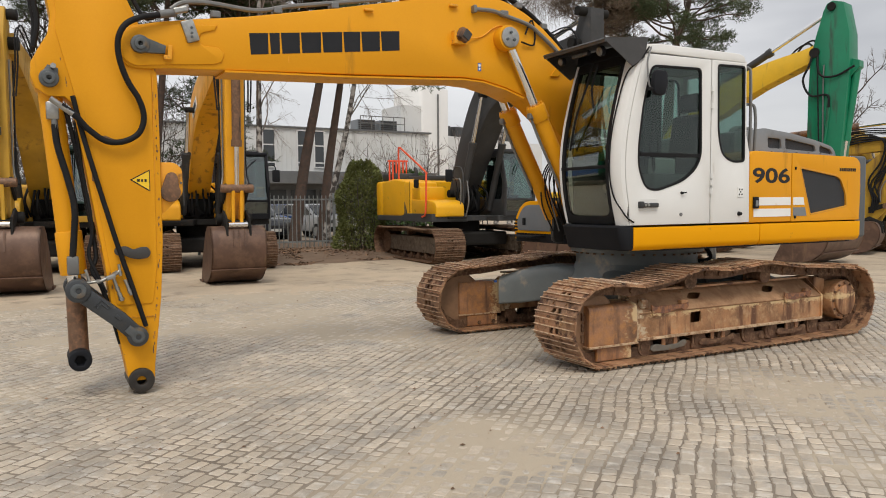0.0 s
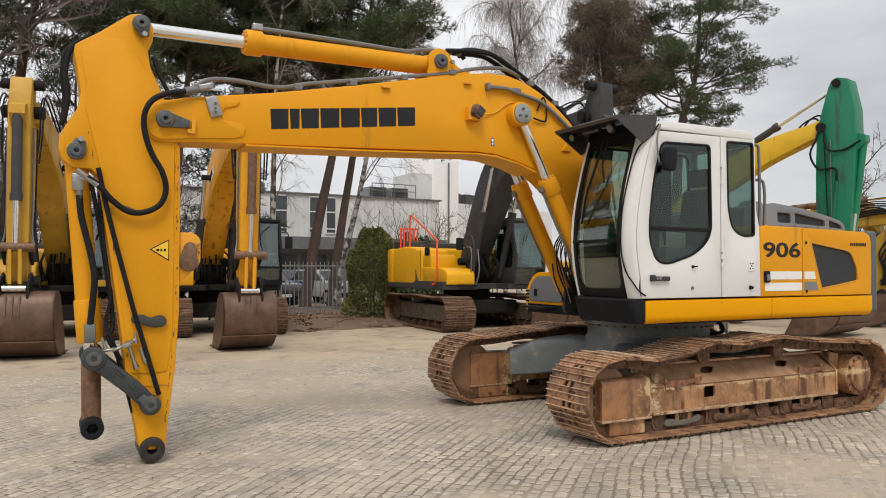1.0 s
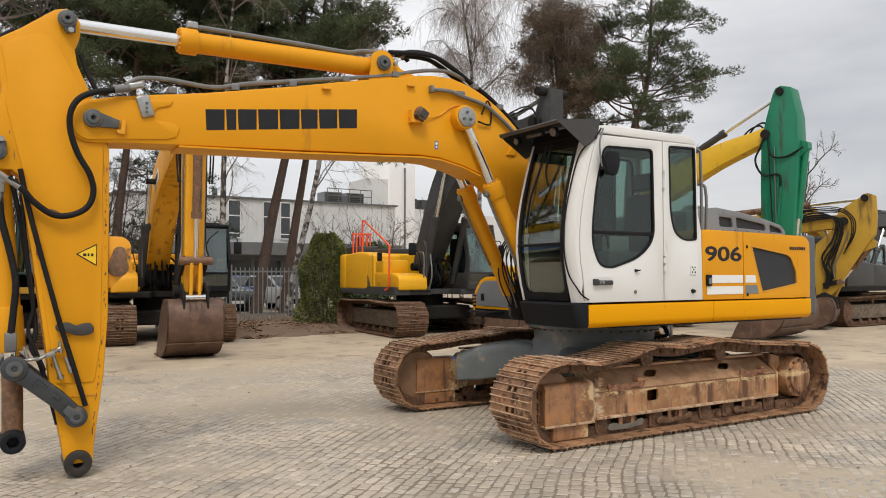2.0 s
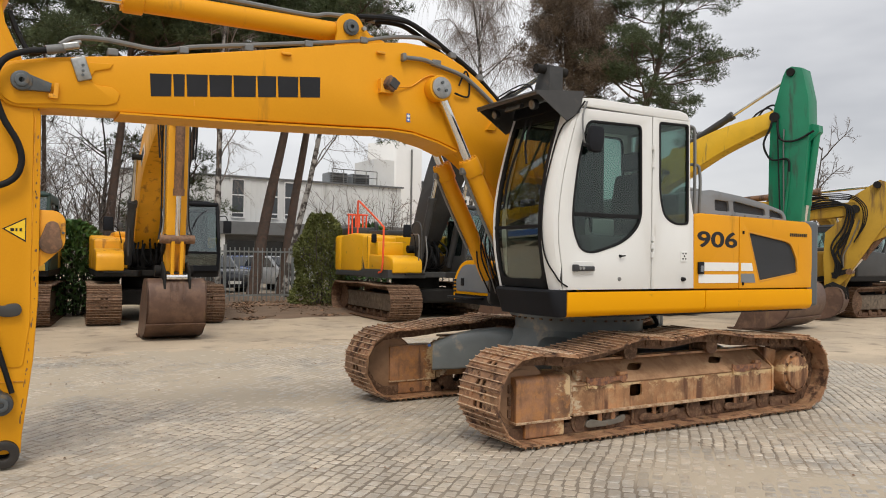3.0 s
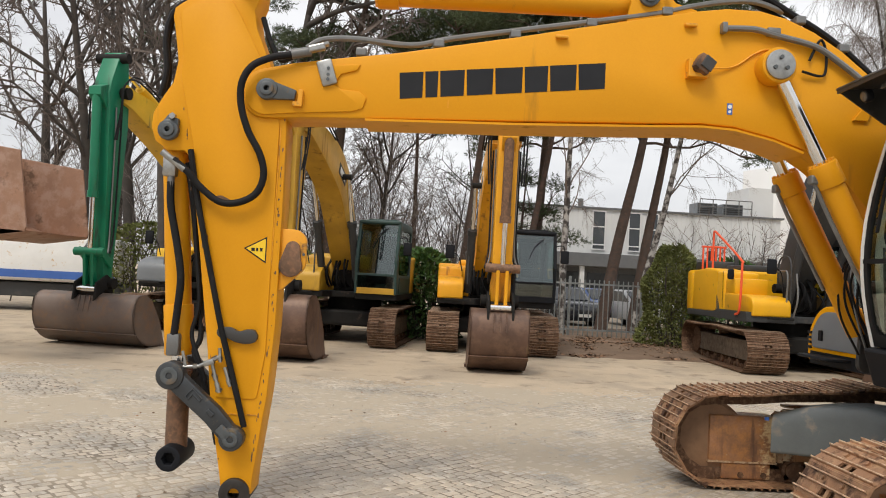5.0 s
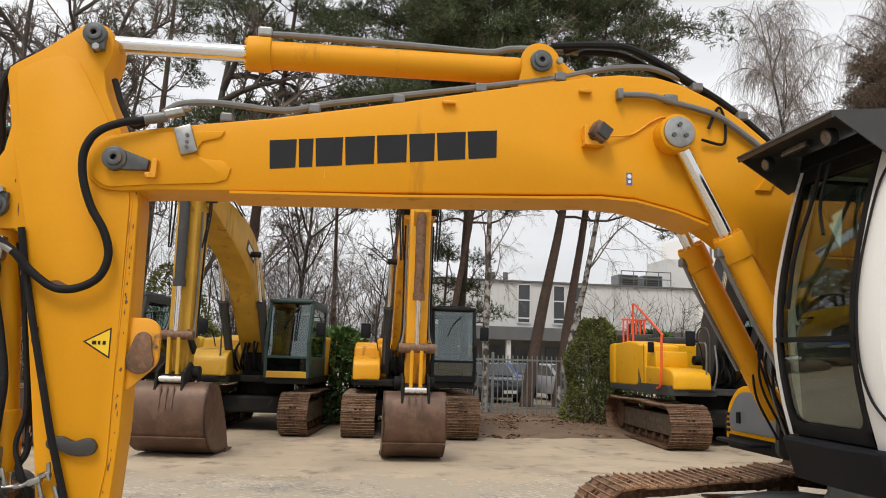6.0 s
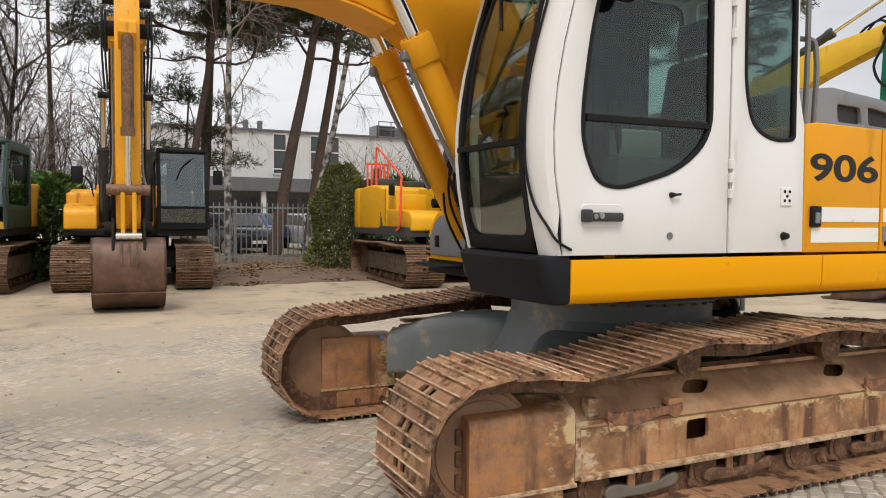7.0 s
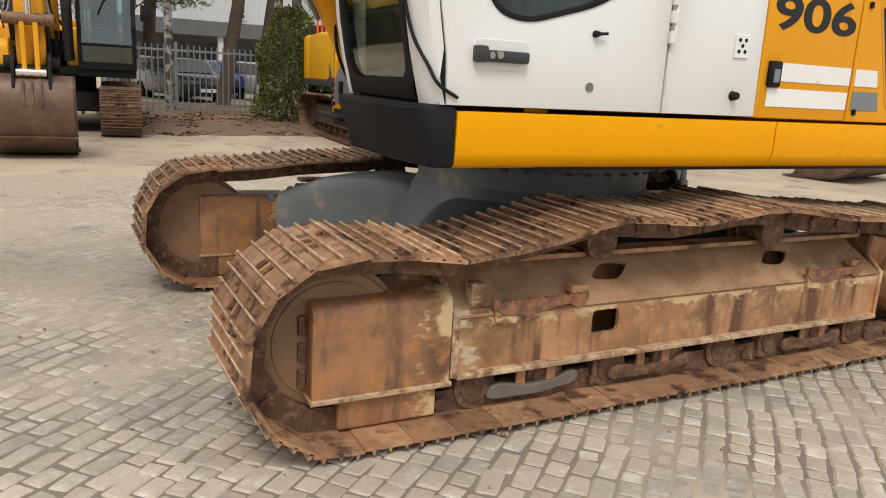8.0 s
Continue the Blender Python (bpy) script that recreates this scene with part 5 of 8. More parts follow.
# chipped paint along the arm's edges
b = bmesh.new()
rng_c = random.Random(77)
for i in range(60):
    z = rng_c.uniform(0.25, 2.6)
    xe = 0.945 if z > 1.2 else 0.865 + (z - 0.25) * 0.085
    if i % 4 == 0:
        xe = 0.575 + max(0, 1.0 - z) * 0.12 if z < 1 else 0.54 - (z - 1) * 0.155
    w_, h_ = rng_c.uniform(0.002, 0.006), rng_c.uniform(0.004, 0.022)
    xe -= abs(rng_c.gauss(0, 0.007)) + 0.013
    pts = [(xe + w_ * math.cos(a) * rng_c.uniform(0.6, 1.2), z + h_ * math.sin(a) * rng_c.uniform(0.6, 1.2)) for a in [2 * math.pi * j / 7 for j in range(7)]]
    prism(pts, AY0 + 0.004, AY0 - 0.0008 - 0.00004 * i, bm=b)
tagged(hp("chipped_paint", b, RUSTBAR, "dark chips along the arm edge", parent=arm), kind="stuff")
# big loop hose and guards on the arm side
HY = AY0 - 0.04
loop = [(1.05, HY - 0.02, 2.935), (0.95, HY - 0.05, 2.905), (0.83, HY - 0.06, 2.875), (0.72, HY - 0.07, 2.81), (0.665, HY - 0.07, 2.70), (0.668, HY - 0.06, 2.56), (0.72, HY - 0.05, 2.40), (0.80, HY - 0.04, 2.26), (0.83, HY - 0.03, 2.13), (0.79, HY - 0.03, 2.01), (0.68, HY - 0.03, 1.945), (0.56, HY - 0.03, 1.945), (0.44, HY - 0.04, 2.03), (0.36, HY - 0.06, 2.12), (0.27, HY - 0.07, 2.19)]
hp("loop_hose", tube(loop, 0.0225, 10), RUBBER, "thick black hydraulic hose in a loop", smooth=True)
hp("hose_ferrule", tube([(1.08, HY - 0.02, 2.945), (0.96, HY - 0.045, 2.912)], 0.031, 10), PIPE, smooth=True)
hp("hose_ferrule", rod((0.345, HY - 0.065, 2.13), (0.20, HY - 0.075, 2.235), 0.022, 10), BRIGHT, smooth=True)
hp("hose_guard", tube([(0.35, AY0 - 0.03, 2.27), (0.405, AY0 - 0.035, 2.0), (0.483, AY0 - 0.04, 1.68), (0.555, AY0 - 0.045, 1.40), (0.62, AY0 - 0.05, 1.15), (0.708, AY0 - 0.045, 0.85), (0.80, AY0 - 0.04, 0.53)], 0.019, 8), RUBBER, "straight black rubber hose guard strip", smooth=True)
hp("arm_hose", tube([(0.30, 6.34, 2.2), (0.36, 6.33, 1.9), (0.42, 6.32, 1.5), (0.47, 6.30, 1.1), (0.44, 6.28, 0.98), (0.50, 6.27, 0.85), (0.57, 6.28, 0.6), (0.62, 6.28, 0.4)], 0.018), RUBBER, smooth=True)
hp("arm_hose", tube([(0.36, 6.30, 2.1), (0.40, 6.29, 1.7), (0.45, 6.28, 1.3), (0.42, 6.27, 1.1), (0.47, 6.26, 0.95), (0.53, 6.26, 0.8)], 0.014), RUBBER, smooth=True)
vb = hp("valve_block", box((0.56, AY0 - 0.05, 0.925), (0.07, 0.045, 0.035), rot=Euler((0, radians(-20), 0)).to_matrix(), bevel=0.008), BRIGHT, "plated hydraulic coupling block", smooth=True)
for a, c, r in (((0.40, 6.20, 0.89), (0.50, 6.20, 0.90), 0.017), ((0.39, 6.20, 0.99), (0.42, 6.20, 0.89), 0.015), ((0.50, 6.20, 0.90), (0.63, 6.20, 0.97), 0.018), ((0.575, 6.20, 0.93), (0.615, 6.20, 0.80), 0.017), ((0.615, 6.20, 0.80), (0.635, 6.20, 0.74), 0.024), ((0.62, 6.20, 1.02), (0.63, 6.20, 0.93), 0.016), ((0.66, 6.20, 0.9), (0.70, 6.20, 0.78), 0.018)):
    hp("coupling", rod(a, c, r * 0.68, 10), BRIGHT, parent=vb, smooth=True)
    hp("coupling_nut", rod(V(*a).lerp(V(*c), 0.62), V(*a).lerp(V(*c), 0.86), r * 0.95, 6), BRIGHT, parent=vb)
# bucket cylinder, links
a, c = V(0.20, CY, 2.37), V(0.325, CY, 0.86)
d = (c - a).normalized()
barrel = hp("cylinder_barrel", rod(a + d * 0.02, a + d * 1.40, 0.082, 24), YELLOW, "ochre bucket cylinder barrel", smooth=True)
hp("cylinder_gland", rod(a + d * 1.10, a + d * 1.43, 0.094, 20, bevel=0.01), YELLOW, parent=barrel, smooth=True)
hp("cylinder_rod", rod(a + d * 1.40, c, 0.05, 20), CHROME, "short chrome rod end", parent=barrel, smooth=True)
hp("port_block", box((0.215, CY - 0.11, 2.16), (0.085, 0.07, 0.13), bevel=0.012), BRIGHT, parent=barrel, smooth=True)
hp("port_block", box((0.31, CY - 0.11, 1.02), (0.08, 0.07, 0.14), bevel=0.012), PIPE, parent=barrel, smooth=True)
hp("cylinder_hose", tube([(0.225, CY - 0.12, 2.06), (0.24, CY - 0.13, 1.90), (0.30, CY - 0.14, 1.65), (0.335, CY - 0.14, 1.45), (0.325, CY - 0.13, 1.25), (0.31, CY - 0.12, 1.08)], 0.024, 10), RUBBER, "black hose along the bucket cylinder", smooth=True)
hp("ferrule", rod((0.225, CY - 0.12, 2.10), (0.23, CY - 0.125, 1.98), 0.022, 10), PIPE, parent=barrel, smooth=True)
for yy in (AY0 - 0.10, AY1 + 0.02):
    lp = ribbon([(0.335, 0.838), (0.43, 0.755), (0.61, 0.60), (0.735, 0.465)], [0.13, 0.125, 0.125, 0.12])
    b = prism(lp, yy, yy + 0.08, 0.015)
    for (px, pz), r in (((0.335, 0.838), 0.088), ((0.735, 0.462), 0.076)):
        prism(arc(px, pz, r, 0, 360, 24)[:-1], yy - 0.012, yy + 0.092, 0.012, bm=b)
    lk = hp("bucket_link", b, CASTING, "grey cast steel bucket link", smooth=True)
    for (px, pz), r in (((0.335, 0.838), 0.055), ((0.735, 0.462), 0.048)):
        b = prism(arc(px, pz, r, 0, 360, 20)[:-1], yy - 0.020, yy - 0.010, 0.004, holes=[arc(px, pz, 0.021, 0, 360, 10)[:-1]])
        hp("link_pin", b, PIN, parent=lk, smooth=True)
    along, across = V(0.63, 0, -0.60).normalized(), V(0.60, 0, 0.63).normalized()
    ell = [V(0.50, yy - 0.002, 0.70) + along * u + across * v for u, v in ((-0.055, -0.03), (-0.055, 0.035), (0.03, 0.035), (0.03, 0.012), (-0.03, 0.012), (-0.03, -0.03))]
    hp("link_rib", tube([tuple(p) for p in ell + ell[:1]], 0.006, 6, smooth=False), CASTING, "raised casting rib", parent=lk)
    hp("link_boss", box(tuple(V(0.60, yy - 0.003, 0.62)), (0.055, 0.014, 0.028), rot=Euler((0, radians(44), 0)).to_matrix(), bevel=0.006), CASTING, parent=lk)
    hp("pin_tab", prism([tuple(Vector((p.x, p.z))) for p in (V(0.735, 0, 0.462) - along * 0.105 - across * 0.028, V(0.735, 0, 0.462) - along * 0.105 + across * 0.03, V(0.735, 0, 0.462) - along * 0.03 + across * 0.035, V(0.735, 0, 0.462) - along * 0.03 - across * 0.035)], yy - 0.022, yy - 0.004, 0.004), PIN, parent=lk, smooth=True)
b = rod((0.325, CY, 0.84), (0.335, CY, 0.32), 0.070, 24)
rod((0.325, CY - 0.15, 0.835), (0.325, CY + 0.15, 0.835), 0.05, 16, bm=b)
tl = hp("tipping_link", b, RUSTBAR, "rusty brown hanging tipping link", smooth=True)
hp("link_eye", prism(arc(0.335, 0.305, 0.082, 0, 360, 24)[:-1], CY - 0.16, CY + 0.16, 0.012, holes=[arc(0.335, 0.305, 0.040, 0, 360, 6)[:-1]]), BLACK, parent=tl, smooth=True)
# dark filler in place of the eye's shaded hole, not a pin
hp("eye_core", rod((0.335, CY - 0.09, 0.305), (0.335, CY + 0.09, 0.305), 0.045, 16), RUBBER, parent=tl)


# ---- the other machines ----
CATYELLOW = material("mustard_machine_paint", (0.54, 0.305, 0.026), 0.5, var=0.14, scale=2, dirt=(0.28, 0.155, 0.035), amount=0.42, dscale=4, streak=True, bump=0.05)
JCBYELLOW = material("amber_machine_paint", (0.78, 0.36, 0.01), 0.45, var=0.07, scale=2, dirt=(0.36, 0.155, 0.022), amount=0.46, dscale=6, streak=True, bump=0.05)
LEMON = material("lemon_machine_paint", (0.76, 0.455, 0.022), 0.48, var=0.08, scale=2, dirt=(0.30, 0.20, 0.06), amount=0.38, dscale=5, streak=True, bump=0.05)
SUNYELLOW = material("sunny_machine_paint", (0.78, 0.395, 0.004), 0.45, var=0.05, scale=2, dirt=(0.35, 0.22, 0.06), amount=0.25, dscale=6, bump=0.03)
GREEN = material("green_arm_paint", (0.004, 0.175, 0.085), 0.42, var=0.12, scale=2, dirt=(0.03, 0.07, 0.045), amount=0.4, dscale=5, streak=True, bump=0.05)
CHARCOAL = material("charcoal_machine_paint", (0.052, 0.053, 0.054), 0.5, var=0.15, scale=2, dirt=(0.09, 0.082, 0.075), amount=0.4, dscale=5, bump=0.06, spec=0.3)
DARKSTEEL = material("dark_undercarriage_steel", (0.018, 0.017, 0.016), 0.7, var=0.25, scale=3, dirt=(0.08, 0.058, 0.044), amount=0.28, dscale=4, bump=0.15, spec=0.15)
BUCKETBROWN = material("brown_bucket_steel", (0.118, 0.068, 0.048), 0.5, metal=0.25, var=0.3, scale=1.6, col2=(0.165, 0.098, 0.066), level=0.56, dirt=(0.25, 0.16, 0.09), amount=0.30, dscale=3.2, streak=True, bump=0.12)
BUCKETGREY = material("grey_brown_bucket_steel", (0.175, 0.135, 0.115), 0.5, metal=0.3, var=0.2, scale=1.6, col2=(0.23, 0.145, 0.095), level=0.58, dirt=(0.27, 0.16, 0.08), amount=0.36, dscale=3.0, streak=True, bump=0.12)
ORANGERAIL = material("signal_red_rail", (0.85, 0.10, 0.03), 0.45, var=0.05)
SHOEFAR = material("dusty_track_shoe", (0.27, 0.185, 0.125), 0.6, metal=0.2, var=0.2, scale=5, col2=(0.20, 0.12, 0.07), level=0.55, dirt=(0.08, 0.055, 0.04), amount=0.4, dscale=12, bump=0.15, rnd=0.08)
TEALGLASS = glass_material("teal_cab_glass", (0.72, 0.88, 0.85), clear=0.72, shine=0.10)
CABGREEN = material("dark_green_cab_frame", (0.02, 0.05, 0.045), 0.5, var=0.15, dirt=(0.08, 0.09, 0.08), amount=0.3)
DUSTYFRAME = material("dusty_dark_frame", (0.135, 0.105, 0.078), 0.75, var=0.25, scale=3, col2=(0.21, 0.165, 0.12), level=0.56, dirt=(0.06, 0.048, 0.038), amount=0.45, dscale=8, bump=0.2, spec=0.3)


def bucket(parent, u, z, w, h, mat, tilt=0.0, label="rust-brown steel bucket", teeth=5, at_y=0.0):
    """A digging bucket with its back to the front: curved shell, cheeks, cutting edge, ears. u, z: its top hinge; h: height."""
    prof = [(0.72, -1.0), (0.40, -1.02), (0.05, -0.98), (-0.24, -0.84), (-0.42, -0.60), (-0.46, -0.32), (-0.38, -0.08), (-0.22, 0.0), (-0.02, 0.0)]
    co, si = math.cos(radians(tilt)), math.sin(radians(tilt))

    def place(p):
        x, q = p[0] * h, p[1] * h
        return (-u + x * co - q * si, z + x * si + q * co)

    outer = [(v.x, v.y) for v in smooth_line([V(p[0], p[1], 0) for p in prof], 4)]
    shell = [place(p) for p in outer] + [place((p[0] + 0.0, p[1] + 0.035) if p[1] < -0.7 else (p[0] + 0.035, p[1] - 0.01)) for p in outer[::-1]]
    b = prism(shell, at_y - w / 2, at_y + w / 2)
    ob = part("bucket", b, mat, parent, label, smooth=True)
    cheek = [place(p) for p in outer] + [place(p) for p in ((0.18, -0.12), (0.48, -0.5))]
    for s in (-1, 1):
        part("bucket_cheek", prism(cheek, at_y + s * w / 2, at_y + s * (w / 2 - 0.03)), mat, ob)
    edge = [place(p) for p in ((0.86, -1.01), (0.55, -1.03), (0.55, -0.975), (0.86, -0.99))]
    part("cutting_edge", prism(edge, at_y - w / 2 - 0.02, at_y + w / 2 + 0.02), mat, ob)
    strip = [place(p) for p in ((-0.35, -0.735), (-0.31, -0.765), (-0.33, -0.79), (-0.375, -0.75))]
    part("wear_strip", prism(strip, at_y - w / 2, at_y + w / 2), mat, ob)
    for i in range(teeth):
        y = at_y - w / 2 + w * (i + 0.5) / teeth
        tp = [place(p) for p in ((0.80, -1.0), (1.02, -1.03), (0.80, -0.95))]
        part("tooth", prism(tp, y - 0.04, y + 0.04), mat, ob)
    for s in (-0.14, 0.14):
        ear = [place(p) for p in ((-0.34, -0.10), (-0.10, 0.16), (0.08, 0.10), (0.02, -0.05))]
        part("bucket_ear", prism(ear, at_y + s - 0.02, at_y + s + 0.02), DARKSTEEL, ob)
    for s in (-0.10, 0.0, 0.10):
        rib = [place(p) for p in ((-0.40, -0.06), (-0.47, -0.35), (-0.485, -0.35), (-0.42, -0.04))]
        part("rib", prism(rib, at_y + s - 0.012, at_y + s + 0.012), mat, ob)
    return ob


def cylinder(parent, a, c, r, split, mat, label="hydraulic cylinder", rod_first=False):
    """A hydraulic ram from a to c; split: how far along the barrel ends."""
    a, c = Vector(a), Vector(c)
    p = a.lerp(c, split)
    if rod_first:
        a, c = c, a
        p = a.lerp(c, 1 - split)
    ob = part("cylinder_barrel", rod(a, p, r, 16), mat, parent, label, smooth=True)
    part("cylinder_gland", rod(p - (c - a).normalized() * 0.12, p, r * 1.2, 16), mat, ob, smooth=True)
    part("cylinder_rod", rod(p, c, r * 0.55, 12), CHROME, ob, "chrome rod", smooth=True)
    return ob


def digger(at, rz, label, paint, arm_paint, cab_mat, spec):
    """A crawler excavator: faces -x before it is turned, cab on its -y side."""
    g = lambda key, dflt: spec.get(key, dflt)
    e = thing("crawler_excavator", (at[0], at[1], 0), rz, label, "excavator", "parked excavators")
    ln, gauge, sw, th = g("length", 4.2), g("gauge", 2.1), g("shoe", 0.6), g("track_height", 0.86)
    r = th / 2
    skirt, body = g("skirt", DARKSTEEL), g("body", paint)
    shoe = shoe_mesh("track_shoe", sw, 0.19, LINK, SHOEFAR, 0.026)
    for s in (-1, 1):
        y = s * gauge / 2
        track(e, y, sw, loop_points(-ln / 2, ln / 2, r, [(-ln / 4, th - 0.02), (0, th + 0.01), (ln / 4, th - 0.015)]), shoe, 0.19, LINK, label="dusty steel crawler track")
        b = prism(rounded([(-ln / 2 + 0.62, 0.22), (ln / 2 - 0.55, 0.22), (ln / 2 - 0.62, th - 0.24), (-ln / 2 + 0.62, th - 0.24)], 0.05), y - 0.15, y + 0.15, 0.02)
        tf = part("track_frame", b, DUSTYFRAME, e, "dusty track frame", smooth=True)
        part("idler_wheel", rod((-ln / 2 + r, y - 0.07, r), (-ln / 2 + r, y + 0.07, r), r - 0.09, 24), LINK, tf, smooth=True)
        part("drive_sprocket", rod((ln / 2 - r, y - 0.16, r), (ln / 2 - r, y + 0.16, r), r - 0.14, 24), LINK, tf, smooth=True)
        for i in range(7):
            x = -ln / 2 + 0.8 + (ln - 1.5) * i / 6
            part("bottom_roller", rod((x, y - 0.13, 0.13), (x, y + 0.13, 0.13), 0.08, 14), LINK, tf, smooth=True)
        part("carrier_roller", rod((0.3, y - 0.1, th - 0.16), (0.3, y + 0.1, th - 0.16), 0.07, 14), LINK, tf, smooth=True)
    b = box((0, 0, 0.55), (2.2, gauge - 0.5, 0.34), bevel=0.05)
    box((0, 0, 0.50), (1.0, gauge - 0.2, 0.26), bevel=0.04, bm=b)
    part("centre_frame", b, DARKSTEEL, e, "dark centre frame")
    part("slewing_ring", rod((0, 0, 0.70), (0, 0, 1.02), 0.62, 32), DARKSTEEL, e, smooth=True)
    # upper works
    hw = g("half_width", 1.25)
    b = prism(rounded([(-1.55, -hw), (2.0, -hw), (2.6, -hw * 0.7), (2.72, 0), (2.6, hw * 0.7), (2.0, hw), (-1.45, hw), (-1.45, hw * 0.34), (-1.0, 0.30), (-1.0, -0.30), (-1.55, -0.34)], 0.08), 1.0, 1.14, 0.02, axis="z")
    part("revolving_deck", b, skirt, e)
    top = g("body_top", 1.95)
    part("counterweight", prism(rounded([(1.65, -hw), (2.2, -hw * 0.98), (2.66, -hw * 0.62), (2.76, 0), (2.66, hw * 0.62), (2.2, hw * 0.98), (1.65, hw)], 0.2, 5), 1.08, top + 0.02, 0.09, axis="z", seg=3), g("weight", body), e, "rounded rear counterweight", smooth=True)
    part("engine_cover", prism(rounded([(0.25, 1.12), (1.66, 1.12), (1.66, top), (0.9, top + 0.06), (0.25, top)], 0.06), -hw, hw, 0.05, seg=3), body, e, smooth=True)
    hood = part("hood", box((0.95, 0.1, top + 0.07), (1.2, 1.3, 0.16), bevel=0.05), g("hood_mat", CHARCOAL), e, smooth=True)
    part("exhaust_pipe", tube([(1.25, 0.55, top + 0.1), (1.25, 0.55, top + 0.32), (1.32, 0.55, top + 0.36)], 0.05), CHARCOAL, e, smooth=True)
    # right-hand tank and front box
    tf_ = g("tank_front", -0.75)
    part("tank", prism(rounded([(tf_, 1.12), (0.28, 1.12), (0.28, top - 0.02), (tf_ + 0.05, top - 0.05)], 0.06), g("tank_in", 0.36), hw, 0.05, seg=3), body, e, smooth=True)
    bt = g("box_top", top - 0.25)
    fb = prism(rounded([(-1.50, 1.12), (tf_ + 0.01, 1.12), (tf_ + 0.01, bt), (-1.22, bt - 0.03), (-1.50, min(1.52, bt - 0.12))], [0.04, 0, 0.05, 0.15, 0.12]), max(0.46, g("tank_in", 0.46)), hw, 0.05, seg=3)
    part("front_box", fb, g("box_mat", body), e, "front tool box with rounded edges", smooth=True)
    part("front_step", box((-1.56, 0.86, 1.10), (0.10, 0.5, 0.05), bevel=0.01), DARKSTEEL, e)
    part("grab_rail", tube([(-1.45, 0.62, 1.45), (-1.42, 0.62, 2.2), (-1.2, 0.62, 2.35), (-0.95, 0.62, 2.25), (-0.9, 0.62, 1.8)], 0.018), g("rail", CHARCOAL), e, smooth=True)
    mr = part("wing_mirror", box((-1.45, 1.02, 2.12), (0.05, 0.20, 0.30), bevel=0.04), BLACK, e, "black wing mirror", smooth=True)
    part("mirror_arm", tube([(-1.40, 0.75, 1.72), (-1.43, 0.82, 2.0), (-1.45, 0.96, 2.12)], 0.012), BLACK, mr, smooth=True)
    # cab
    c0, c1, cz, cy0, cy1 = -1.62, 0.18, g("cab_top", 2.72), -hw, -hw + g("cab_width", 0.92)
    zb = 1.13
    outline = rounded([(c0 + 0.03, zb), (c1, zb), (c1, cz), (c0 + 0.22, cz), (c0 - 0.02, 1.85)], [0.05, 0.03, 0.08, 0.10, 0.2], 5)
    win = rounded([(c0 + 0.16, 1.55), (c1 - 0.10, 1.55), (c1 - 0.10, cz - 0.14), (c0 + 0.32, cz - 0.14), (c0 + 0.10, 1.95)], 0.08, 4)
    cab = None
    for y, yy in ((cy0, cy0 + 0.05), (cy1 - 0.05, cy1)):
        w_ = part("cab_side", prism(outline, y, yy, 0.01, holes=[win]), cab_mat, e, "cab side frame", smooth=True)
        p = part("pane", prism(win, (y + yy) / 2 - 0.003, (y + yy) / 2 + 0.003), TEALGLASS, w_)
        p.visible_shadow = False
    part("cab_lower_door", box(((c0 + c1) / 2, cy0 - 0.004, 1.32), (1.3, 0.02, 0.34), bevel=0.004), g("door_mat", cab_mat), e)
    part("cab_roof", box(((c0 + c1) / 2 + 0.07, (cy0 + cy1) / 2, cz), (c1 - c0 - 0.18, cy1 - cy0, 0.08), bevel=0.03, seg=3), g("roof_mat", cab_mat), e, smooth=True)
    part("roof_hatch", box(((c0 + c1) / 2 + 0.05, (cy0 + cy1) / 2, cz + 0.06), (0.9, cy1 - cy0 - 0.25, 0.06), bevel=0.025), g("roof_mat", cab_mat), e, smooth=True)
    part("cab_back", prism([(cy0 + 0.04, 1.13), (cy1 - 0.04, 1.13), (cy1 - 0.04, cz - 0.03), (cy0 + 0.04, cz - 0.03)], c1 - 0.055, c1 - 0.005, axis="x", holes=[rounded([(cy0 + 0.12, 1.65), (cy1 - 0.12, 1.65), (cy1 - 0.12, cz - 0.15), (cy0 + 0.12, cz - 0.15)], 0.05)]), cab_mat, e)
    ym = (cy0 + cy1) / 2
    wid = cy1 - cy0
    fr = [(c0 + 0.03, zb), (c0 - 0.02, 1.85), (c0 + 0.20, cz - 0.04)]
    for y in (cy0 + 0.03, cy1 - 0.03):
        b = bmesh.new()
        for (xa, za), (xc, zc) in zip(fr, fr[1:]):
            rod((xa, y, za), (xc, y, zc), 0.035, 8, bm=b)
        part("front_post", b, cab_mat, e, smooth=True)
    for nm, (xa, za), (xc, zc) in (("windscreen_pane", (c0 - 0.005, 1.56), (c0 + 0.19, cz - 0.06)), ("windscreen_pane", (c0 + 0.03, 1.24), (c0 + 0.0, 1.52))):
        q = bmesh.new()
        vs = [q.verts.new(v) for v in ((xa, cy0 + 0.05, za), (xa, cy1 - 0.05, za), (xc, cy1 - 0.05, zc), (xc, cy0 + 0.05, zc))]
        fc = q.faces.new(vs)
        ex = bmesh.ops.extrude_face_region(q, geom=[fc])
        bmesh.ops.translate(q, vec=(0.006, 0, 0), verts=[v for v in ex["geom"] if isinstance(v, bmesh.types.BMVert)])
        p = part(nm, q, TEALGLASS, e)
        p.visible_shadow = False
    part("screen_bar", box((c0 + 0.0, ym, 1.54), (0.05, wid - 0.04, 0.05), bevel=0.008), cab_mat, e)
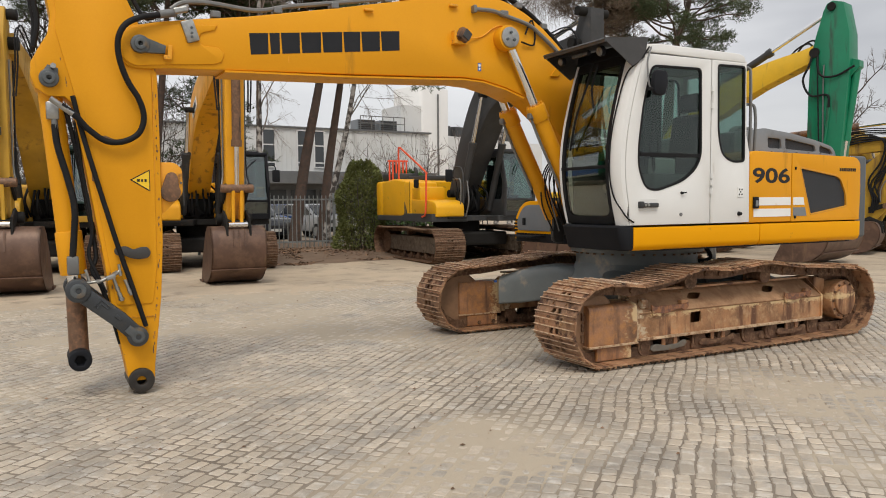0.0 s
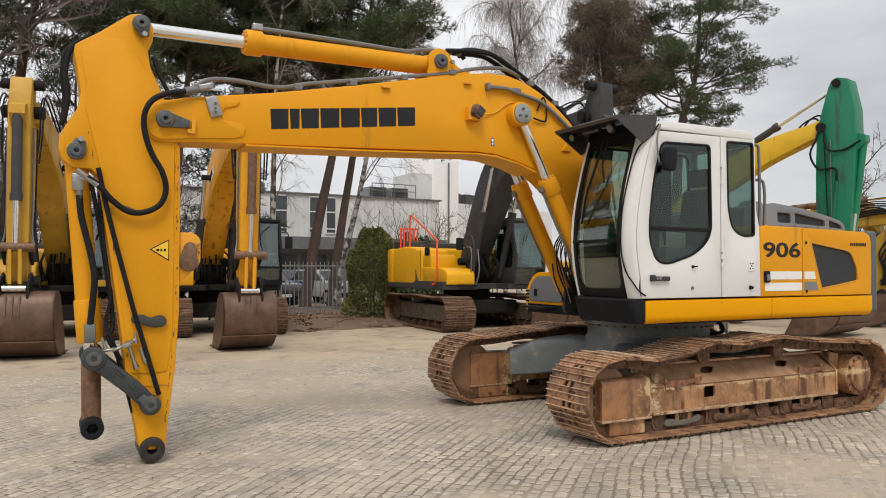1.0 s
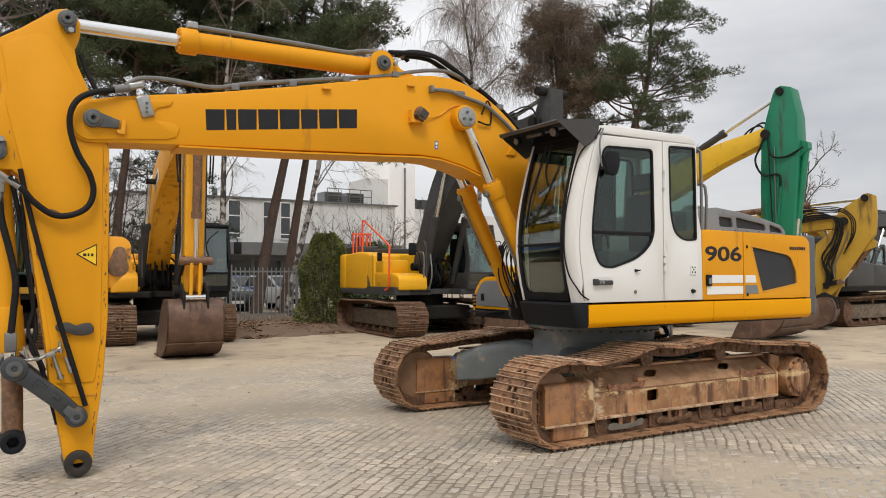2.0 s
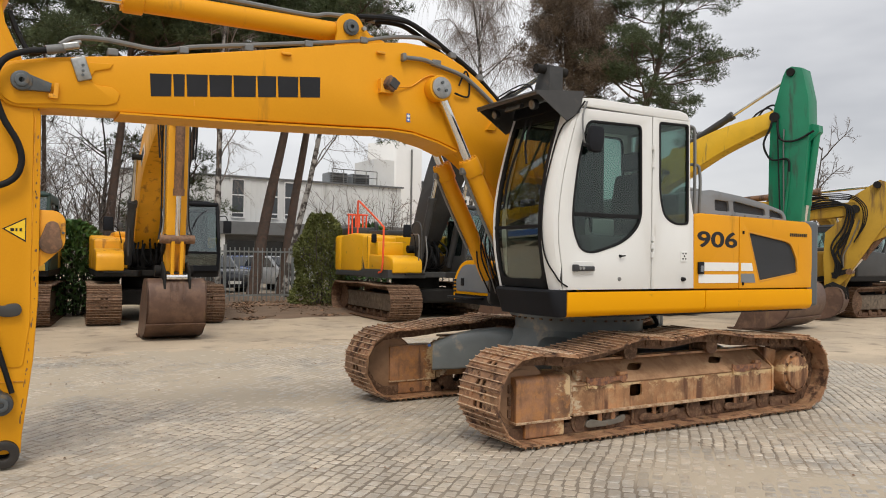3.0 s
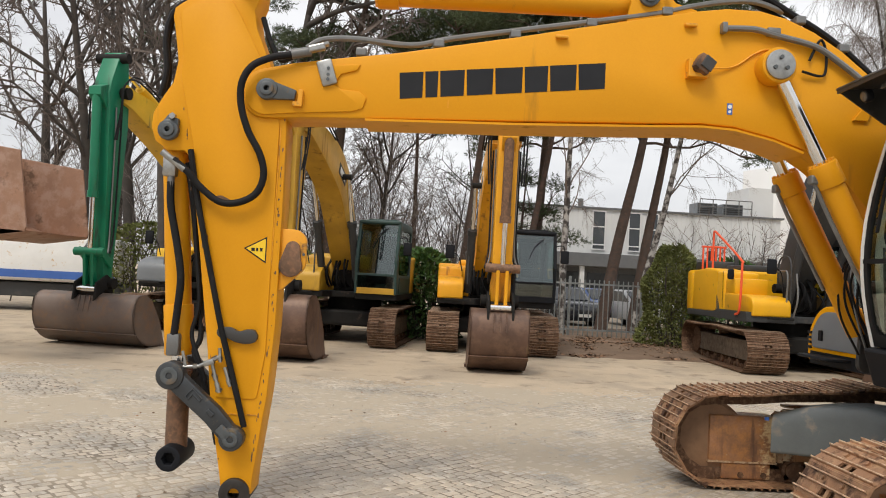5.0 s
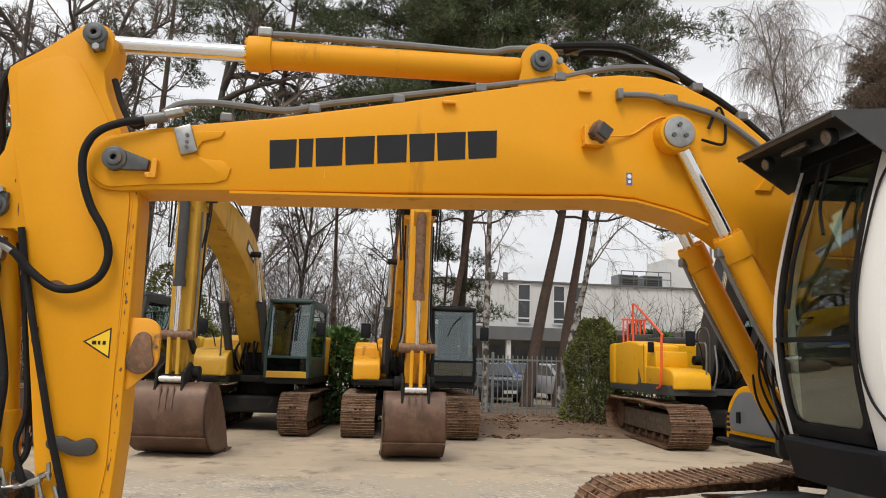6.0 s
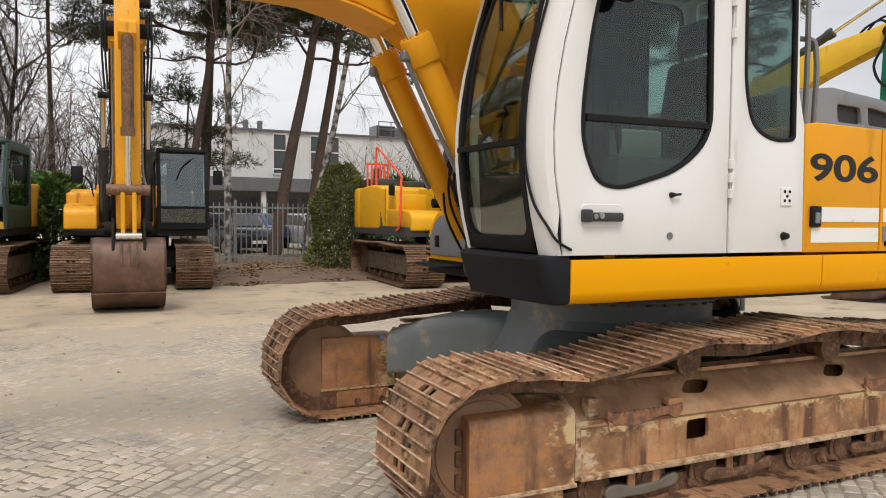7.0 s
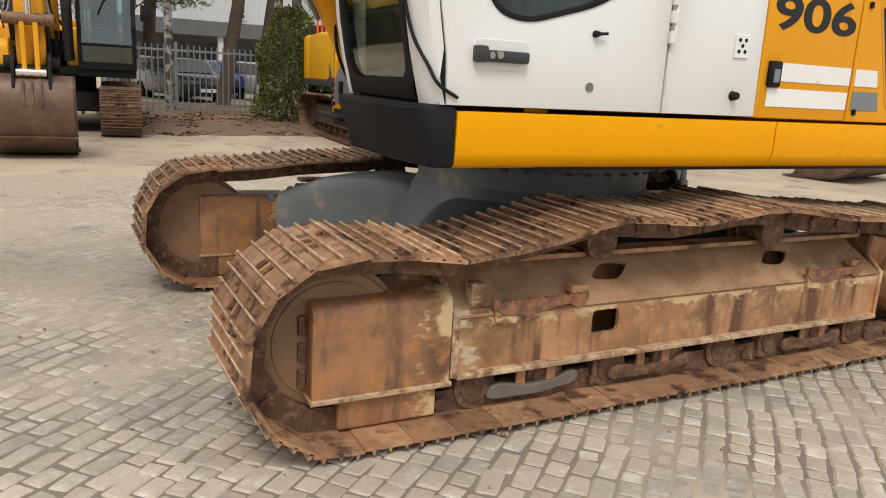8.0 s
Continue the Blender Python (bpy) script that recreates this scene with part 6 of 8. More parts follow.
    part("front_panel", box((c0 + 0.03, ym, 1.19), (0.05, wid - 0.02, 0.13), bevel=0.01), g("nose", cab_mat), e)
    part("seat", box((c0 + 0.95, ym, 1.62), (0.45, 0.45, 0.5), bevel=0.06), SEATCLOTH, e, smooth=True)
    part("seat_back", box((c0 + 1.2, ym, 2.05), (0.14, 0.46, 0.8), bevel=0.05), g("seat_mat", SEATCLOTH), e, smooth=True)
    part("console", box((c0 + 0.35, ym + 0.05, 1.5), (0.12, 0.5, 0.3), bevel=0.05), BLACK, e, smooth=True)
    part("wiper", tube([(c0 + 0.16, ym - 0.2, cz - 0.12), (c0 + 0.08, ym, cz - 0.3), (c0 + 0.04, ym + 0.12, cz - 0.55)], 0.012), BLACK, e, smooth=True)
    m2 = part("wing_mirror", box((c0 + 0.1, cy0 - 0.18, 2.12), (0.05, 0.18, 0.28), bevel=0.04), BLACK, e, "black wing mirror", smooth=True)
    part("mirror_arm", tube([(c0 + 0.15, cy0, 2.35), (c0 + 0.12, cy0 - 0.14, 2.36), (c0 + 0.1, cy0 - 0.18, 2.25)], 0.012), BLACK, m2, smooth=True)
    # boom, arm, rams, bucket in the plane y = 0
    F, K, T, E, bw = g("foot", (0.35, 1.65)), g("knee", (2.0, 4.1)), g("tip", (4.7, 4.6)), g("arm_end", (5.0, 1.25)), g("boom_half", 0.21)
    pts = [(-F[0], F[1]), (-(F[0] * 0.62 + K[0] * 0.38), F[1] * 0.55 + K[1] * 0.45), (-(F[0] * 0.2 + K[0] * 0.8), F[1] * 0.12 + K[1] * 0.88), (-K[0] - 0.35, K[1] + 0.14), (-(K[0] * 0.5 + T[0] * 0.5), K[1] * 0.45 + T[1] * 0.55 + 0.05), (-T[0], T[1])]
    line = [(v.x, v.y) for v in smooth_line([V(x, z, 0) for x, z in pts], 5)]
    n = len(line)
    wd = [0.36 + g("boom_deep", 0.34) * math.sin(math.pi * min(1, i / (n - 1) * 1.05)) ** 0.8 for i in range(n)]
    bo = part("boom", prism(ribbon(line, wd), -bw, bw, 0.012), g("boom_mat", paint), e, "curved box-section boom", smooth=True)
    part("boom_foot_pin", rod((-F[0], -0.42, F[1]), (-F[0], 0.42, F[1]), 0.10, 16), DARKSTEEL, bo, smooth=True)
    if g("logo", None):
        kx, kz = line[int(n * g("logo_at", 0.52))]
        for s in (-1, 1):
            part("brand_patch", box((kx, s * (bw + 0.002), kz), (0.62, 0.006, 0.24), rot=Euler((0, radians(g("logo_tilt", 20)), 0)).to_matrix()), g("logo", None), bo)
            part("brand_mark", box((kx, s * (bw + 0.007), kz), (0.44, 0.006, 0.13), rot=Euler((0, radians(g("logo_tilt", 20)), 0)).to_matrix()), g("logo_ink", DECAL), bo)
    mid = line[int(n * 0.50)]
    for s in (-1, 1):
        cylinder(e, (-0.95, s * (bw + 0.14), 1.28), (mid[0], s * (bw + 0.12), mid[1] - 0.05), 0.085, 0.60, g("ram_mat", paint), "boom ram")
    part("boom_cross_pin", rod((mid[0], -bw - 0.2, mid[1] - 0.05), (mid[0], bw + 0.2, mid[1] - 0.05), 0.06, 14), DARKSTEEL, bo, smooth=True)
    aw = g("arm_half", 0.165)
    ad = g("arm_deep", 1.0)
    d = (Vector((-E[0], E[1])) - Vector((-T[0], T[1]))).normalized()
    side = Vector((d.y, -d.x))
    A = Vector((-T[0], T[1]))
    B = Vector((-E[0], E[1]))
    al = (B - A).length
    sg = 1 if side.x < 0 else -1
    fw = side * sg
    ap = [A - d * g("heel", 0.72) - fw * 0.02, A - d * (g("heel", 0.72) - 0.02) + fw * 0.26 * ad, A + d * 0.0 + fw * 0.40 * ad, A + d * 0.45 + fw * 0.36 * ad, B + fw * 0.14 * ad, B + d * 0.12, B - fw * 0.12, A + d * 0.55 - fw * 0.26 * ad, A - fw * 0.22 * ad]
    if g("arm_shape", None):
        ap = [A + d * i + fw * j for i, j in g("arm_shape", None)]
    am = part("arm", prism([tuple(v) for v in ap], -aw, aw, 0.012), arm_paint, e, g("arm_label", "upright box-section arm"), smooth=True)
    for q, rr in ((A, 0.11), (B, 0.10), (A - d * (g("heel", 0.72) - 0.10) + fw * g("heel_out", 0.10), 0.09)):
        part("pin", rod((q.x, -bw - 0.07, q.y), (q.x, bw + 0.07, q.y), rr, 16), DARKSTEEL, am, smooth=True)
    kk = line[int(n * 0.56)]
    hq = A - d * (g("heel", 0.72) - 0.10) + fw * g("heel_out", 0.10)
    cylinder(e, (kk[0], 0, kk[1] + 0.42), (hq.x, 0, hq.y), 0.085, g("top_split", 0.62), g("top_ram", g("ram_mat", paint)), "arm ram")
    part("ram_bracket", prism([(kk[0] - 0.12, kk[1] + 0.2), (kk[0] + 0.25, kk[1] + 0.1), (kk[0] + 0.08, kk[1] + 0.5), (kk[0] - 0.08, kk[1] + 0.5)], -0.14, 0.14, 0.01), g("boom_mat", paint), bo)
    bs = A + fw * (0.50 + g("ram_out", 0.0)) + d * (0.10 + g("ram_out", 0.0))
    be = B - d * 0.55 + fw * 0.34
    cylinder(e, (bs.x, 0, bs.y), (be.x, 0, be.y), 0.08, 0.66, g("stick_ram", g("ram_mat", paint)), "bucket ram")
    part("ram_bracket", prism([tuple(bs - fw * 0.20 - d * 0.2), tuple(bs + fw * 0.08 - d * 0.08), tuple(bs + fw * 0.08 + d * 0.06), tuple(bs - fw * 0.18 + d * 0.3)], -0.12, 0.12, 0.01), arm_paint, am)
    for s in (-1, 1):
        lk = [tuple(be + fw * 0.06), tuple(be - d * 0.09), tuple(B - d * 0.40 - fw * 0.05), tuple(B - d * 0.28 + fw * 0.02)]
        part("bucket_link", prism(lk, s * (aw + 0.01), s * (aw + 0.06), 0.01), g("link_mat", DARKSTEEL), e)
    part("link_pin", rod((be.x, -aw - 0.12, be.y), (be.x, aw + 0.12, be.y), 0.075, 16), g("link_mat", RUSTBAR), e, smooth=True)
    hk = B + d * 0.05 + fw * 0.26
    for s in (-1, 1):
        part("tipping_link", prism([tuple(be + fw * 0.07), tuple(be - fw * 0.07), tuple(be.lerp(hk, 0.5) - fw * 0.035), tuple(hk - fw * 0.07), tuple(hk + fw * 0.07), tuple(be.lerp(hk, 0.5) + fw * 0.06)], s * 0.045, s * 0.105, 0.012), g("link_mat", arm_paint), e, smooth=True)
        for i in range(2):
            y = s * (aw + 0.03 + 0.035 * i)
            part("arm_line", tube([tuple(V((A + d * 0.3 + fw * (0.2 - 0.12 * i)).x, y, (A + d * 0.3).y)), tuple(V((A + d * 0.9 + fw * (0.16 - 0.1 * i)).x, y, (A + d * 0.9).y)), tuple(V((A + d * (al - 0.9) + fw * (0.10 - 0.06 * i)).x, y, (A + d * (al - 0.9)).y)), tuple(V((A + d * (al - 0.55) + fw * 0.2).x, y + s * 0.06, (A + d * (al - 0.55)).y))], 0.016, 6, 4), RUBBER if i else PIPE, e, smooth=True)
    part("quick_hitch", box((B.x - 0.10, 0, B.y + d.y * 0.12), (0.45, 0.36, 0.20), bevel=0.03), DARKSTEEL, e, "dark steel quick hitch", smooth=True)
    part("hitch_pin", rod((B.x - 0.34, -0.17, B.y - 0.10), (B.x - 0.34, 0.17, B.y - 0.10), 0.055, 14), CHROME, e, smooth=True)
    for s in (-1, 1):
        part("hitch_ear", prism([(B.x - 0.40, B.y + 0.02), (B.x - 0.10, B.y + 0.16), (B.x + 0.12, B.y + 0.05), (B.x + 0.10, B.y - 0.20), (B.x - 0.12, B.y - 0.12), (B.x - 0.44, B.y - 0.30)], s * 0.185, s * 0.225, 0.008), DARKSTEEL, e, smooth=True)
    if g("bucket_w", 1.0):
        bk = bucket(e, E[0] + g("bucket_du", 0.0), g("bucket_h", 1.05) * 1.03, g("bucket_w", 1.0), g("bucket_h", 1.05), g("bucket_mat", BUCKETBROWN), g("bucket_tilt", 0), label=g("bucket_label", "rust-brown steel digging bucket resting on the ground"), teeth=g("teeth", 5), at_y=g("bucket_y", 0.0))
    # hoses
    for s in (-1, 1):
        for i in range(g("hoses", 2)):
            y = s * (bw + 0.03 + 0.045 * i)
            top_q = A - d * (0.25 + 0.10 * i)
            part("hose", tube([(line[int(n * 0.72)][0], y, line[int(n * 0.72)][1] + 0.3), (A.x + 0.35, y, A.y + 0.30 + 0.05 * i), (A.x - 0.12 - 0.05 * i, y, A.y + 0.12), (A.x - 0.18 - 0.04 * i, y, A.y - 0.35), tuple(V((A + d * 0.9 + fw * 0.25).x, y * 0.9, (A + d * 0.9).y))], 0.015, 6, 5), RUBBER, bo, smooth=True)
    hr = random.Random(int(at[0] * 100))
    for i in range(9):
        y, out, up = -0.32 + 0.08 * i + hr.uniform(-0.03, 0.03), hr.uniform(-0.14, 0.10), hr.uniform(-0.16, 0.16)
        part("foot_hose", tube([(-0.55, y, 1.2), (-0.92 + out, y + hr.uniform(-0.05, 0.05), 1.30 + up * 0.4), (-1.0 + out, y + hr.uniform(-0.08, 0.08), 1.58 + up), (-0.72, y * 0.8, 1.88 + up * 0.5)], hr.uniform(0.018, 0.028), 6, 4), RUBBER, e, smooth=True)
    part("hose_plate", box((-0.62, 0, 1.45), (0.10, 0.70, 0.62), bevel=0.02), DARKSTEEL, e)
    turned = pose(0, 0, 0, 0, 0, g("slew", 0.0))
    for ob in e.children:
        if not ob.name.startswith(("track", "centre")):
            aside = ob.name.startswith(("boom", "arm", "cylinder", "ram", "bucket", "hose", "quick", "hitch", "link", "tipping", "foot_hose"))
            ob.matrix_basis = turned @ pose(0, g("boom_y", 0.0) if aside else 0, 0)
    return e


# excavators in the row at the back
jcb = digger((3.64, 18.85), 86, "amber-yellow crawler excavator with a black cab, bucket on the ground", JCBYELLOW, JCBYELLOW, BLACK,
             dict(length=4.2, gauge=2.06, shoe=0.66, foot=(0.45, 1.65), heel=0.5, knee=(2.1, 3.5), tip=(4.78, 4.05), arm_end=(4.80, 1.20), slew=2.2, boom_y=0.20, boom_half=0.25, boom_deep=0.46, tank_in=0.70, rail=CHARCOAL, bucket_w=0.98, bucket_h=1.04, cab_top=2.62, body_top=1.86, ram_mat=CHARCOAL, stick_ram=RUSTBAR, logo=PALE, hood_mat=JCBYELLOW, teeth=0))
cat = digger((0.47, 19.17), 82, "mustard-yellow crawler excavator with a green-tinted cab and brown bucket", CATYELLOW, CATYELLOW, CABGREEN,
             dict(length=4.2, gauge=2.06, shoe=0.58, foot=(0.5, 1.7), heel=0.55, knee=(2.2, 3.55), tip=(4.75, 4.15), arm_end=(4.95, 1.28), slew=-0.5, boom_y=0.15, boom_half=0.25, boom_deep=0.46, bucket_w=1.22, bucket_h=1.10, cab_top=2.68, ram_mat=CHARCOAL, nose=CATYELLOW, roof_mat=CABGREEN, logo=CHARCOAL, logo_ink=PALE, body_top=1.95))
nh = digger((-2.95, 19.9), 79, "lemon-yellow crawler excavator with a green arm and wide ditching bucket", LEMON, GREEN, CHARCOAL,
            dict(length=4.3, gauge=2.1, shoe=0.6, foot=(0.45, 1.75), boom_half=0.24, boom_deep=0.44, knee=(2.2, 3.9), tip=(4.72, 4.6), arm_end=(4.78, 1.12), bucket_w=1.95, bucket_h=0.92, bucket_mat=BUCKETGREY, bucket_label="wide grey-brown ditching bucket on the ground", teeth=0, box_mat=GREYLIGHT, nose=LEMON, cab_top=2.75, link_mat=GREEN, arm_label="green-painted arm", stick_ram=GREEN,
                 arm_shape=[(-0.70, -0.10), (-0.76, 0.02), (-0.72, 0.14), (-0.2, 0.34), (0.1, 0.40), (0.5, 0.34), (3.3, 0.14), (3.58, 0.06), (3.6, -0.06), (3.4, -0.12), (0.6, -0.26), (0.0, -0.22)]))
volvo = digger((9.92, 17.45), 87, "sunny-yellow crawler excavator with charcoal boom and red guard rail", SUNYELLOW, CHARCOAL, CHARCOAL,
               dict(length=4.2, gauge=2.35, shoe=0.80, half_width=1.40, boom_half=0.30, boom_deep=0.50, tank_front=-0.15, box_top=1.56, tank_in=0.62, foot=(0.35, 1.7), slew=3.2, knee=(2.0, 4.05), tip=(5.3, 4.62), arm_end=(4.75, 1.45), bucket_w=1.35, bucket_h=1.22, bucket_mat=BUCKETBROWN, boom_mat=CHARCOAL, ram_mat=CHARCOAL, cab_top=2.75, body_top=2.05, hood_mat=CHARCOAL, weight=SUNYELLOW, skirt=CHARCOAL))
for i in range(6):
    part("guard_rail", rod((1.35 - 0.0, 1.36 - 0.10 * i, 2.05), (1.35, 1.36 - 0.10 * i, 2.62), 0.022, 8), ORANGERAIL, volvo, "signal-red guard rail bar", smooth=True)
part("guard_rail", tube([(1.35, 1.40, 2.62), (1.35, 0.82, 2.62)], 0.025, smooth=False), ORANGERAIL, volvo)
part("guard_rail", tube([(0.75, 1.33, 2.05), (0.75, 1.33, 2.85), (0.68, 1.33, 2.93), (0.45, 1.33, 2.85), (-1.0, 1.36, 2.25), (-1.18, 1.40, 2.1), (-1.22, 1.44, 1.25), (-1.0, 1.44, 1.12)], 0.024), ORANGERAIL, volvo, "long signal-red hand rail", smooth=True)
part("side_skirt", prism(rounded([(-1.52, 1.0), (2.2, 1.0), (2.2, 1.20), (-1.52, 1.20)], 0.03), 1.38, 1.415, 0.008), CHARCOAL, volvo, "charcoal skirt band")
part("front_skirt", box((-1.49, 0.93, 1.10), (0.05, 0.94, 0.20), bevel=0.01), CHARCOAL, volvo)
part("tank_step", box((-0.42, 1.0, 1.70), (0.55, 0.70, 0.34), bevel=0.05), SUNYELLOW, volvo, smooth=True)
part("exhaust_box", box((1.75, 0.9, 2.18), (0.9, 0.7, 0.22), bevel=0.05), CHARCOAL, volvo, smooth=True)
part("exhaust_stack", box((1.9, 0.95, 2.38), (0.22, 0.16, 0.36), bevel=0.03), CHARCOAL, volvo, smooth=True)
for x, z, w_, h_ in ((-0.14, 1.62, 0.008, 0.8), (0.30, 1.62, 0.008, 0.82), (1.66, 1.6, 0.008, 0.8), (0.95, 1.52, 1.3, 0.007)):
    part("panel_gap", box((x, 1.403, z), (w_, 0.006, h_)), BLACK, volvo)
for i in range(5):
    part("brand_bar", box((2.02 + 0.0 * i, 1.395, 1.75 - 0.085 * i), (0.05, 0.02, 0.055)), DECAL, volvo)
part("front_rail", tube([(-1.48, 0.62, 1.2), (-1.50, 0.62, 1.95), (-1.30, 0.62, 2.05), (-0.9, 0.62, 2.02)], 0.018), PIPE, volvo, "grey hand rail", smooth=True)
part("front_rail", tube([(-1.52, 0.50, 1.1), (-1.62, 0.46, 1.5), (-1.50, 0.44, 2.0)], 0.018), PIPE, volvo, smooth=True)
part("side_badge", prism([(0.0, 1.16), (0.9, 1.16), (0.75, 1.5), (0.15, 1.5)], 1.402, 1.41), CHARCOAL, volvo)
part("side_mirror", box((-0.6, 1.41, 1.95), (0.06, 0.14, 0.22), bevel=0.03), BLACK, volvo, smooth=True)

gdig = digger((14.68, 15.97), 118, "yellow crawler excavator with a green arm, boom raised", LEMON, GREEN, LEMON,
              dict(length=4.2, gauge=2.1, shoe=0.6, slew=-15, foot=(0.4, 1.7), knee=(2.3, 3.75), tip=(5.0, 4.75), arm_end=(5.2, 1.35), bucket_w=1.95, bucket_h=1.05, bucket_mat=BUCKETBROWN, body_top=1.72, heel=1.03, heel_out=0.40, top_split=0.50, ram_out=0.30,
                   arm_shape=[(-0.88, 0.22), (-1.02, 0.30), (-1.06, 0.42), (-0.98, 0.64), (-0.30, 0.74), (0.35, 0.72), (1.28, 0.60), (2.6, 0.42), (3.45, 0.22), (3.52, 0.02), (3.3, -0.14), (1.8, -0.24), (0.9, -0.18), (0.1, -0.10), (-0.36, 0.04)],
                   arm_half=0.24, top_ram=CHARCOAL, teeth=0, cab_top=2.7, arm_label="green-painted arm", stick_ram=GREEN, link_mat=GREEN, hoses=0))
for pts, r in (([(-4.35, 0.1, 4.72), (-4.55, 0.1, 4.92), (-4.8, 0.1, 5.0), (-4.98, 0.2, 4.85)], 0.022), ([(-4.45, 0.0, 4.76), (-4.65, 0.0, 5.0), (-4.9, 0.05, 5.06), (-5.06, 0.22, 4.8)], 0.022), ([(-4.98, 0.2, 4.9), (-4.92, 0.30, 4.5), (-4.78, 0.30, 4.15), (-4.95, 0.29, 3.8), (-5.3, 0.27, 3.78), (-5.34, 0.27, 3.5)], 0.024),
               ([(-5.06, 0.22, 4.8), (-5.1, 0.30, 4.4), (-5.2, 0.30, 4.2), (-5.5, 0.28, 4.18), (-5.85, 0.26, 4.35)], 0.024), ([(-5.34, 0.26, 3.5), (-5.28, 0.26, 2.9), (-5.2, 0.26, 2.2)], 0.03)):
    ho = part("arm_hose", tube(pts, r, 6), RUBBER if r < 0.03 else GREEN, gdig, smooth=True)
    ho.matrix_basis = pose(0, 0, 0, 0, 0, -15)
OLDYELLOW = material("dull_mustard_paint", (0.44, 0.265, 0.03), 0.55, var=0.15, scale=1.5, dirt=(0.16, 0.095, 0.04), amount=0.45, dscale=4, streak=True, bump=0.06, spec=0.3)
ydig = digger((17.42, 16.95), 115, "dull mustard crawler excavator with its broad arm drawn in", OLDYELLOW, OLDYELLOW, CHARCOAL,
              dict(length=4.3, gauge=2.2, shoe=0.6, foot=(0.4, 1.7), knee=(2.6, 2.70), tip=(5.75, 2.9), heel=0.82, heel_out=0.31, arm_end=(5.15, 0.85), boom_half=0.24, boom_deep=0.30,
                   arm_shape=[(-0.29, -0.16), (-0.86, 0.32), (-0.84, 0.53), (-0.31, 0.71), (0.13, 0.8), (0.47, 0.69), (1.8, 0.32), (2.23, 0.13), (2.21, -0.08), (1.45, -0.34), (0.77, -0.5), (0.32, -0.22), (0.02, -0.25)],
                   arm_half=0.2, ram_out=0.30, bucket_w=1.1, bucket_h=0.85, ram_mat=RUSTBAR, cab_top=2.6, body_top=1.8, hoses=3))
for k, (sag, out) in enumerate(((0.0, 0.0), (0.10, 0.05), (0.22, 0.10), (0.05, 0.15))):
    part("arm_hose", tube([(-4.5, 0.26, 3.0 - 0.05 * k), (-5.1, 0.30, 3.15 - 0.06 * k), (-5.55 - out, 0.30, 2.95), (-5.50 - out, 0.30, 2.45 - sag), (-5.22 - out, 0.28, 1.95 - sag), (-5.32 - out, 0.27, 1.45), (-5.25 - out * 0.5, 0.26, 1.1)], 0.024, 6), RUBBER, ydig, smooth=True)
ydig2 = digger((22.6, 13.6), 180, "dull mustard and charcoal crawler excavator seen from behind", CHARCOAL, OLDYELLOW, CHARCOAL,
               dict(length=4.3, gauge=2.2, shoe=0.6, foot=(0.4, 1.7), knee=(1.9, 2.95), tip=(4.6, 2.9), arm_end=(4.9, 1.0), bucket_w=1.1, bucket_h=0.9, ram_mat=CHARCOAL, cab_top=2.6, body_top=1.8, weight=OLDYELLOW))
ydig3 = digger((27.2, 16.0), 0, "dull mustard crawler excavator with a level boom", OLDYELLOW, OLDYELLOW, CHARCOAL,
               dict(length=4.3, gauge=2.2, shoe=0.6, foot=(0.4, 1.7), knee=(2.0, 3.2), tip=(4.7, 3.05), heel=0.5, arm_end=(4.9, 1.0), bucket_w=1.1, bucket_h=0.9, ram_mat=RUSTBAR, cab_top=2.5, body_top=1.8))

# wheeled loader at the edge, holding its bucket up
TYRE = material("dusty_tyre", (0.03, 0.029, 0.028), 0.8, var=0.2, dirt=(0.14, 0.12, 0.10), amount=0.4, bump=0.2)
loader = thing("wheel_loader", (-8.0, 12.9, 0), 0, "yellow wheel loader holding a brown bucket up", "loader")
for x in (-1.9, 0.9):
    for s in (-1, 1):
        t_ = part("wheel", rod((x, s * 0.75, 0.72), (x, s * 1.25, 0.72), 0.72, 32, bevel=0.08), TYRE, loader, "dusty black tyre", smooth=True)
        part("rim", rod((x, s * 1.20, 0.72), (x, s * 1.27, 0.72), 0.36, 24), CATYELLOW, t_, smooth=True)
part("rear_body", box((-2.2, 0, 1.55), (2.2, 1.6, 1.2), bevel=0.15, seg=3), CATYELLOW, loader, smooth=True)
part("front_frame", box((0.8, 0, 1.1), (1.6, 1.0, 0.8), bevel=0.08), CATYELLOW, loader, smooth=True)
part("cab", box((-0.9, 0, 2.5), (1.3, 1.4, 1.6), bevel=0.1, seg=3), CHARCOAL, loader, smooth=True)
for s in (-1, 1):
    part("lift_arm", prism(ribbon([(0.4, 1.75), (1.6, 2.15), (2.7, 1.95), (3.35, 1.88)], [0.3, 0.36, 0.3, 0.24]), s * 0.45, s * 0.57, 0.02), CATYELLOW, loader, "yellow lift arm", smooth=True)
    cylinder(loader, (0.9, s * 0.42, 1.2), (2.3, s * 0.42, 2.0), 0.08, 0.6, CATYELLOW)
RUSTBUCKET = material("rust_orange_bucket_steel", (0.30, 0.165, 0.105), 0.6, metal=0.2, var=0.2, scale=1.6, col2=(0.36, 0.23, 0.17), level=0.55, dirt=(0.14, 0.08, 0.05), amount=0.4, dscale=3.2, bump=0.12)
lb = part("loader_bucket", prism([(3.30, 1.80), (3.75, 1.75), (4.42, 1.86), (4.46, 1.89), (3.80, 1.92), (3.42, 2.05), (3.32, 2.6), (3.25, 3.15), (3.14, 3.18), (3.10, 2.6), (3.16, 2.05)], -1.0, 1.0, 0.01), RUSTBUCKET, loader, "brown loading bucket held up", smooth=True)
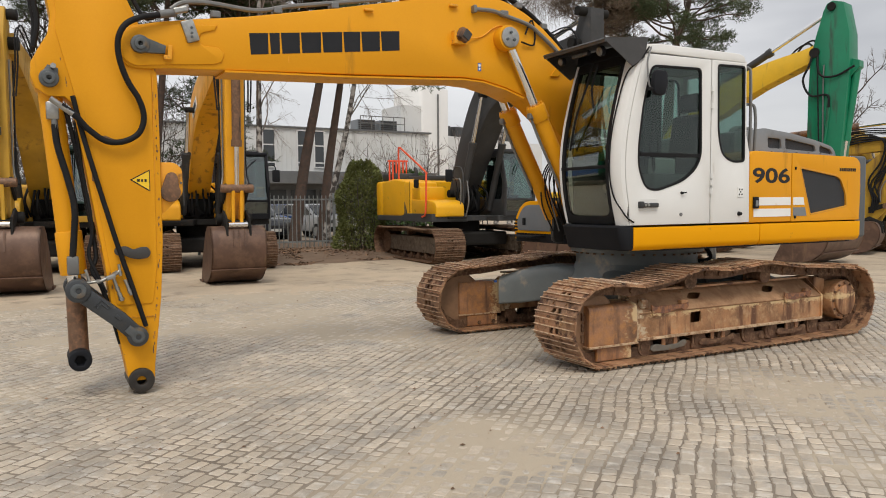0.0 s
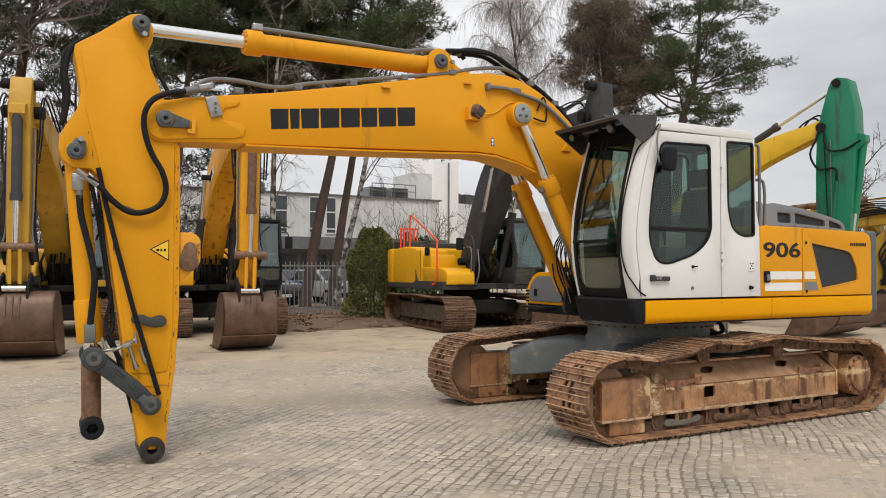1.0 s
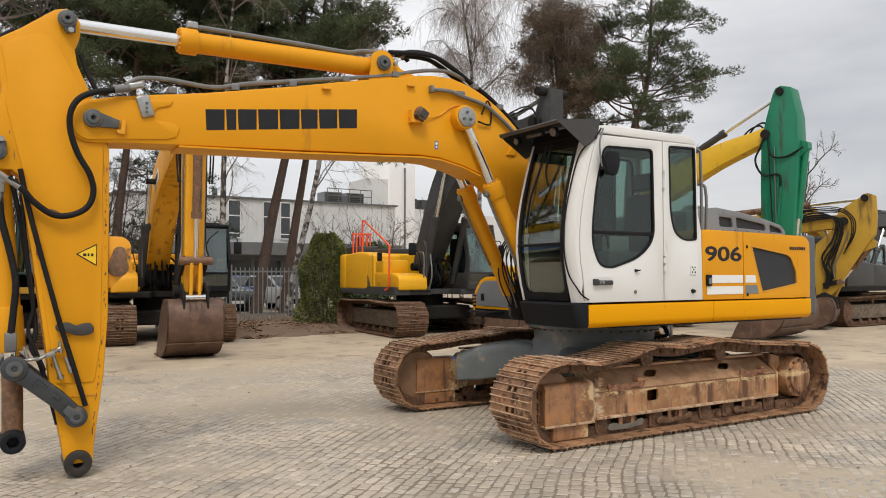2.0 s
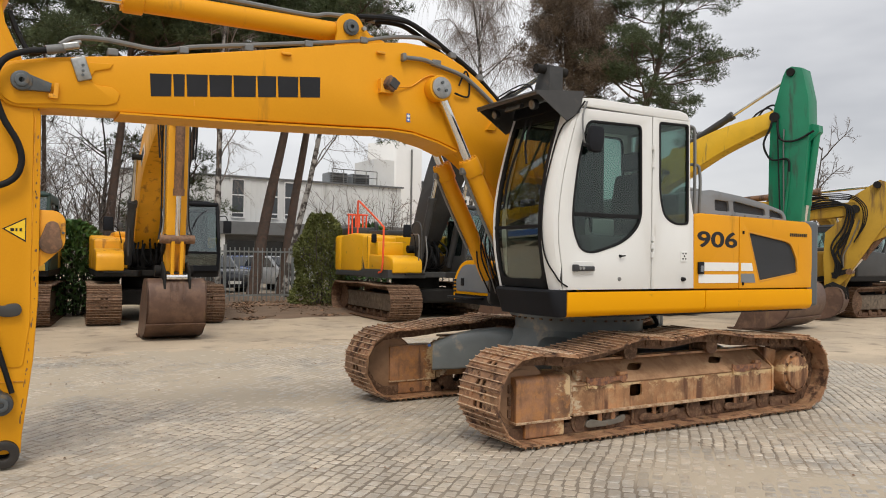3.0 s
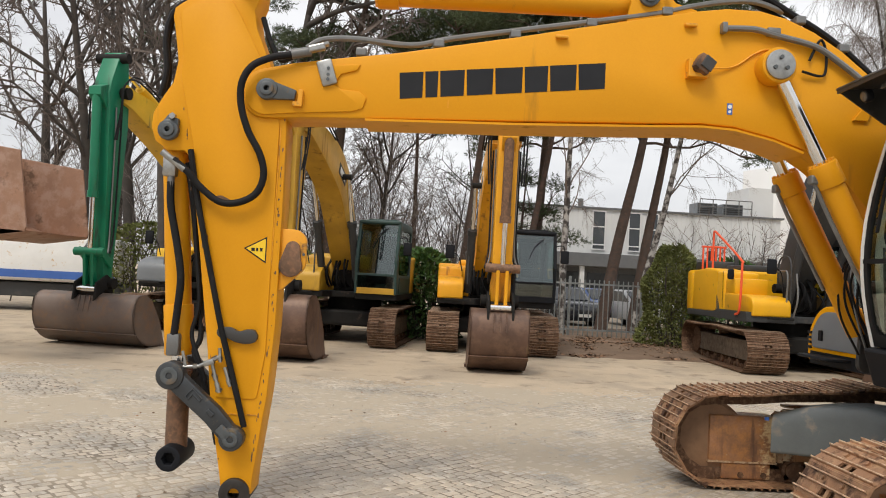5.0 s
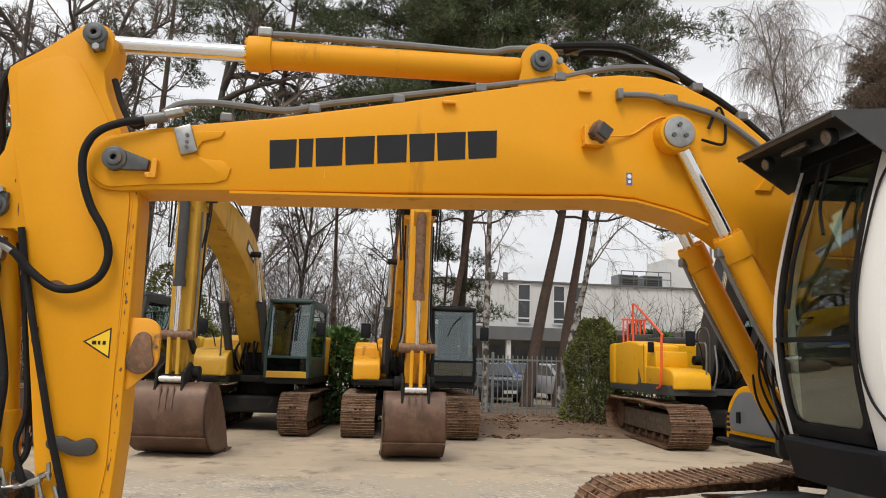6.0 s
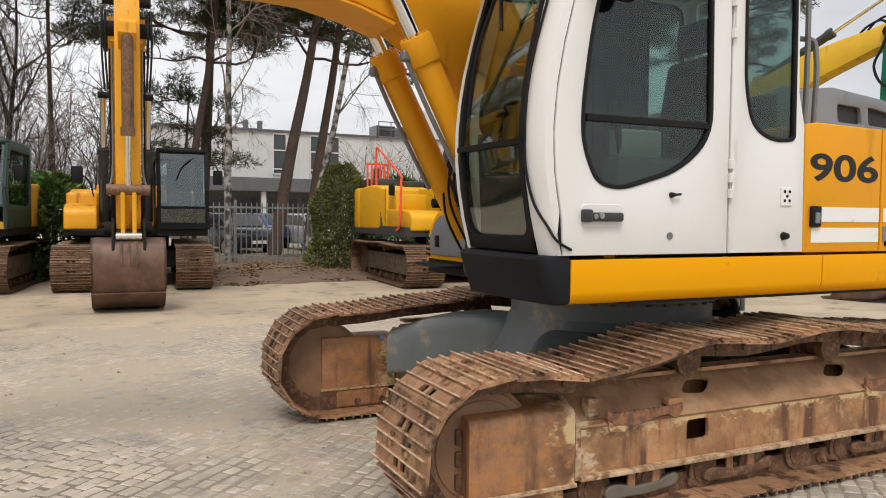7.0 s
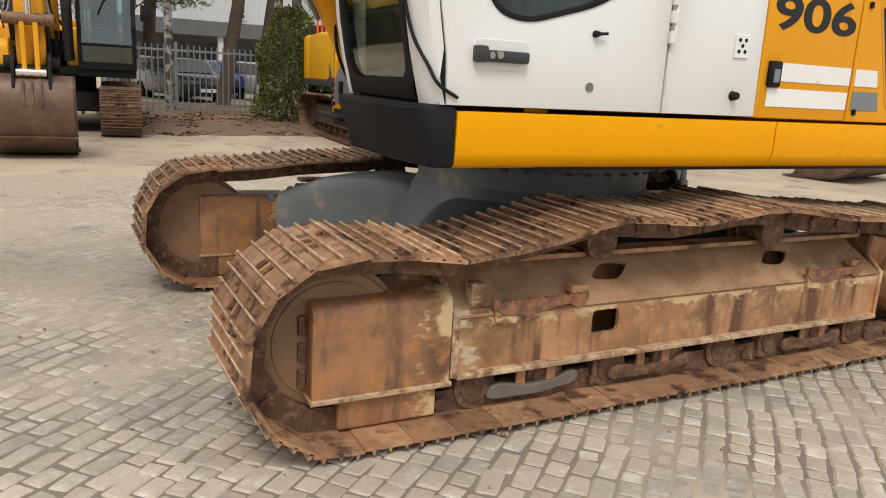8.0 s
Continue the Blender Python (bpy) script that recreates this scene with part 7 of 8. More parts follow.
for s in (-1, 1):
    part("bucket_cheek", prism([(3.30, 1.80), (3.75, 1.75), (4.42, 1.86), (4.46, 1.94), (4.30, 3.00), (3.28, 3.13), (3.14, 3.18), (3.10, 2.6), (3.16, 2.05)], s * 1.0, s * 0.96, 0.008), RUSTBUCKET, lb)


# ---- ground, building, fence, planting ----
SAND = material("dusty_sand", (0.452, 0.364, 0.262), 0.92, var=0.16, scale=0.35, col2=(0.36, 0.295, 0.22), level=0.55, dirt=(0.22, 0.175, 0.13), amount=0.46, dscale=1.6, bump=0.4, bscale=35, grit=0.5)
g_size = 60
bm = bmesh.new()
xs_ = [-900, -300, -120, -60] + [-30 + 0.75 * i for i in range(110)] + [60, 120, 300, 900]
ys_ = [-900, -300, -120, -40] + [-14 + 0.75 * i for i in range(90)] + [60, 90, 150, 300, 900]


def ground_z(x, y):
    if abs(x) > 50 or y > 52 or y < -20:
        return -0.02
    far = min(1.0, max(0.0, (y - 9.2 - 1.4 * noise.noise((x * 0.35, y * 0.35, 0))) / 3.2, x - 10.8, -5.4 - x, -0.4 - y))
    bank = min(1.0, max(0.0, (y - 18.6) / 1.5)) * min(1.0, max(0.0, (x - 4.3) / 1.2)) * min(1.0, max(0.0, (10.5 - x) / 1.0))
    return -0.03 + 0.03 * far + 0.12 * bank + (0.004 * noise.noise((x * 1.1, y * 1.1, 2)) if far >= 1 else 0)


grid = [[bm.verts.new((x, y, ground_z(x, y))) for x in xs_] for y in ys_]
for r0, r1 in zip(grid, grid[1:]):
    for i in range(len(xs_) - 1):
        bm.faces.new((r0[i], r0[i + 1], r1[i + 1], r1[i]))
ground = tagged(part("ground", bm, SAND, smooth=True), "dusty sandy yard ground", "ground", kind="structure")

WALLWHITE = material("white_wall_cladding", (0.66, 0.67, 0.67), 0.6, var=0.06, scale=0.5, dirt=(0.45, 0.45, 0.44), amount=0.35, dscale=0.9, streak=True, bump=0.02)
WALLDARK = material("dark_grey_band", (0.13, 0.135, 0.14), 0.7, var=0.1, dirt=(0.16, 0.16, 0.16), amount=0.3)
WINDOWDARK = material("dark_window_pane", (0.05, 0.056, 0.062), 0.12, var=0.2, scale=0.6, bump=0.0)
SILO = material("white_silo", (0.80, 0.80, 0.79), 0.55, var=0.04, scale=0.3, dirt=(0.5, 0.5, 0.49), amount=0.3, dscale=0.8, streak=True, bump=0.01)
FRAMEWHITE = material("white_window_frame", (0.7, 0.7, 0.7), 0.5, var=0.04)
# the wall runs from (9, 45) at a slant; built along x and then turned
ang = math.degrees(math.atan2(5.2, 14.0))
house = thing("industrial_building", (8.0, 44.63, 0), 2, "white clad two-storey industrial building with dark ground floor", "building", kind="")
WL = 15.5
wins = [(4.1, 4.85), (6.25, 6.95), (7.35, 8.0)]
part("wall", box((WL / 2 - 1, 1.5, 4.65), (WL + 2, 3.0, 2.9)), WALLWHITE, house, "white ribbed cladding wall")
b = bmesh.new()
xx = -1.9
while xx < WL:
    if not any(a - 0.15 < xx < c + 0.15 for a, c in wins):
        box((xx, -0.02, 4.65), (0.05, 0.05, 2.9), bm=b)
    xx += 0.30
tagged(part("cladding_ribs", b, WALLWHITE, house), kind="stuff")
part("roof", box((WL / 2 - 1, 1.5, 6.14), (WL + 2.3, 3.3, 0.10)), WALLDARK, house, "thin dark roof edge")
for a, c in wins:
    w_ = part("window", box(((a + c) / 2, -0.03, 4.85), (c - a, 0.06, 2.25)), WINDOWDARK, house, "tall dark window")
    for xq in (a, c):
        part("window_frame", box((xq, -0.07, 4.85), (0.07, 0.05, 2.3)), FRAMEWHITE, w_)
    for zq in (3.72, 4.0, 5.05, 5.97):
        part("window_frame", box(((a + c) / 2, -0.07, zq), (c - a, 0.05, 0.07)), FRAMEWHITE, w_)
part("canopy", box((WL / 2 - 1, -0.6, 3.05), (WL + 1.6, 1.6, 0.75), bevel=0.03), WALLDARK, house, "dark grey concrete canopy band")
part("ground_floor", box((WL / 2 - 1, 1.8, 1.35), (WL + 2, 3.0, 2.7)), WALLDARK, house)
for i in range(7):
    part("ground_window", box((1.0 + 1.9 * i, 0.27, 1.5), (1.6, 0.06, 1.7)), WINDOWDARK, house, "dark ground floor glazing")
for xq in (3.3, 7.9):
    part("canopy_post", box((xq, -1.1, 1.35), (0.25, 0.25, 2.7)), WALLWHITE, house)
for xq in (2.8, 3.6):
    part("chimney_pipe", rod((xq, 1, 6.1), (xq, 1, 6.75), 0.16, 12), PIPE, house, smooth=True)
for xq in (11.4, 13.0):
    plant_ = part("roof_unit", box((xq, 1.6, 6.62), (1.3, 1.2, 0.7), bevel=0.04), GREYLIGHT, house, "grey roof ventilation unit")
    for i in range(5):
        part("louvre", box((xq, 0.97, 6.36 + 0.13 * i), (1.15, 0.05, 0.07)), CHARCOAL, plant_)
for xq in (10.6, 11.4, 12.2, 13.0, 13.8):
    part("roof_rail", rod((xq, 0.2, 6.15), (xq, 0.2, 7.1), 0.03, 6), PIPE, house)
part("roof_rail", rod((10.6, 0.2, 7.1), (13.8, 0.2, 7.1), 0.03, 6), PIPE, house)
part("roof_rail", rod((10.6, 0.2, 6.65), (13.8, 0.2, 6.65), 0.03, 6), PIPE, house)
part("penthouse", box((15.2, 3.4, 7.0), (1.6, 3.0, 2.4)), WALLWHITE, house)
tower = thing("silo_tower", (26.2, 51.6, 0), ang, "tall white smooth silo tower", "silo")
part("shaft", prism(rounded([(-1.6, -1.5), (1.6, -1.5), (1.6, 1.5), (-1.6, 1.5)], 0.35, 5), 0, 10.1, 0.05, axis="z"), SILO, tower, smooth=True)
part("down_pipe", rod((0.2, -1.56, 1), (0.2, -1.56, 9.6), 0.07, 8), PIPE, tower, smooth=True)
wing = thing("low_hall", (33.5, 55, 0), ang, "low white hall with roof vents", "building")
part("wall", box((0, 0, 3.3), (13, 4, 6.6)), WALLWHITE, wing)
for i in range(6):
    part("roof_vent", box((-5 + 1.6 * i, 0, 7.1), (1.0, 1.2, 1.0), bevel=0.05), CHARCOAL, wing)

# fence
FENCE = material("galvanised_fence", (0.26, 0.28, 0.28), 0.45, metal=0.5, var=0.15, scale=4, dirt=(0.15, 0.13, 0.11), amount=0.3)
fence = thing("metal_fence", (7.2, 22.1, 0), 3, "grey galvanised steel bar fence", "fence")
FX = 3.1
for i in range(46):
    x = -FX + 2 * FX * i / 45
    part("fence_bar", rod((x, 0, 0.12), (x, 0, 1.72), 0.016, 6), FENCE, fence)
for z in (0.32, 1.60):
    part("fence_rail", box((0, 0.02, z), (2 * FX, 0.03, 0.05)), FENCE, fence)
for x in (-FX, -FX / 3, FX / 3, FX):
    part("fence_post", box((x, 0.04, 0.92), (0.07, 0.06, 1.75)), FENCE, fence)


# parked cars behind the fence
def car(at, rz, paint, label):
    e = thing("parked_car", (at[0], at[1], 0), rz, label, "car", "cars behind the fence")
    body = rounded([(-2.1, 0.30), (2.1, 0.30), (2.12, 0.75), (1.95, 0.95), (1.0, 1.0), (0.35, 1.45), (-1.3, 1.48), (-1.95, 1.02), (-2.12, 0.85)], 0.12, 4)
    part("body", prism(body, -0.85, 0.85, 0.08, seg=3), paint, e, smooth=True)
    glass = rounded([(0.95, 1.0), (0.35, 1.40), (-1.25, 1.42), (-1.75, 1.02)], 0.06)
    for s in (-1, 1):
        part("side_window", prism(glass, s * 0.845, s * 0.862), WINDOWDARK, e)
        for x in (-1.3, 1.3):
            t_ = part("wheel", rod((x, s * 0.66, 0.32), (x, s * 0.87, 0.32), 0.32, 20), TYRE, e, smooth=True)
            part("rim", rod((x, s * 0.86, 0.32), (x, s * 0.875, 0.32), 0.20, 14), BRIGHT, t_, smooth=True)
        part("headlight", box((2.06, s * 0.62, 0.72), (0.12, 0.36, 0.16), bevel=0.04), LENS, e, smooth=True)
    part("windscreen", prism([(0.40, 1.40), (1.0, 1.0), (1.03, 1.03), (0.43, 1.43)], -0.7, 0.7), WINDOWDARK, e)
    part("bumper", box((2.1, 0, 0.42), (0.10, 1.6, 0.2), bevel=0.04), BLACK, e, smooth=True)
    part("plate", box((2.16, 0, 0.5), (0.02, 0.5, 0.11)), PALE, e)
    return e


car((7.3, 29.5), -75, material("dark_car_paint", (0.03, 0.033, 0.04), 0.2, coat=0.6, var=0.05), "dark grey car parked behind the fence")
car((9.9, 34.0), -80, material("blue_car_paint", (0.03, 0.10, 0.35), 0.25, coat=0.6, var=0.05), "small blue car parked behind the fence")
car((10.9, 31.5), -78, material("white_car_paint", (0.7, 0.7, 0.7), 0.25, coat=0.5, var=0.03), "white car parked behind the fence")
truck = thing("white_lorry", (-9.6, 24.0, 0), 10, "white lorry with a blue stripe", "lorry")
part("cargo_body", box((0, 0, 1.5), (5.5, 2.2, 1.3), bevel=0.12, seg=3), PALE, truck, smooth=True)
part("stripe", box((0, -1.105, 1.05), (5.3, 0.02, 0.22)), BLUE, truck)
part("chassis", box((0, 0, 0.6), (5.6, 1.8, 0.4), bevel=0.03), CHARCOAL, truck)
for x in (-1.9, 1.9):
    for s in (-1, 1):
        part("wheel", rod((x, s * 0.8, 0.45), (x, s * 1.08, 0.45), 0.45, 20), TYRE, truck, smooth=True)


# ---- planting ----
BARK = material("pine_bark", (0.086, 0.062, 0.050), 0.9, var=0.25, scale=3, col2=(0.125, 0.076, 0.055), level=0.55, bump=0.5, bscale=18)
BARKGREY = material("grey_bark", (0.072, 0.062, 0.055), 0.9, var=0.25, scale=3, bump=0.4, bscale=20)
BIRCHBARK = material("birch_bark", (0.38, 0.36, 0.335), 0.75, var=0.2, scale=3, dirt=(0.06, 0.05, 0.045), amount=0.85, dscale=5, bump=0.3, bscale=20)
TWIG = material("bare_twigs", (0.205, 0.168, 0.145), 0.9, var=0.2, scale=1.5, bump=0)
DARKTWIG = material("dark_bare_twigs", (0.125, 0.100, 0.086), 0.9, var=0.25, scale=1.5, bump=0)
NEEDLE = material("pine_needles", (0.080, 0.102, 0.050), 0.75, var=0.35, scale=0.9, bump=0, island=0.22, spec=0.25)
BROWNNEEDLE = material("brownish_pine_needles", (0.17, 0.128, 0.092), 0.8, var=0.3, scale=0.9, bump=0, island=0.22, spec=0.2)
HEDGE = material("conifer_hedge_leaf", (0.145, 0.160, 0.056), 0.9, var=0.35, scale=2.5, bump=0, island=0.15, spec=0.12)
LAUREL = material("laurel_leaf", (0.075, 0.145, 0.042), 0.45, var=0.3, scale=2.0, bump=0, island=0.25)
LITTER = material("leaf_litter", (0.20, 0.118, 0.070), 0.9, var=0.3, scale=1.4, bump=0.2, island=0.3)
SOIL = material("brown_soil", (0.165, 0.112, 0.075), 0.95, var=0.25, scale=1.2, bump=0.5, bscale=14)


def from_lists(name, verts, faces, mat, parent=None, label="", kind=""):
    me = bpy.data.meshes.new(name)
    me.from_pydata(verts, [], faces)
    me.materials.append(mat)
    ob = new(name, me)
    if parent:
        ob.parent = parent
    return tagged(ob, label, kind=kind)


def limb(vs, fs, line, r0, r1, seg=5):
    """Adds a tapered limb along a line of points."""
    base = len(vs)
    n = len(line)
    for i, p in enumerate(line):
        d = (line[min(i + 1, n - 1)] - line[max(i - 1, 0)]).normalized()
        s = d.cross(Vector((0.23, 0.91, 0.35))).normalized()
        o = s.cross(d)
        r = r0 + (r1 - r0) * i / (n - 1)
        for j in range(seg):
            a = 2 * math.pi * j / seg
            vs.append(tuple(p + r * (math.cos(a) * s + math.sin(a) * o)))
    for i in range(n - 1):
        for j in range(seg):
            fs.append((base + i * seg + j, base + i * seg + (j + 1) % seg, base + (i + 1) * seg + (j + 1) % seg, base + (i + 1) * seg + j))


def wander(rng, p, d, length, n, bend, droop=0.0):
    pts = [p.copy()]
    d = d.normalized()
    for i in range(n):
        d = (d + Vector((rng.uniform(-bend, bend), rng.uniform(-bend, bend), rng.uniform(-bend, bend) - droop))).normalized()
        pts.append(pts[-1] + d * length / n)
    return pts, d


def needles(seed, pads, density, flat=0.42):
    """Pads of pine shoots, each a fan of thin needles; pads are rows of centre and radius."""
    rg = np.random.default_rng(seed)
    where, along = [], []
    for cx, cy, cz, rad in pads:
        k = max(12, int(150 * rad * density))
        d = rg.normal(size=(k, 3))
        d /= np.linalg.norm(d, axis=1)[:, None]
        q = d * (rg.random(k) ** 0.45)[:, None] * rad * np.array([1.0, 1.0, flat])
        where.append(q + np.array([cx, cy, cz]))
        along.append(d * np.array([1.0, 1.0, 0.5]) + np.array([0, 0, 0.45]) + rg.normal(size=(k, 3)) * 0.35)
    p, d = np.repeat(np.concatenate(where), 7, axis=0), np.repeat(np.concatenate(along), 7, axis=0)
    k = len(p)
    d /= np.linalg.norm(d, axis=1)[:, None]
    p = p + d * rg.uniform(0, 0.13, (k, 1))
    d = d + rg.normal(size=(k, 3)) * 0.55
    d /= np.linalg.norm(d, axis=1)[:, None]
    side = np.cross(d, rg.normal(size=(k, 3)))
    side *= (rg.uniform(0.007, 0.011, k) / np.linalg.norm(side, axis=1))[:, None]
    tri = np.stack([p - side, p + side, p + d * rg.uniform(0.10, 0.19, (k, 1))], axis=1)
    return tri.reshape(-1, 3).tolist(), np.arange(3 * k).reshape(-1, 3).tolist()


def pine(seed, base, trunk, r, crown_from, spread, clumps, label="tall pine tree with reddish trunk and open crown", density=1.0, leaf=None, flat=0.42):
    """A pine: leaning trunk through given offsets, crooked limbs that fork into boughs, a flat pad of shoots at each end."""
    rng = random.Random(seed)
    e = thing("pine_tree", (base[0], base[1], 0), 0, label, "tree", "pines behind the yard")
    line = smooth_line([Vector(p) for p in trunk], 5)
    vs, fs, pads = [], [], []
    limb(vs, fs, line, r, r * 0.16, 9)
    n = int(clumps * 0.42)
    for i in range(n):
        f = crown_from + (1 - crown_from) * (i + rng.random()) / n
        g = (f - crown_from) / (1 - crown_from)
        p = line[min(len(line) - 1, int(f * (len(line) - 1)))].copy()
        a = i * 2.4 + rng.uniform(-0.7, 0.7)
        out = spread * (0.55 + 0.75 * math.sin(math.pi * min(1, 0.25 + g * 0.75))) * rng.uniform(0.45, 1.0) * (1 - 0.45 * g ** 3)
        pts, d2 = wander(rng, p, Vector((math.cos(a), math.sin(a), rng.uniform(-0.15, 0.5))), out, 7, 0.34, -0.02)
        limb(vs, fs, pts, r * 0.30 * (1.25 - f), 0.02, 5)
        pads.append((*pts[-1], rng.uniform(0.4, 0.62)))
        for q in range(3 + int(out * 0.8)):
            j = rng.randint(2, 6)
            way = d2 * 0.7 + Vector((rng.gauss(0, 0.7), rng.gauss(0, 0.7), rng.uniform(-0.15, 0.6)))
            sp, d3 = wander(rng, pts[j], way, rng.uniform(0.6, 1.5), 4, 0.32)
            limb(vs, fs, sp, 0.024, 0.008, 4)
            pads.append((*sp[4], rng.uniform(0.34, 0.60)))
            if rng.random() < 0.6:
                tw, _ = wander(rng, sp[2], d3 + Vector((rng.gauss(0, 0.8), rng.gauss(0, 0.8), 0.3)), rng.uniform(0.3, 0.7), 3, 0.3)
                limb(vs, fs, tw, 0.014, 0.006, 3)
                pads.append((*tw[3], rng.uniform(0.26, 0.42)))
    from_lists("trunk", vs, fs, BARK, e, "reddish-brown bark").data.shade_smooth()
    lv, lf = needles(seed, pads, density, flat)
    tagged(from_lists("crown", lv, lf, leaf or NEEDLE, e, "dark green needles in clumps" if leaf is None else "brownish needles in clumps"), kind="stuff")
    return e


def bare_tree(seed, base, height, r, mat, kind_name, label, levels=4, spread=0.55, droop=0.0, split=5, lean=(0, 0)):
    """A leafless tree: limbs that fork down to twigs."""
    rng = random.Random(seed)
    thin = kind_name == "birch_tree"
    e = thing(kind_name, (base[0], base[1], 0), 0, label, "tree", "bare trees behind the yard")
    tv, tf, vs, fs = [], [], [], []
    pts, d = wander(rng, Vector((0, 0, -0.1)), Vector((lean[0], lean[1], 1)), height, 9, 0.07)
    limb(tv, tf, pts, r, r * 0.18, 8)

    def grow(line, rad, ln, level):
        for i in range(split + (2 if level == 0 else 0)):
            f = rng.uniform(0.30 if level == 0 else 0.2, 1.0)
            j = min(len(line) - 2, int(f * (len(line) - 1)))
            p = line[j].lerp(line[j + 1], rng.random())
            dd = (line[j + 1] - line[j]).normalized()
            a = rng.uniform(0, 2 * math.pi)
            side = dd.cross(Vector((math.cos(a), math.sin(a), 0.3))).normalized()
            d2 = dd * rng.uniform(0.5, 1.0) + side * rng.uniform(spread, spread * 1.9) + Vector((0, 0, 0.15 - droop * level))
            l2 = ln * rng.uniform(0.55, 1.0) * (1.15 - 0.5 * f if level == 0 else 1)
            sub, _ = wander(rng, p, d2, l2, 5, 0.16, droop * 0.12 * level)
            limb(vs if level or thin else tv, fs if level or thin else tf, sub if level + 1 < levels else [sub[0], sub[2], sub[4], sub[5]], rad, rad * 0.35, 5 if level == 0 else 3)
            if level + 1 < levels:
                grow(sub, rad * (0.42 if thin else 0.50), l2 * 0.52, level + 1)

    grow(pts, r * (0.22 if thin else 0.38), height * (0.33 if thin else 0.42), 0)
    from_lists("trunk", tv, tf, mat, e).data.shade_smooth()
    tagged(from_lists("twig_growth", vs, fs, TWIG if thin else DARKTWIG, e, "fine bare twigs"), kind="stuff")
    return e


def weeping_birch(seed, base, height, r, crown_from, spread, label, strings=900):
    """A tall bare birch: a few steep limbs, and long thin twigs that hang from them in veils."""
    rng = random.Random(seed)
    e = thing("birch_tree", (base[0], base[1], 0), 0, label, "tree", "bare trees behind the yard")
    tv, tf, vs, fs = [], [], [], []
    stem, _ = wander(rng, Vector((0, 0, -0.1)), Vector((rng.uniform(-0.04, 0.04), 0, 1)), height, 12, 0.06)
    limb(tv, tf, stem, r, r * 0.10, 8)
    lines = [stem[7:]]
    for i in range(11):
        f = crown_from + (0.94 - crown_from) * (i + rng.random()) / 11
        j = min(11, int(f * 12))
        a = i * 2.4 + rng.uniform(-0.5, 0.5)
        out = spread * rng.uniform(0.8, 1.25) * (1.25 - 0.75 * f)
        pts, d = wander(rng, stem[j].lerp(stem[j + 1], rng.random()), Vector((math.cos(a), math.sin(a), rng.uniform(0.9, 1.7))), out * 1.9, 7, 0.17, 0.05)
        limb(tv, tf, pts, r * 0.42 * (1.2 - f), 0.014, 5)
        lines.append(pts)
        for q in range(5):
            k = rng.randint(2, 6)
            way = d + Vector((rng.gauss(0, 0.7), rng.gauss(0, 0.7), rng.uniform(-0.3, 0.5)))
            sub, _ = wander(rng, pts[k], way, rng.uniform(0.7, 1.7), 5, 0.22, 0.08)
            limb(vs, fs, sub, 0.018, 0.007, 4)
            lines.append(sub)
    for i in range(strings):
        ln = rng.choice(lines)
        k = rng.randint(1, len(ln) - 2)
        p = ln[k].lerp(ln[k + 1], rng.random())
        sub, _ = wander(rng, p, Vector((rng.gauss(0, 0.8), rng.gauss(0, 0.8), rng.uniform(-0.2, 0.7))), rng.uniform(0.8, 2.3), 5, 0.12, 0.55)
        limb(vs, fs, sub, 0.0062, 0.004, 3)
        side, _ = wander(rng, sub[2], Vector((rng.gauss(0, 0.5), rng.gauss(0, 0.5), -0.6)), rng.uniform(0.4, 1.2), 3, 0.12, 0.4)
        limb(vs, fs, side, 0.005, 0.0035, 3)
    from_lists("trunk", tv, tf, BIRCHBARK, e).data.shade_smooth()
    tagged(from_lists("twig_growth", vs, fs, TWIG, e, "fine hanging twigs"), kind="stuff")
    return e


def leaf_bush(seed, base, size, mat, count, leaf, name, label, cat="bush"):
    """A dense bush: leaves set over a lumpy body, with stems inside."""
    rng = random.Random(seed)
    e = thing(name, (base[0], base[1], 0), 0, label, cat)
    lv, lf, vs, fs = [], [], [], []
    for i in range(14):
        p, _ = wander(rng, Vector((rng.uniform(-0.4, 0.4) * size[0], rng.uniform(-0.3, 0.3) * size[1], 0)), Vector((rng.uniform(-0.4, 0.4), rng.uniform(-0.4, 0.4), 1)), size[2] * 0.85, 5, 0.15)
        limb(vs, fs, p, 0.03, 0.008, 4)
    for i in range(count):
        a, hgt = rng.uniform(0, 2 * math.pi), rng.random() ** 0.85
        prof = math.sin(math.pi * min(1, 0.17 + 0.83 * (1 - hgt) ** 0.62) * 0.5) if cat == "hedge" else (1 - hgt ** 2.6) ** 0.5
        lump = 0.80 + 0.30 * noise.noise((math.cos(a) * 2.2 + seed, math.sin(a) * 2.2, hgt * size[2] * 1.6))
        rad = prof * lump * rng.uniform(0.55, 1.0) ** 0.35
        c = Vector((math.cos(a) * rad * size[0], math.sin(a) * rad * size[1], 0.05 + hgt * size[2] * (0.92 + 0.12 * lump)))
        d = (Vector((math.cos(a), math.sin(a), 0.5)) + Vector((rng.gauss(0, 0.6), rng.gauss(0, 0.6), rng.gauss(0, 0.6)))).normalized()
        s = d.cross(Vector((rng.gauss(0, 1), rng.gauss(0, 1), rng.gauss(0, 1)))).normalized()
        ln = leaf * rng.uniform(0.6, 1.3)
        k = len(lv)
        lv += [tuple(c), tuple(c + d * ln * 0.5 + s * ln * 0.24), tuple(c + d * ln), tuple(c + d * ln * 0.5 - s * ln * 0.24)]
        lf.append((k, k + 1, k + 2, k + 3))
    from_lists("stem_growth", vs, fs, BARKGREY, e)
    tagged(from_lists("foliage", lv, lf, mat, e), kind="stuff")
    return e


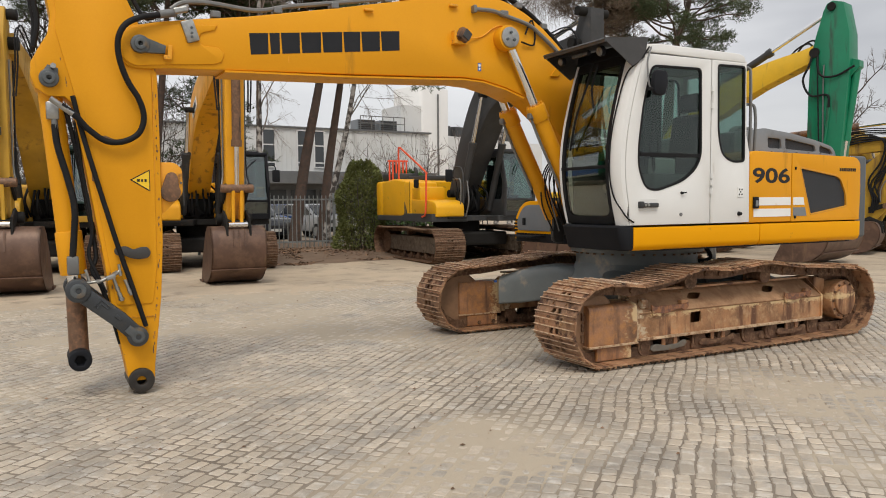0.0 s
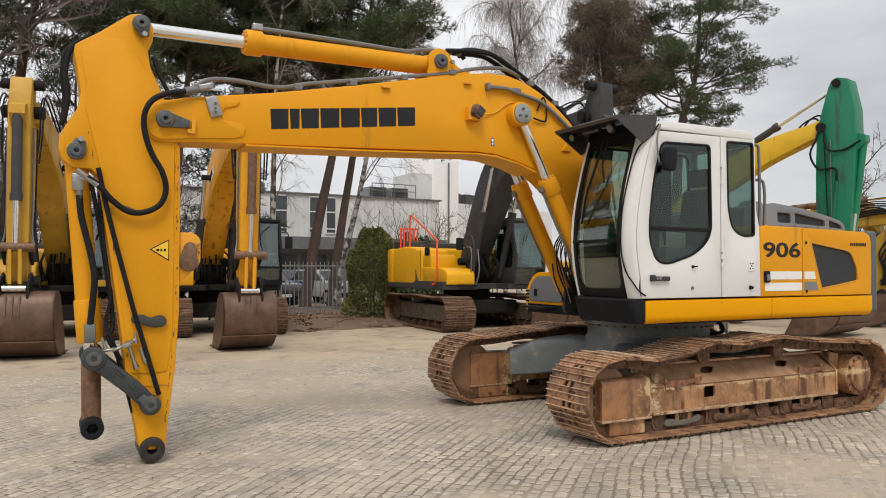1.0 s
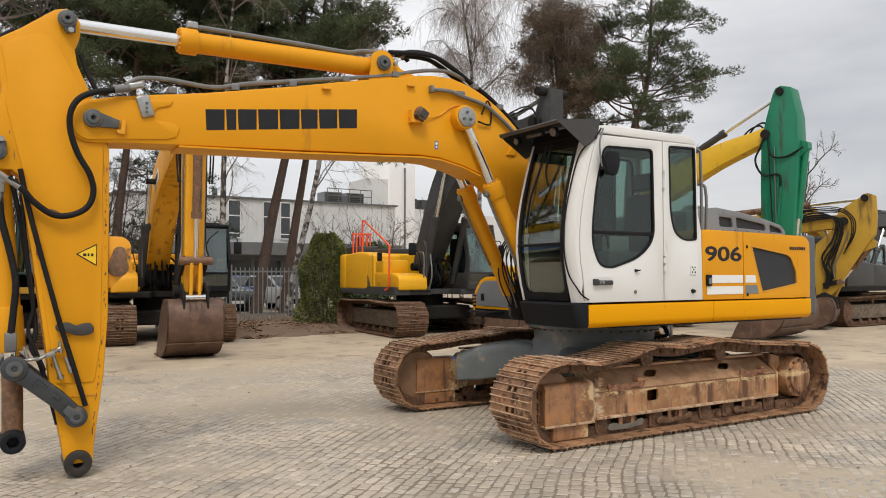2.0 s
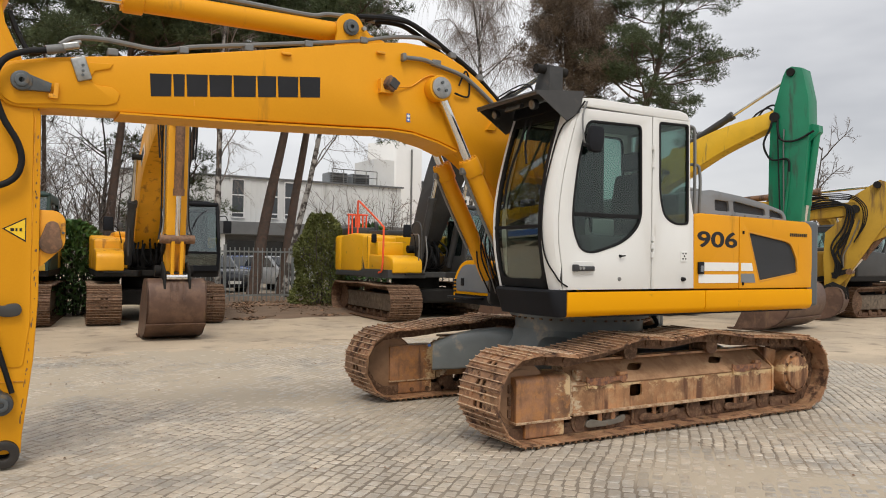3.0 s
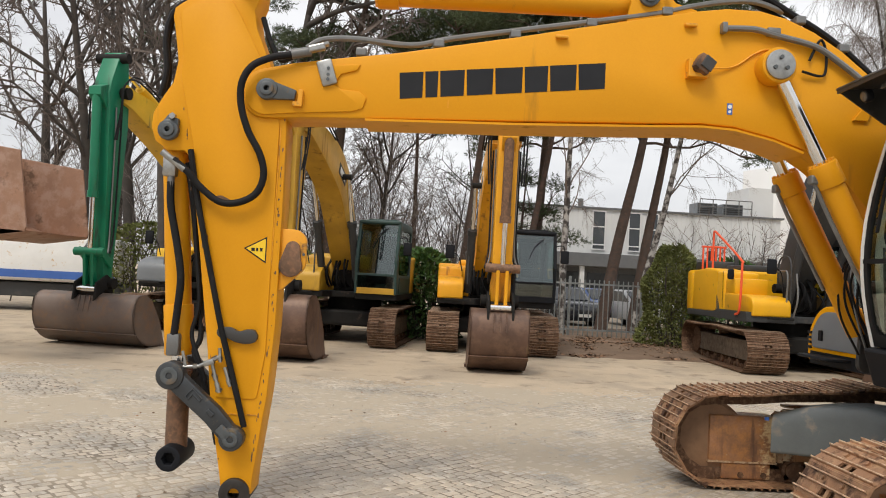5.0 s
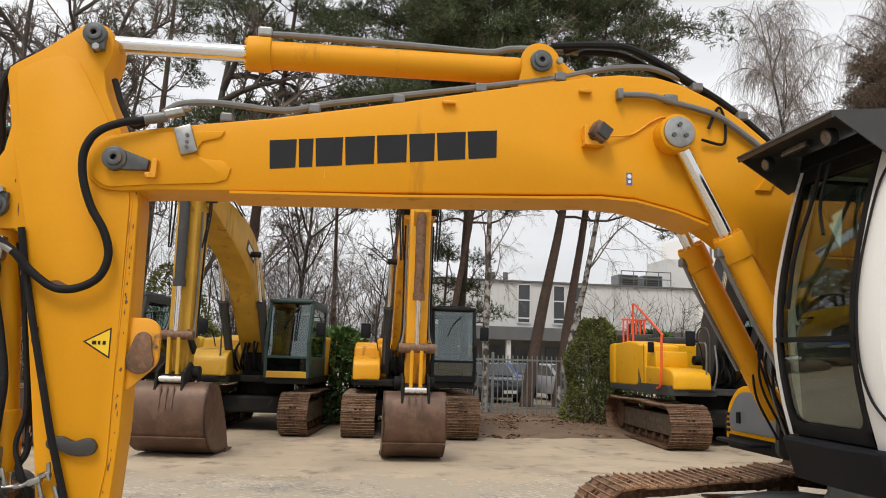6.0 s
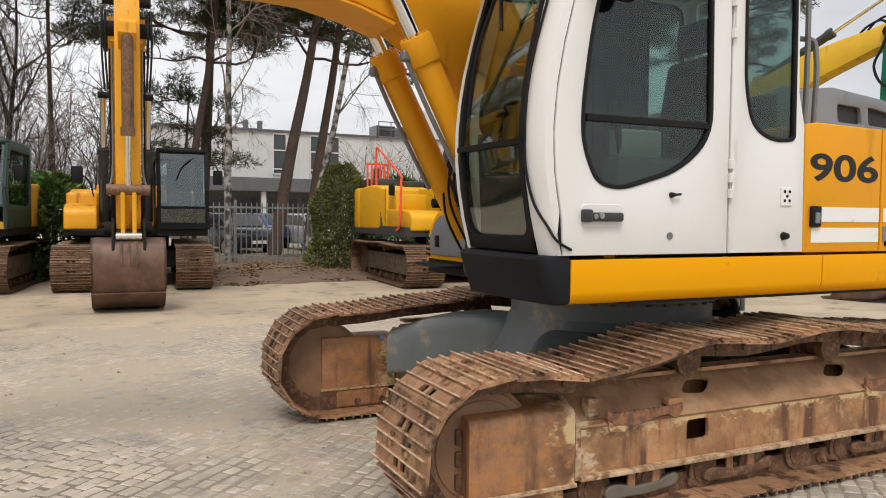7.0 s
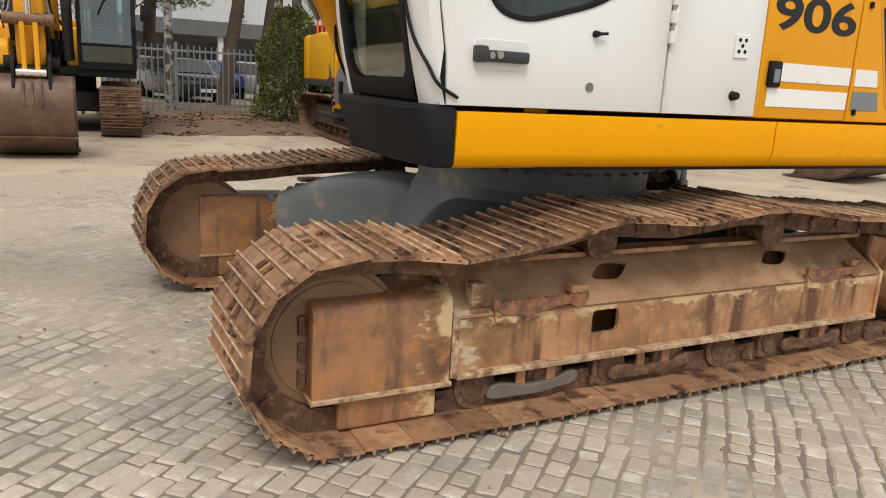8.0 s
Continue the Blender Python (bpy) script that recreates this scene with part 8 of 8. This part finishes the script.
# pines, as trunk offsets from the base
pine(1, (7.77, 25.0), [(0, 0, -0.1), (0.5, 0, 3), (1.15, 0, 6.2), (1.7, 0.2, 10), (2.0, 0.3, 15.5)], 0.22, 0.52, 4.3, 100, density=1.25)
pine(2, (8.95, 25.6), [(0, 0, -0.1), (0.4, 0, 3), (0.95, 0, 6.4), (1.5, 0, 11), (1.8, 0, 14)], 0.19, 0.55, 3.9, 60)
pine(3, (5.2, 25.5), [(0, 0, -0.1), (0.35, 0, 3), (0.9, 0, 6.5), (1.2, 0, 10), (1.3, 0, 14)], 0.14, 0.62, 3.4, 78, density=1.45)
pine(4, (3.2, 25.0), [(0, 0, -0.1), (0.25, 0, 3), (0.55, 0, 6), (0.9, 0, 10), (1.1, 0, 15)], 0.17, 0.60, 3.6, 84, density=1.45)
pine(5, (-1.3, 27.0), [(0, 0, -0.1), (0.2, 0, 4), (0.5, 0, 8), (1.0, 0, 11), (1.4, 0, 15)], 0.24, 0.56, 3.6, 60)
pine(6, (1.78, 28.0), [(0, 0, -0.1), (-0.05, 0, 4), (-0.1, 0, 8), (0.0, 0, 11)], 0.10, 0.56, 1.9, 27)
pine(7, (28.3, 28.5), [(0, 0, -0.1), (0.3, 0, 5), (0.7, 0, 9), (1.8, 0, 12), (2.2, 0, 17.5)], 0.34, 0.50, 4.3, 92, density=1.15)
pine(8, (26.5, 31.5), [(0, 0, -0.1), (0.1, 0, 5), (0.4, 0, 9), (0.3, 0, 12), (0.0, 0, 15.4)], 0.20, 0.66, 3.1, 104, density=1.5, label="pine with a broad brownish crown", leaf=BROWNNEEDLE, flat=0.85)
pine(9, (-5.5, 30), [(0, 0, -0.1), (0.3, 0, 5), (0.5, 0, 10), (0.7, 0, 16)], 0.26, 0.5, 3.6, 34)
pine(10, (6.4, 31), [(0, 0, -0.1), (0.3, 0, 5), (0.5, 0, 10), (0.7, 0, 16)], 0.24, 0.50, 4.0, 92, density=1.3)
pine(11, (5.6, 29.5), [(0, 0, -0.1), (0.1, 0, 2), (0.2, 0, 4), (0.3, 0, 6)], 0.10, 0.3, 1.9, 30, label="young pine with drooping needles", density=0.5)
# birches and bare trees
bare_tree(21, (6.15, 22.9), 11, 0.12, BIRCHBARK, "birch_tree", "white-barked bare birch tree", droop=0.3, split=7, lean=(0.03, 0))
bare_tree(22, (8.53, 24.0), 12, 0.12, BIRCHBARK, "birch_tree", "white-barked bare birch tree", droop=0.3, split=7, lean=(0.05, 0))
weeping_birch(23, (21.9, 33), 19.5, 0.17, 0.50, 2.2, "tall bare birch with veils of hanging twigs", 1300)
weeping_birch(24, (23.6, 37), 18, 0.16, 0.45, 2.3, "tall bare birch with veils of hanging twigs", 1100)
weeping_birch(25, (25.0, 30.4), 20, 0.11, 0.60, 1.7, "slender pale birch before a brownish pine", 800)
weeping_birch(26, (26.3, 30.2), 19, 0.09, 0.66, 1.4, "slender pale birch before a brownish pine", 600)
for i, (x, y, hgt, r) in enumerate(((-4.4, 24.0, 11, 0.24), (-2.6, 25.5, 12, 0.30), (-8.0, 24, 12, 0.2), (-10.5, 27, 12, 0.22), (-6.3, 27, 11, 0.18), (-12.5, 25, 10, 0.18), (0.2, 29, 9, 0.12), (-1.0, 33, 9, 0.12), (4.0, 33, 8, 0.09), (-5.2, 22.8, 12, 0.16), (-7.2, 25.5, 13, 0.22), (-9.0, 29, 13, 0.2))):
    bare_tree(40 + i, (x, y), hgt, r, BARKGREY, "bare_tree", "leafless grey tree with dense twigs", split=6, spread=0.6)
bare_tree(60, (3.0, 24.5), 5.0, 0.05, BARKGREY, "bare_tree", "thin leafless shrub behind the machines", levels=3, split=4)
bare_tree(61, (33.5, 22.0), 7.0, 0.10, BARKGREY, "bare_tree", "small leafless tree beyond the yard", levels=4, split=5)
# thin undergrowth behind the row of machines
def thicket(seed, x0, x1, y0, y1, count, low, high, label):
    """Many thin bare stems with fine side twigs."""
    rng = random.Random(seed)
    e = thing("thicket", ((x0 + x1) / 2, (y0 + y1) / 2, 0), 0, label, "bushes")
    vs, fs, sv, sf = [], [], [], []
    for i in range(count):
        p = Vector((rng.uniform(x0, x1) - (x0 + x1) / 2, rng.uniform(y0, y1) - (y0 + y1) / 2, 0))
        h = rng.uniform(low, high)
        pts, _ = wander(rng, p, Vector((rng.uniform(-0.3, 0.3), rng.uniform(-0.3, 0.3), 1)), h, 6, 0.12)
        limb(sv, sf, pts, rng.uniform(0.02, 0.045), 0.008, 4)
        for k in range(16):
            j = rng.randint(1, 5)
            d = Vector((rng.gauss(0, 0.7), rng.gauss(0, 0.7), rng.uniform(0.4, 1.2)))
            sp, d2 = wander(rng, pts[j].lerp(pts[j + 1], rng.random()), d, h * rng.uniform(0.15, 0.34), 3, 0.2)
            limb(vs, fs, sp, 0.011, 0.005, 3)
            for q in range(4):
                d3 = d2 + Vector((rng.gauss(0, 0.6), rng.gauss(0, 0.6), rng.uniform(-0.1, 0.6)))
                tp, _ = wander(rng, sp[rng.randint(1, 3)], d3, h * rng.uniform(0.06, 0.16), 2, 0.2)
                limb(vs, fs, tp, 0.007, 0.004, 3)
    tagged(from_lists("stem_growth", sv, sf, BARKGREY, e, "thin grey-brown bare stems"), kind="stuff")
    tagged(from_lists("twig_growth", vs, fs, TWIG, e, "grey-brown fine twigs"), kind="stuff")
    return e


thicket(81, -2.2, 1.2, 27.0, 33.0, 60, 3.0, 7.6, "dense leafless grey-brown thicket behind the machines")
thicket(82, -12.0, -3.0, 25.0, 30.0, 46, 3.0, 7.0, "dense leafless thicket behind the excavators")
thicket(84, 1.2, 4.4, 27.0, 33.0, 38, 2.2, 5.4, "thin leafless scrub behind the machines")
thicket(83, 10.5, 16.5, 25.0, 31.0, 40, 2.0, 4.2, "low leafless scrub beyond the fence")
# hedge cone, laurel, litter
leaf_bush(70, (8.52, 20.6), (1.0, 0.9, 2.60), HEDGE, 20000, 0.075, "conifer_hedge", "dense dark green clipped conifer hedge", "hedge")
leaf_bush(72, (-3.0, 25.0), (1.7, 1.1, 4.0), HEDGE, 5200, 0.11, "evergreen_shrub", "dark loose evergreen shrub behind the machines")
leaf_bush(71, (2.1, 20.2), (1.1, 0.75, 2.1), LAUREL, 4200, 0.17, "laurel_bush", "glossy green laurel bush between the machines")
leaf_bush(72, (-2.0, 23.5), (1.4, 1.0, 2.4), HEDGE, 5000, 0.12, "evergreen_bush", "dark evergreen bush behind the machines")
leaf_bush(73, (-6.0, 23.5), (1.8, 1.2, 2.6), HEDGE, 5000, 0.12, "evergreen_bush", "dark evergreen bush behind the machines")
leaf_bush(74, (10.8, 22.0), (1.6, 0.9, 2.35), LAUREL, 3600, 0.17, "laurel_bush", "green shrub behind the excavator")
rng = random.Random(5)
lv, lf = [], []
for i in range(17000):
    x, y = rng.uniform(4.6, 9.4), 17.1 + 5.0 * rng.random() ** 0.8
    if y < 17.4 + 1.2 * noise.noise((x * 0.8, 0, 3)) + 0.5:
        continue
    z = ground_z(x, y) + rng.uniform(0.002, 0.03)
    a, s = rng.uniform(0, 6.28), rng.uniform(0.02, 0.06)
    t = rng.uniform(-0.5, 0.5)
    k = len(lv)
    lv += [(x + s * math.cos(a + q), y + s * math.sin(a + q), z + t * s * math.cos(q)) for q in (0, 1.2, 3.14, 4.4)]
    lf.append((k, k + 1, k + 2, k + 3))
tagged(from_lists("leaf_litter", lv, lf, LITTER), "brown fallen leaves along the fence", "leaves", kind="stuff")
b = bmesh.new()
rows = []
for j in range(12):
    y = 17.3 + 9.2 * j / 11
    rows.append([b.verts.new((4.4 + 8.0 * i / 20, y + (0.5 * noise.noise((i * 0.5, j * 0.5, 1)) if j < 2 else 0), ground_z(4.4 + 8.0 * i / 20, y) + (0.012 + 0.03 * noise.noise((i * 0.9, j * 0.9, 5)) + 0.02 if j > 0 else -0.02))) for i in range(21)])
for u, v in zip(rows, rows[1:]):
    for i in range(20):
        b.faces.new((u[i], u[i + 1], v[i + 1], v[i]))
tagged(part("earth_bank", b, SOIL, smooth=True), "brown soil strip along the fence", "soil", kind="structure")


# ---- block paving ----
STONE = dict(rough=0.42, var=0.20, scale=0.55, col2=(0.315, 0.285, 0.245), level=0.54, dirt=(0.40, 0.345, 0.275), amount=0.5, dscale=1.1, bump=0.6, bscale=45, grit=0.7, pale=(0.58, 0.55, 0.50))
PAVER = material("concrete_paver", (0.450, 0.386, 0.306), rnd=0.07, **STONE)
PAVERS = material("concrete_pavers", (0.450, 0.386, 0.306), island=0.07, **STONE)
PW, PH, TURNP = 0.090, 0.03, radians(43)
pu, pv = Vector((math.cos(TURNP), math.sin(TURNP))), Vector((-math.sin(TURNP), math.cos(TURNP)))
RING = [(-1, -0.82), (-0.86, -1), (0.86, -1), (1, -0.82), (1, 0.82), (0.86, 1), (-0.86, 1), (-1, 0.82)]
PF = [(16 + i, 16 + (i + 1) % 8, 24) for i in range(8)] + [(8 + i, 8 + (i + 1) % 8, 16 + (i + 1) % 8, 16 + i) for i in range(8)] + [(i, (i + 1) % 8, 8 + (i + 1) % 8, 8 + i) for i in range(8)]


def stone_points(length):
    """A worn paving stone with a pillowed top."""
    lx, ly = length / 2 - 0.0022, PW / 2 - 0.0022
    ix, iy = lx - 0.010, ly - 0.010
    return [(x * lx, y * ly, -PH) for x, y in RING] + [(x * lx, y * ly, -0.0085) for x, y in RING] + [(x * ix, y * iy, -0.0014) for x, y in RING] + [(0, 0, 0.0006)]


LENGTHS = (0.084, 0.092, 0.10, 0.112, 0.128, 0.172)
stone_forms = []
for ln in LENGTHS:
    me = bpy.data.meshes.new("paver")
    me.from_pydata(stone_points(ln), [], PF)
    me.materials.append(PAVER)
    stone_forms.append((ln, me, stone_points(ln)))
rng = random.Random(11)
pv_, pf_ = [], []
paving = thing("paving", (0, 0, 0), 0, "worn grey-beige concrete block paving with sandy joints", "paving", kind="structure")
singles = 0
for j in range(-165, 165):
    run = -17.0 - rng.random() * 0.2
    while run < 17.0:
        ln, me, points = rng.choice(stone_forms)
        c = Vector((3.5, 5.5)) + pu * (run + ln / 2) + pv * PW * j
        run += ln
        if not (-6.5 < c.x < 12.0 and -1.2 < c.y < 12.6):
            continue
        c += Vector((noise.noise((c.x * 0.9, c.y * 0.9, 2.5)), noise.noise((c.x * 0.9, c.y * 0.9, 9.5)))) * 0.07 + Vector((rng.uniform(-0.005, 0.005), rng.uniform(-0.005, 0.005)))
        dz = 0.003 * noise.noise((c.x * 0.8, c.y * 0.8, 7)) + rng.uniform(-0.0035, 0.001)
        m = pose(c.x, c.y, dz, rng.gauss(0, 1.1), rng.gauss(0, 1.1), 43 + rng.uniform(-6, 6))
        if singles < 300 and 3.4 < c.x < 5.5 and 3.4 < c.y < 4.95:
            q = new("paver", me)
            q.parent = paving
            q.matrix_basis = m
            singles += 1
        else:
            k = len(pv_)
            worn = [1 + rng.uniform(-0.09, 0.04) for a in range(8)] * 2 + [1]
            pv_ += [tuple(m @ Vector((v[0] * w_, v[1] * w_, v[2]))) for v, w_ in zip(points[8:], worn)]
            pf_ += [tuple(k + a - 8 for a in f) for f in PF[:16]]
tagged(from_lists("paver_field", pv_, pf_, PAVERS, paving), kind="stuff")

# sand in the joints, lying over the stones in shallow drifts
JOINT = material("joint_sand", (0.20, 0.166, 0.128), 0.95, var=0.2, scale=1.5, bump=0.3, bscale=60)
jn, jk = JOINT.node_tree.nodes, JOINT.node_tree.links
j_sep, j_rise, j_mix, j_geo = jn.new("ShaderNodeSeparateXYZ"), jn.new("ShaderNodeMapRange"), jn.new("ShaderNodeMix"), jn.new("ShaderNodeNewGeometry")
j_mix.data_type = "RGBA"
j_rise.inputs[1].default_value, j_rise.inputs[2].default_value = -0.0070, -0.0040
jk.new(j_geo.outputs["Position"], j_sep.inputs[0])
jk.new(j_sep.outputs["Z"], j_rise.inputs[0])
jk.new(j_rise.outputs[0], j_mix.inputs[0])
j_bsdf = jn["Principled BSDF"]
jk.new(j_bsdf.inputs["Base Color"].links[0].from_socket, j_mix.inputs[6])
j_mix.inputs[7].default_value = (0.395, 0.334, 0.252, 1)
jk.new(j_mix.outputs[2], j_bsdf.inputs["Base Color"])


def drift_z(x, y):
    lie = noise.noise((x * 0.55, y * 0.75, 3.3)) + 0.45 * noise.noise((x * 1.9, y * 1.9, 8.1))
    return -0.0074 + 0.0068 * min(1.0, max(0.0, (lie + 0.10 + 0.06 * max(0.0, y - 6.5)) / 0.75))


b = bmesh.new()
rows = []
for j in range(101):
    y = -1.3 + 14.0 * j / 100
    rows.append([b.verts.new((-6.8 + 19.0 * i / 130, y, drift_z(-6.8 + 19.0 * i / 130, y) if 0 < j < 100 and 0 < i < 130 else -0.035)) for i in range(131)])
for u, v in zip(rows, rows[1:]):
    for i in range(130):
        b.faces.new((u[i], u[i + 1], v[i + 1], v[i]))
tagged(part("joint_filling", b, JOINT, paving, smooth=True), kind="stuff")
# grit and bits of twig on the paving
rng = random.Random(31)
lv, lf = [], []
for i in range(650):
    x, y = rng.uniform(-4, 9), rng.uniform(1.6, 12.5)
    a, s, w = rng.uniform(0, 6.28), rng.choice((0.005, 0.007, 0.009, 0.012, 0.018)), rng.uniform(0.3, 0.9)
    u, v = Vector((math.cos(a), math.sin(a), 0)) * s, Vector((-math.sin(a), math.cos(a), 0)) * s * w
    c = Vector((x, y, 0.002))
    k = len(lv)
    for j in range(6):
        q, r = j * math.pi / 3 + rng.uniform(-0.3, 0.3), rng.uniform(0.6, 1.1)
        lv.append(tuple(c + u * math.cos(q) * r + v * math.sin(q) * r))
    lv.append(tuple(c + u * rng.uniform(-0.3, 0.3) + Vector((0, 0, s * 0.55))))
    lf += [(k + j, k + (j + 1) % 6, k + 6) for j in range(6)]
tagged(from_lists("ground_grit", lv, lf, LITTER), "dark grit and twig bits on the paving", "debris", kind="stuff")
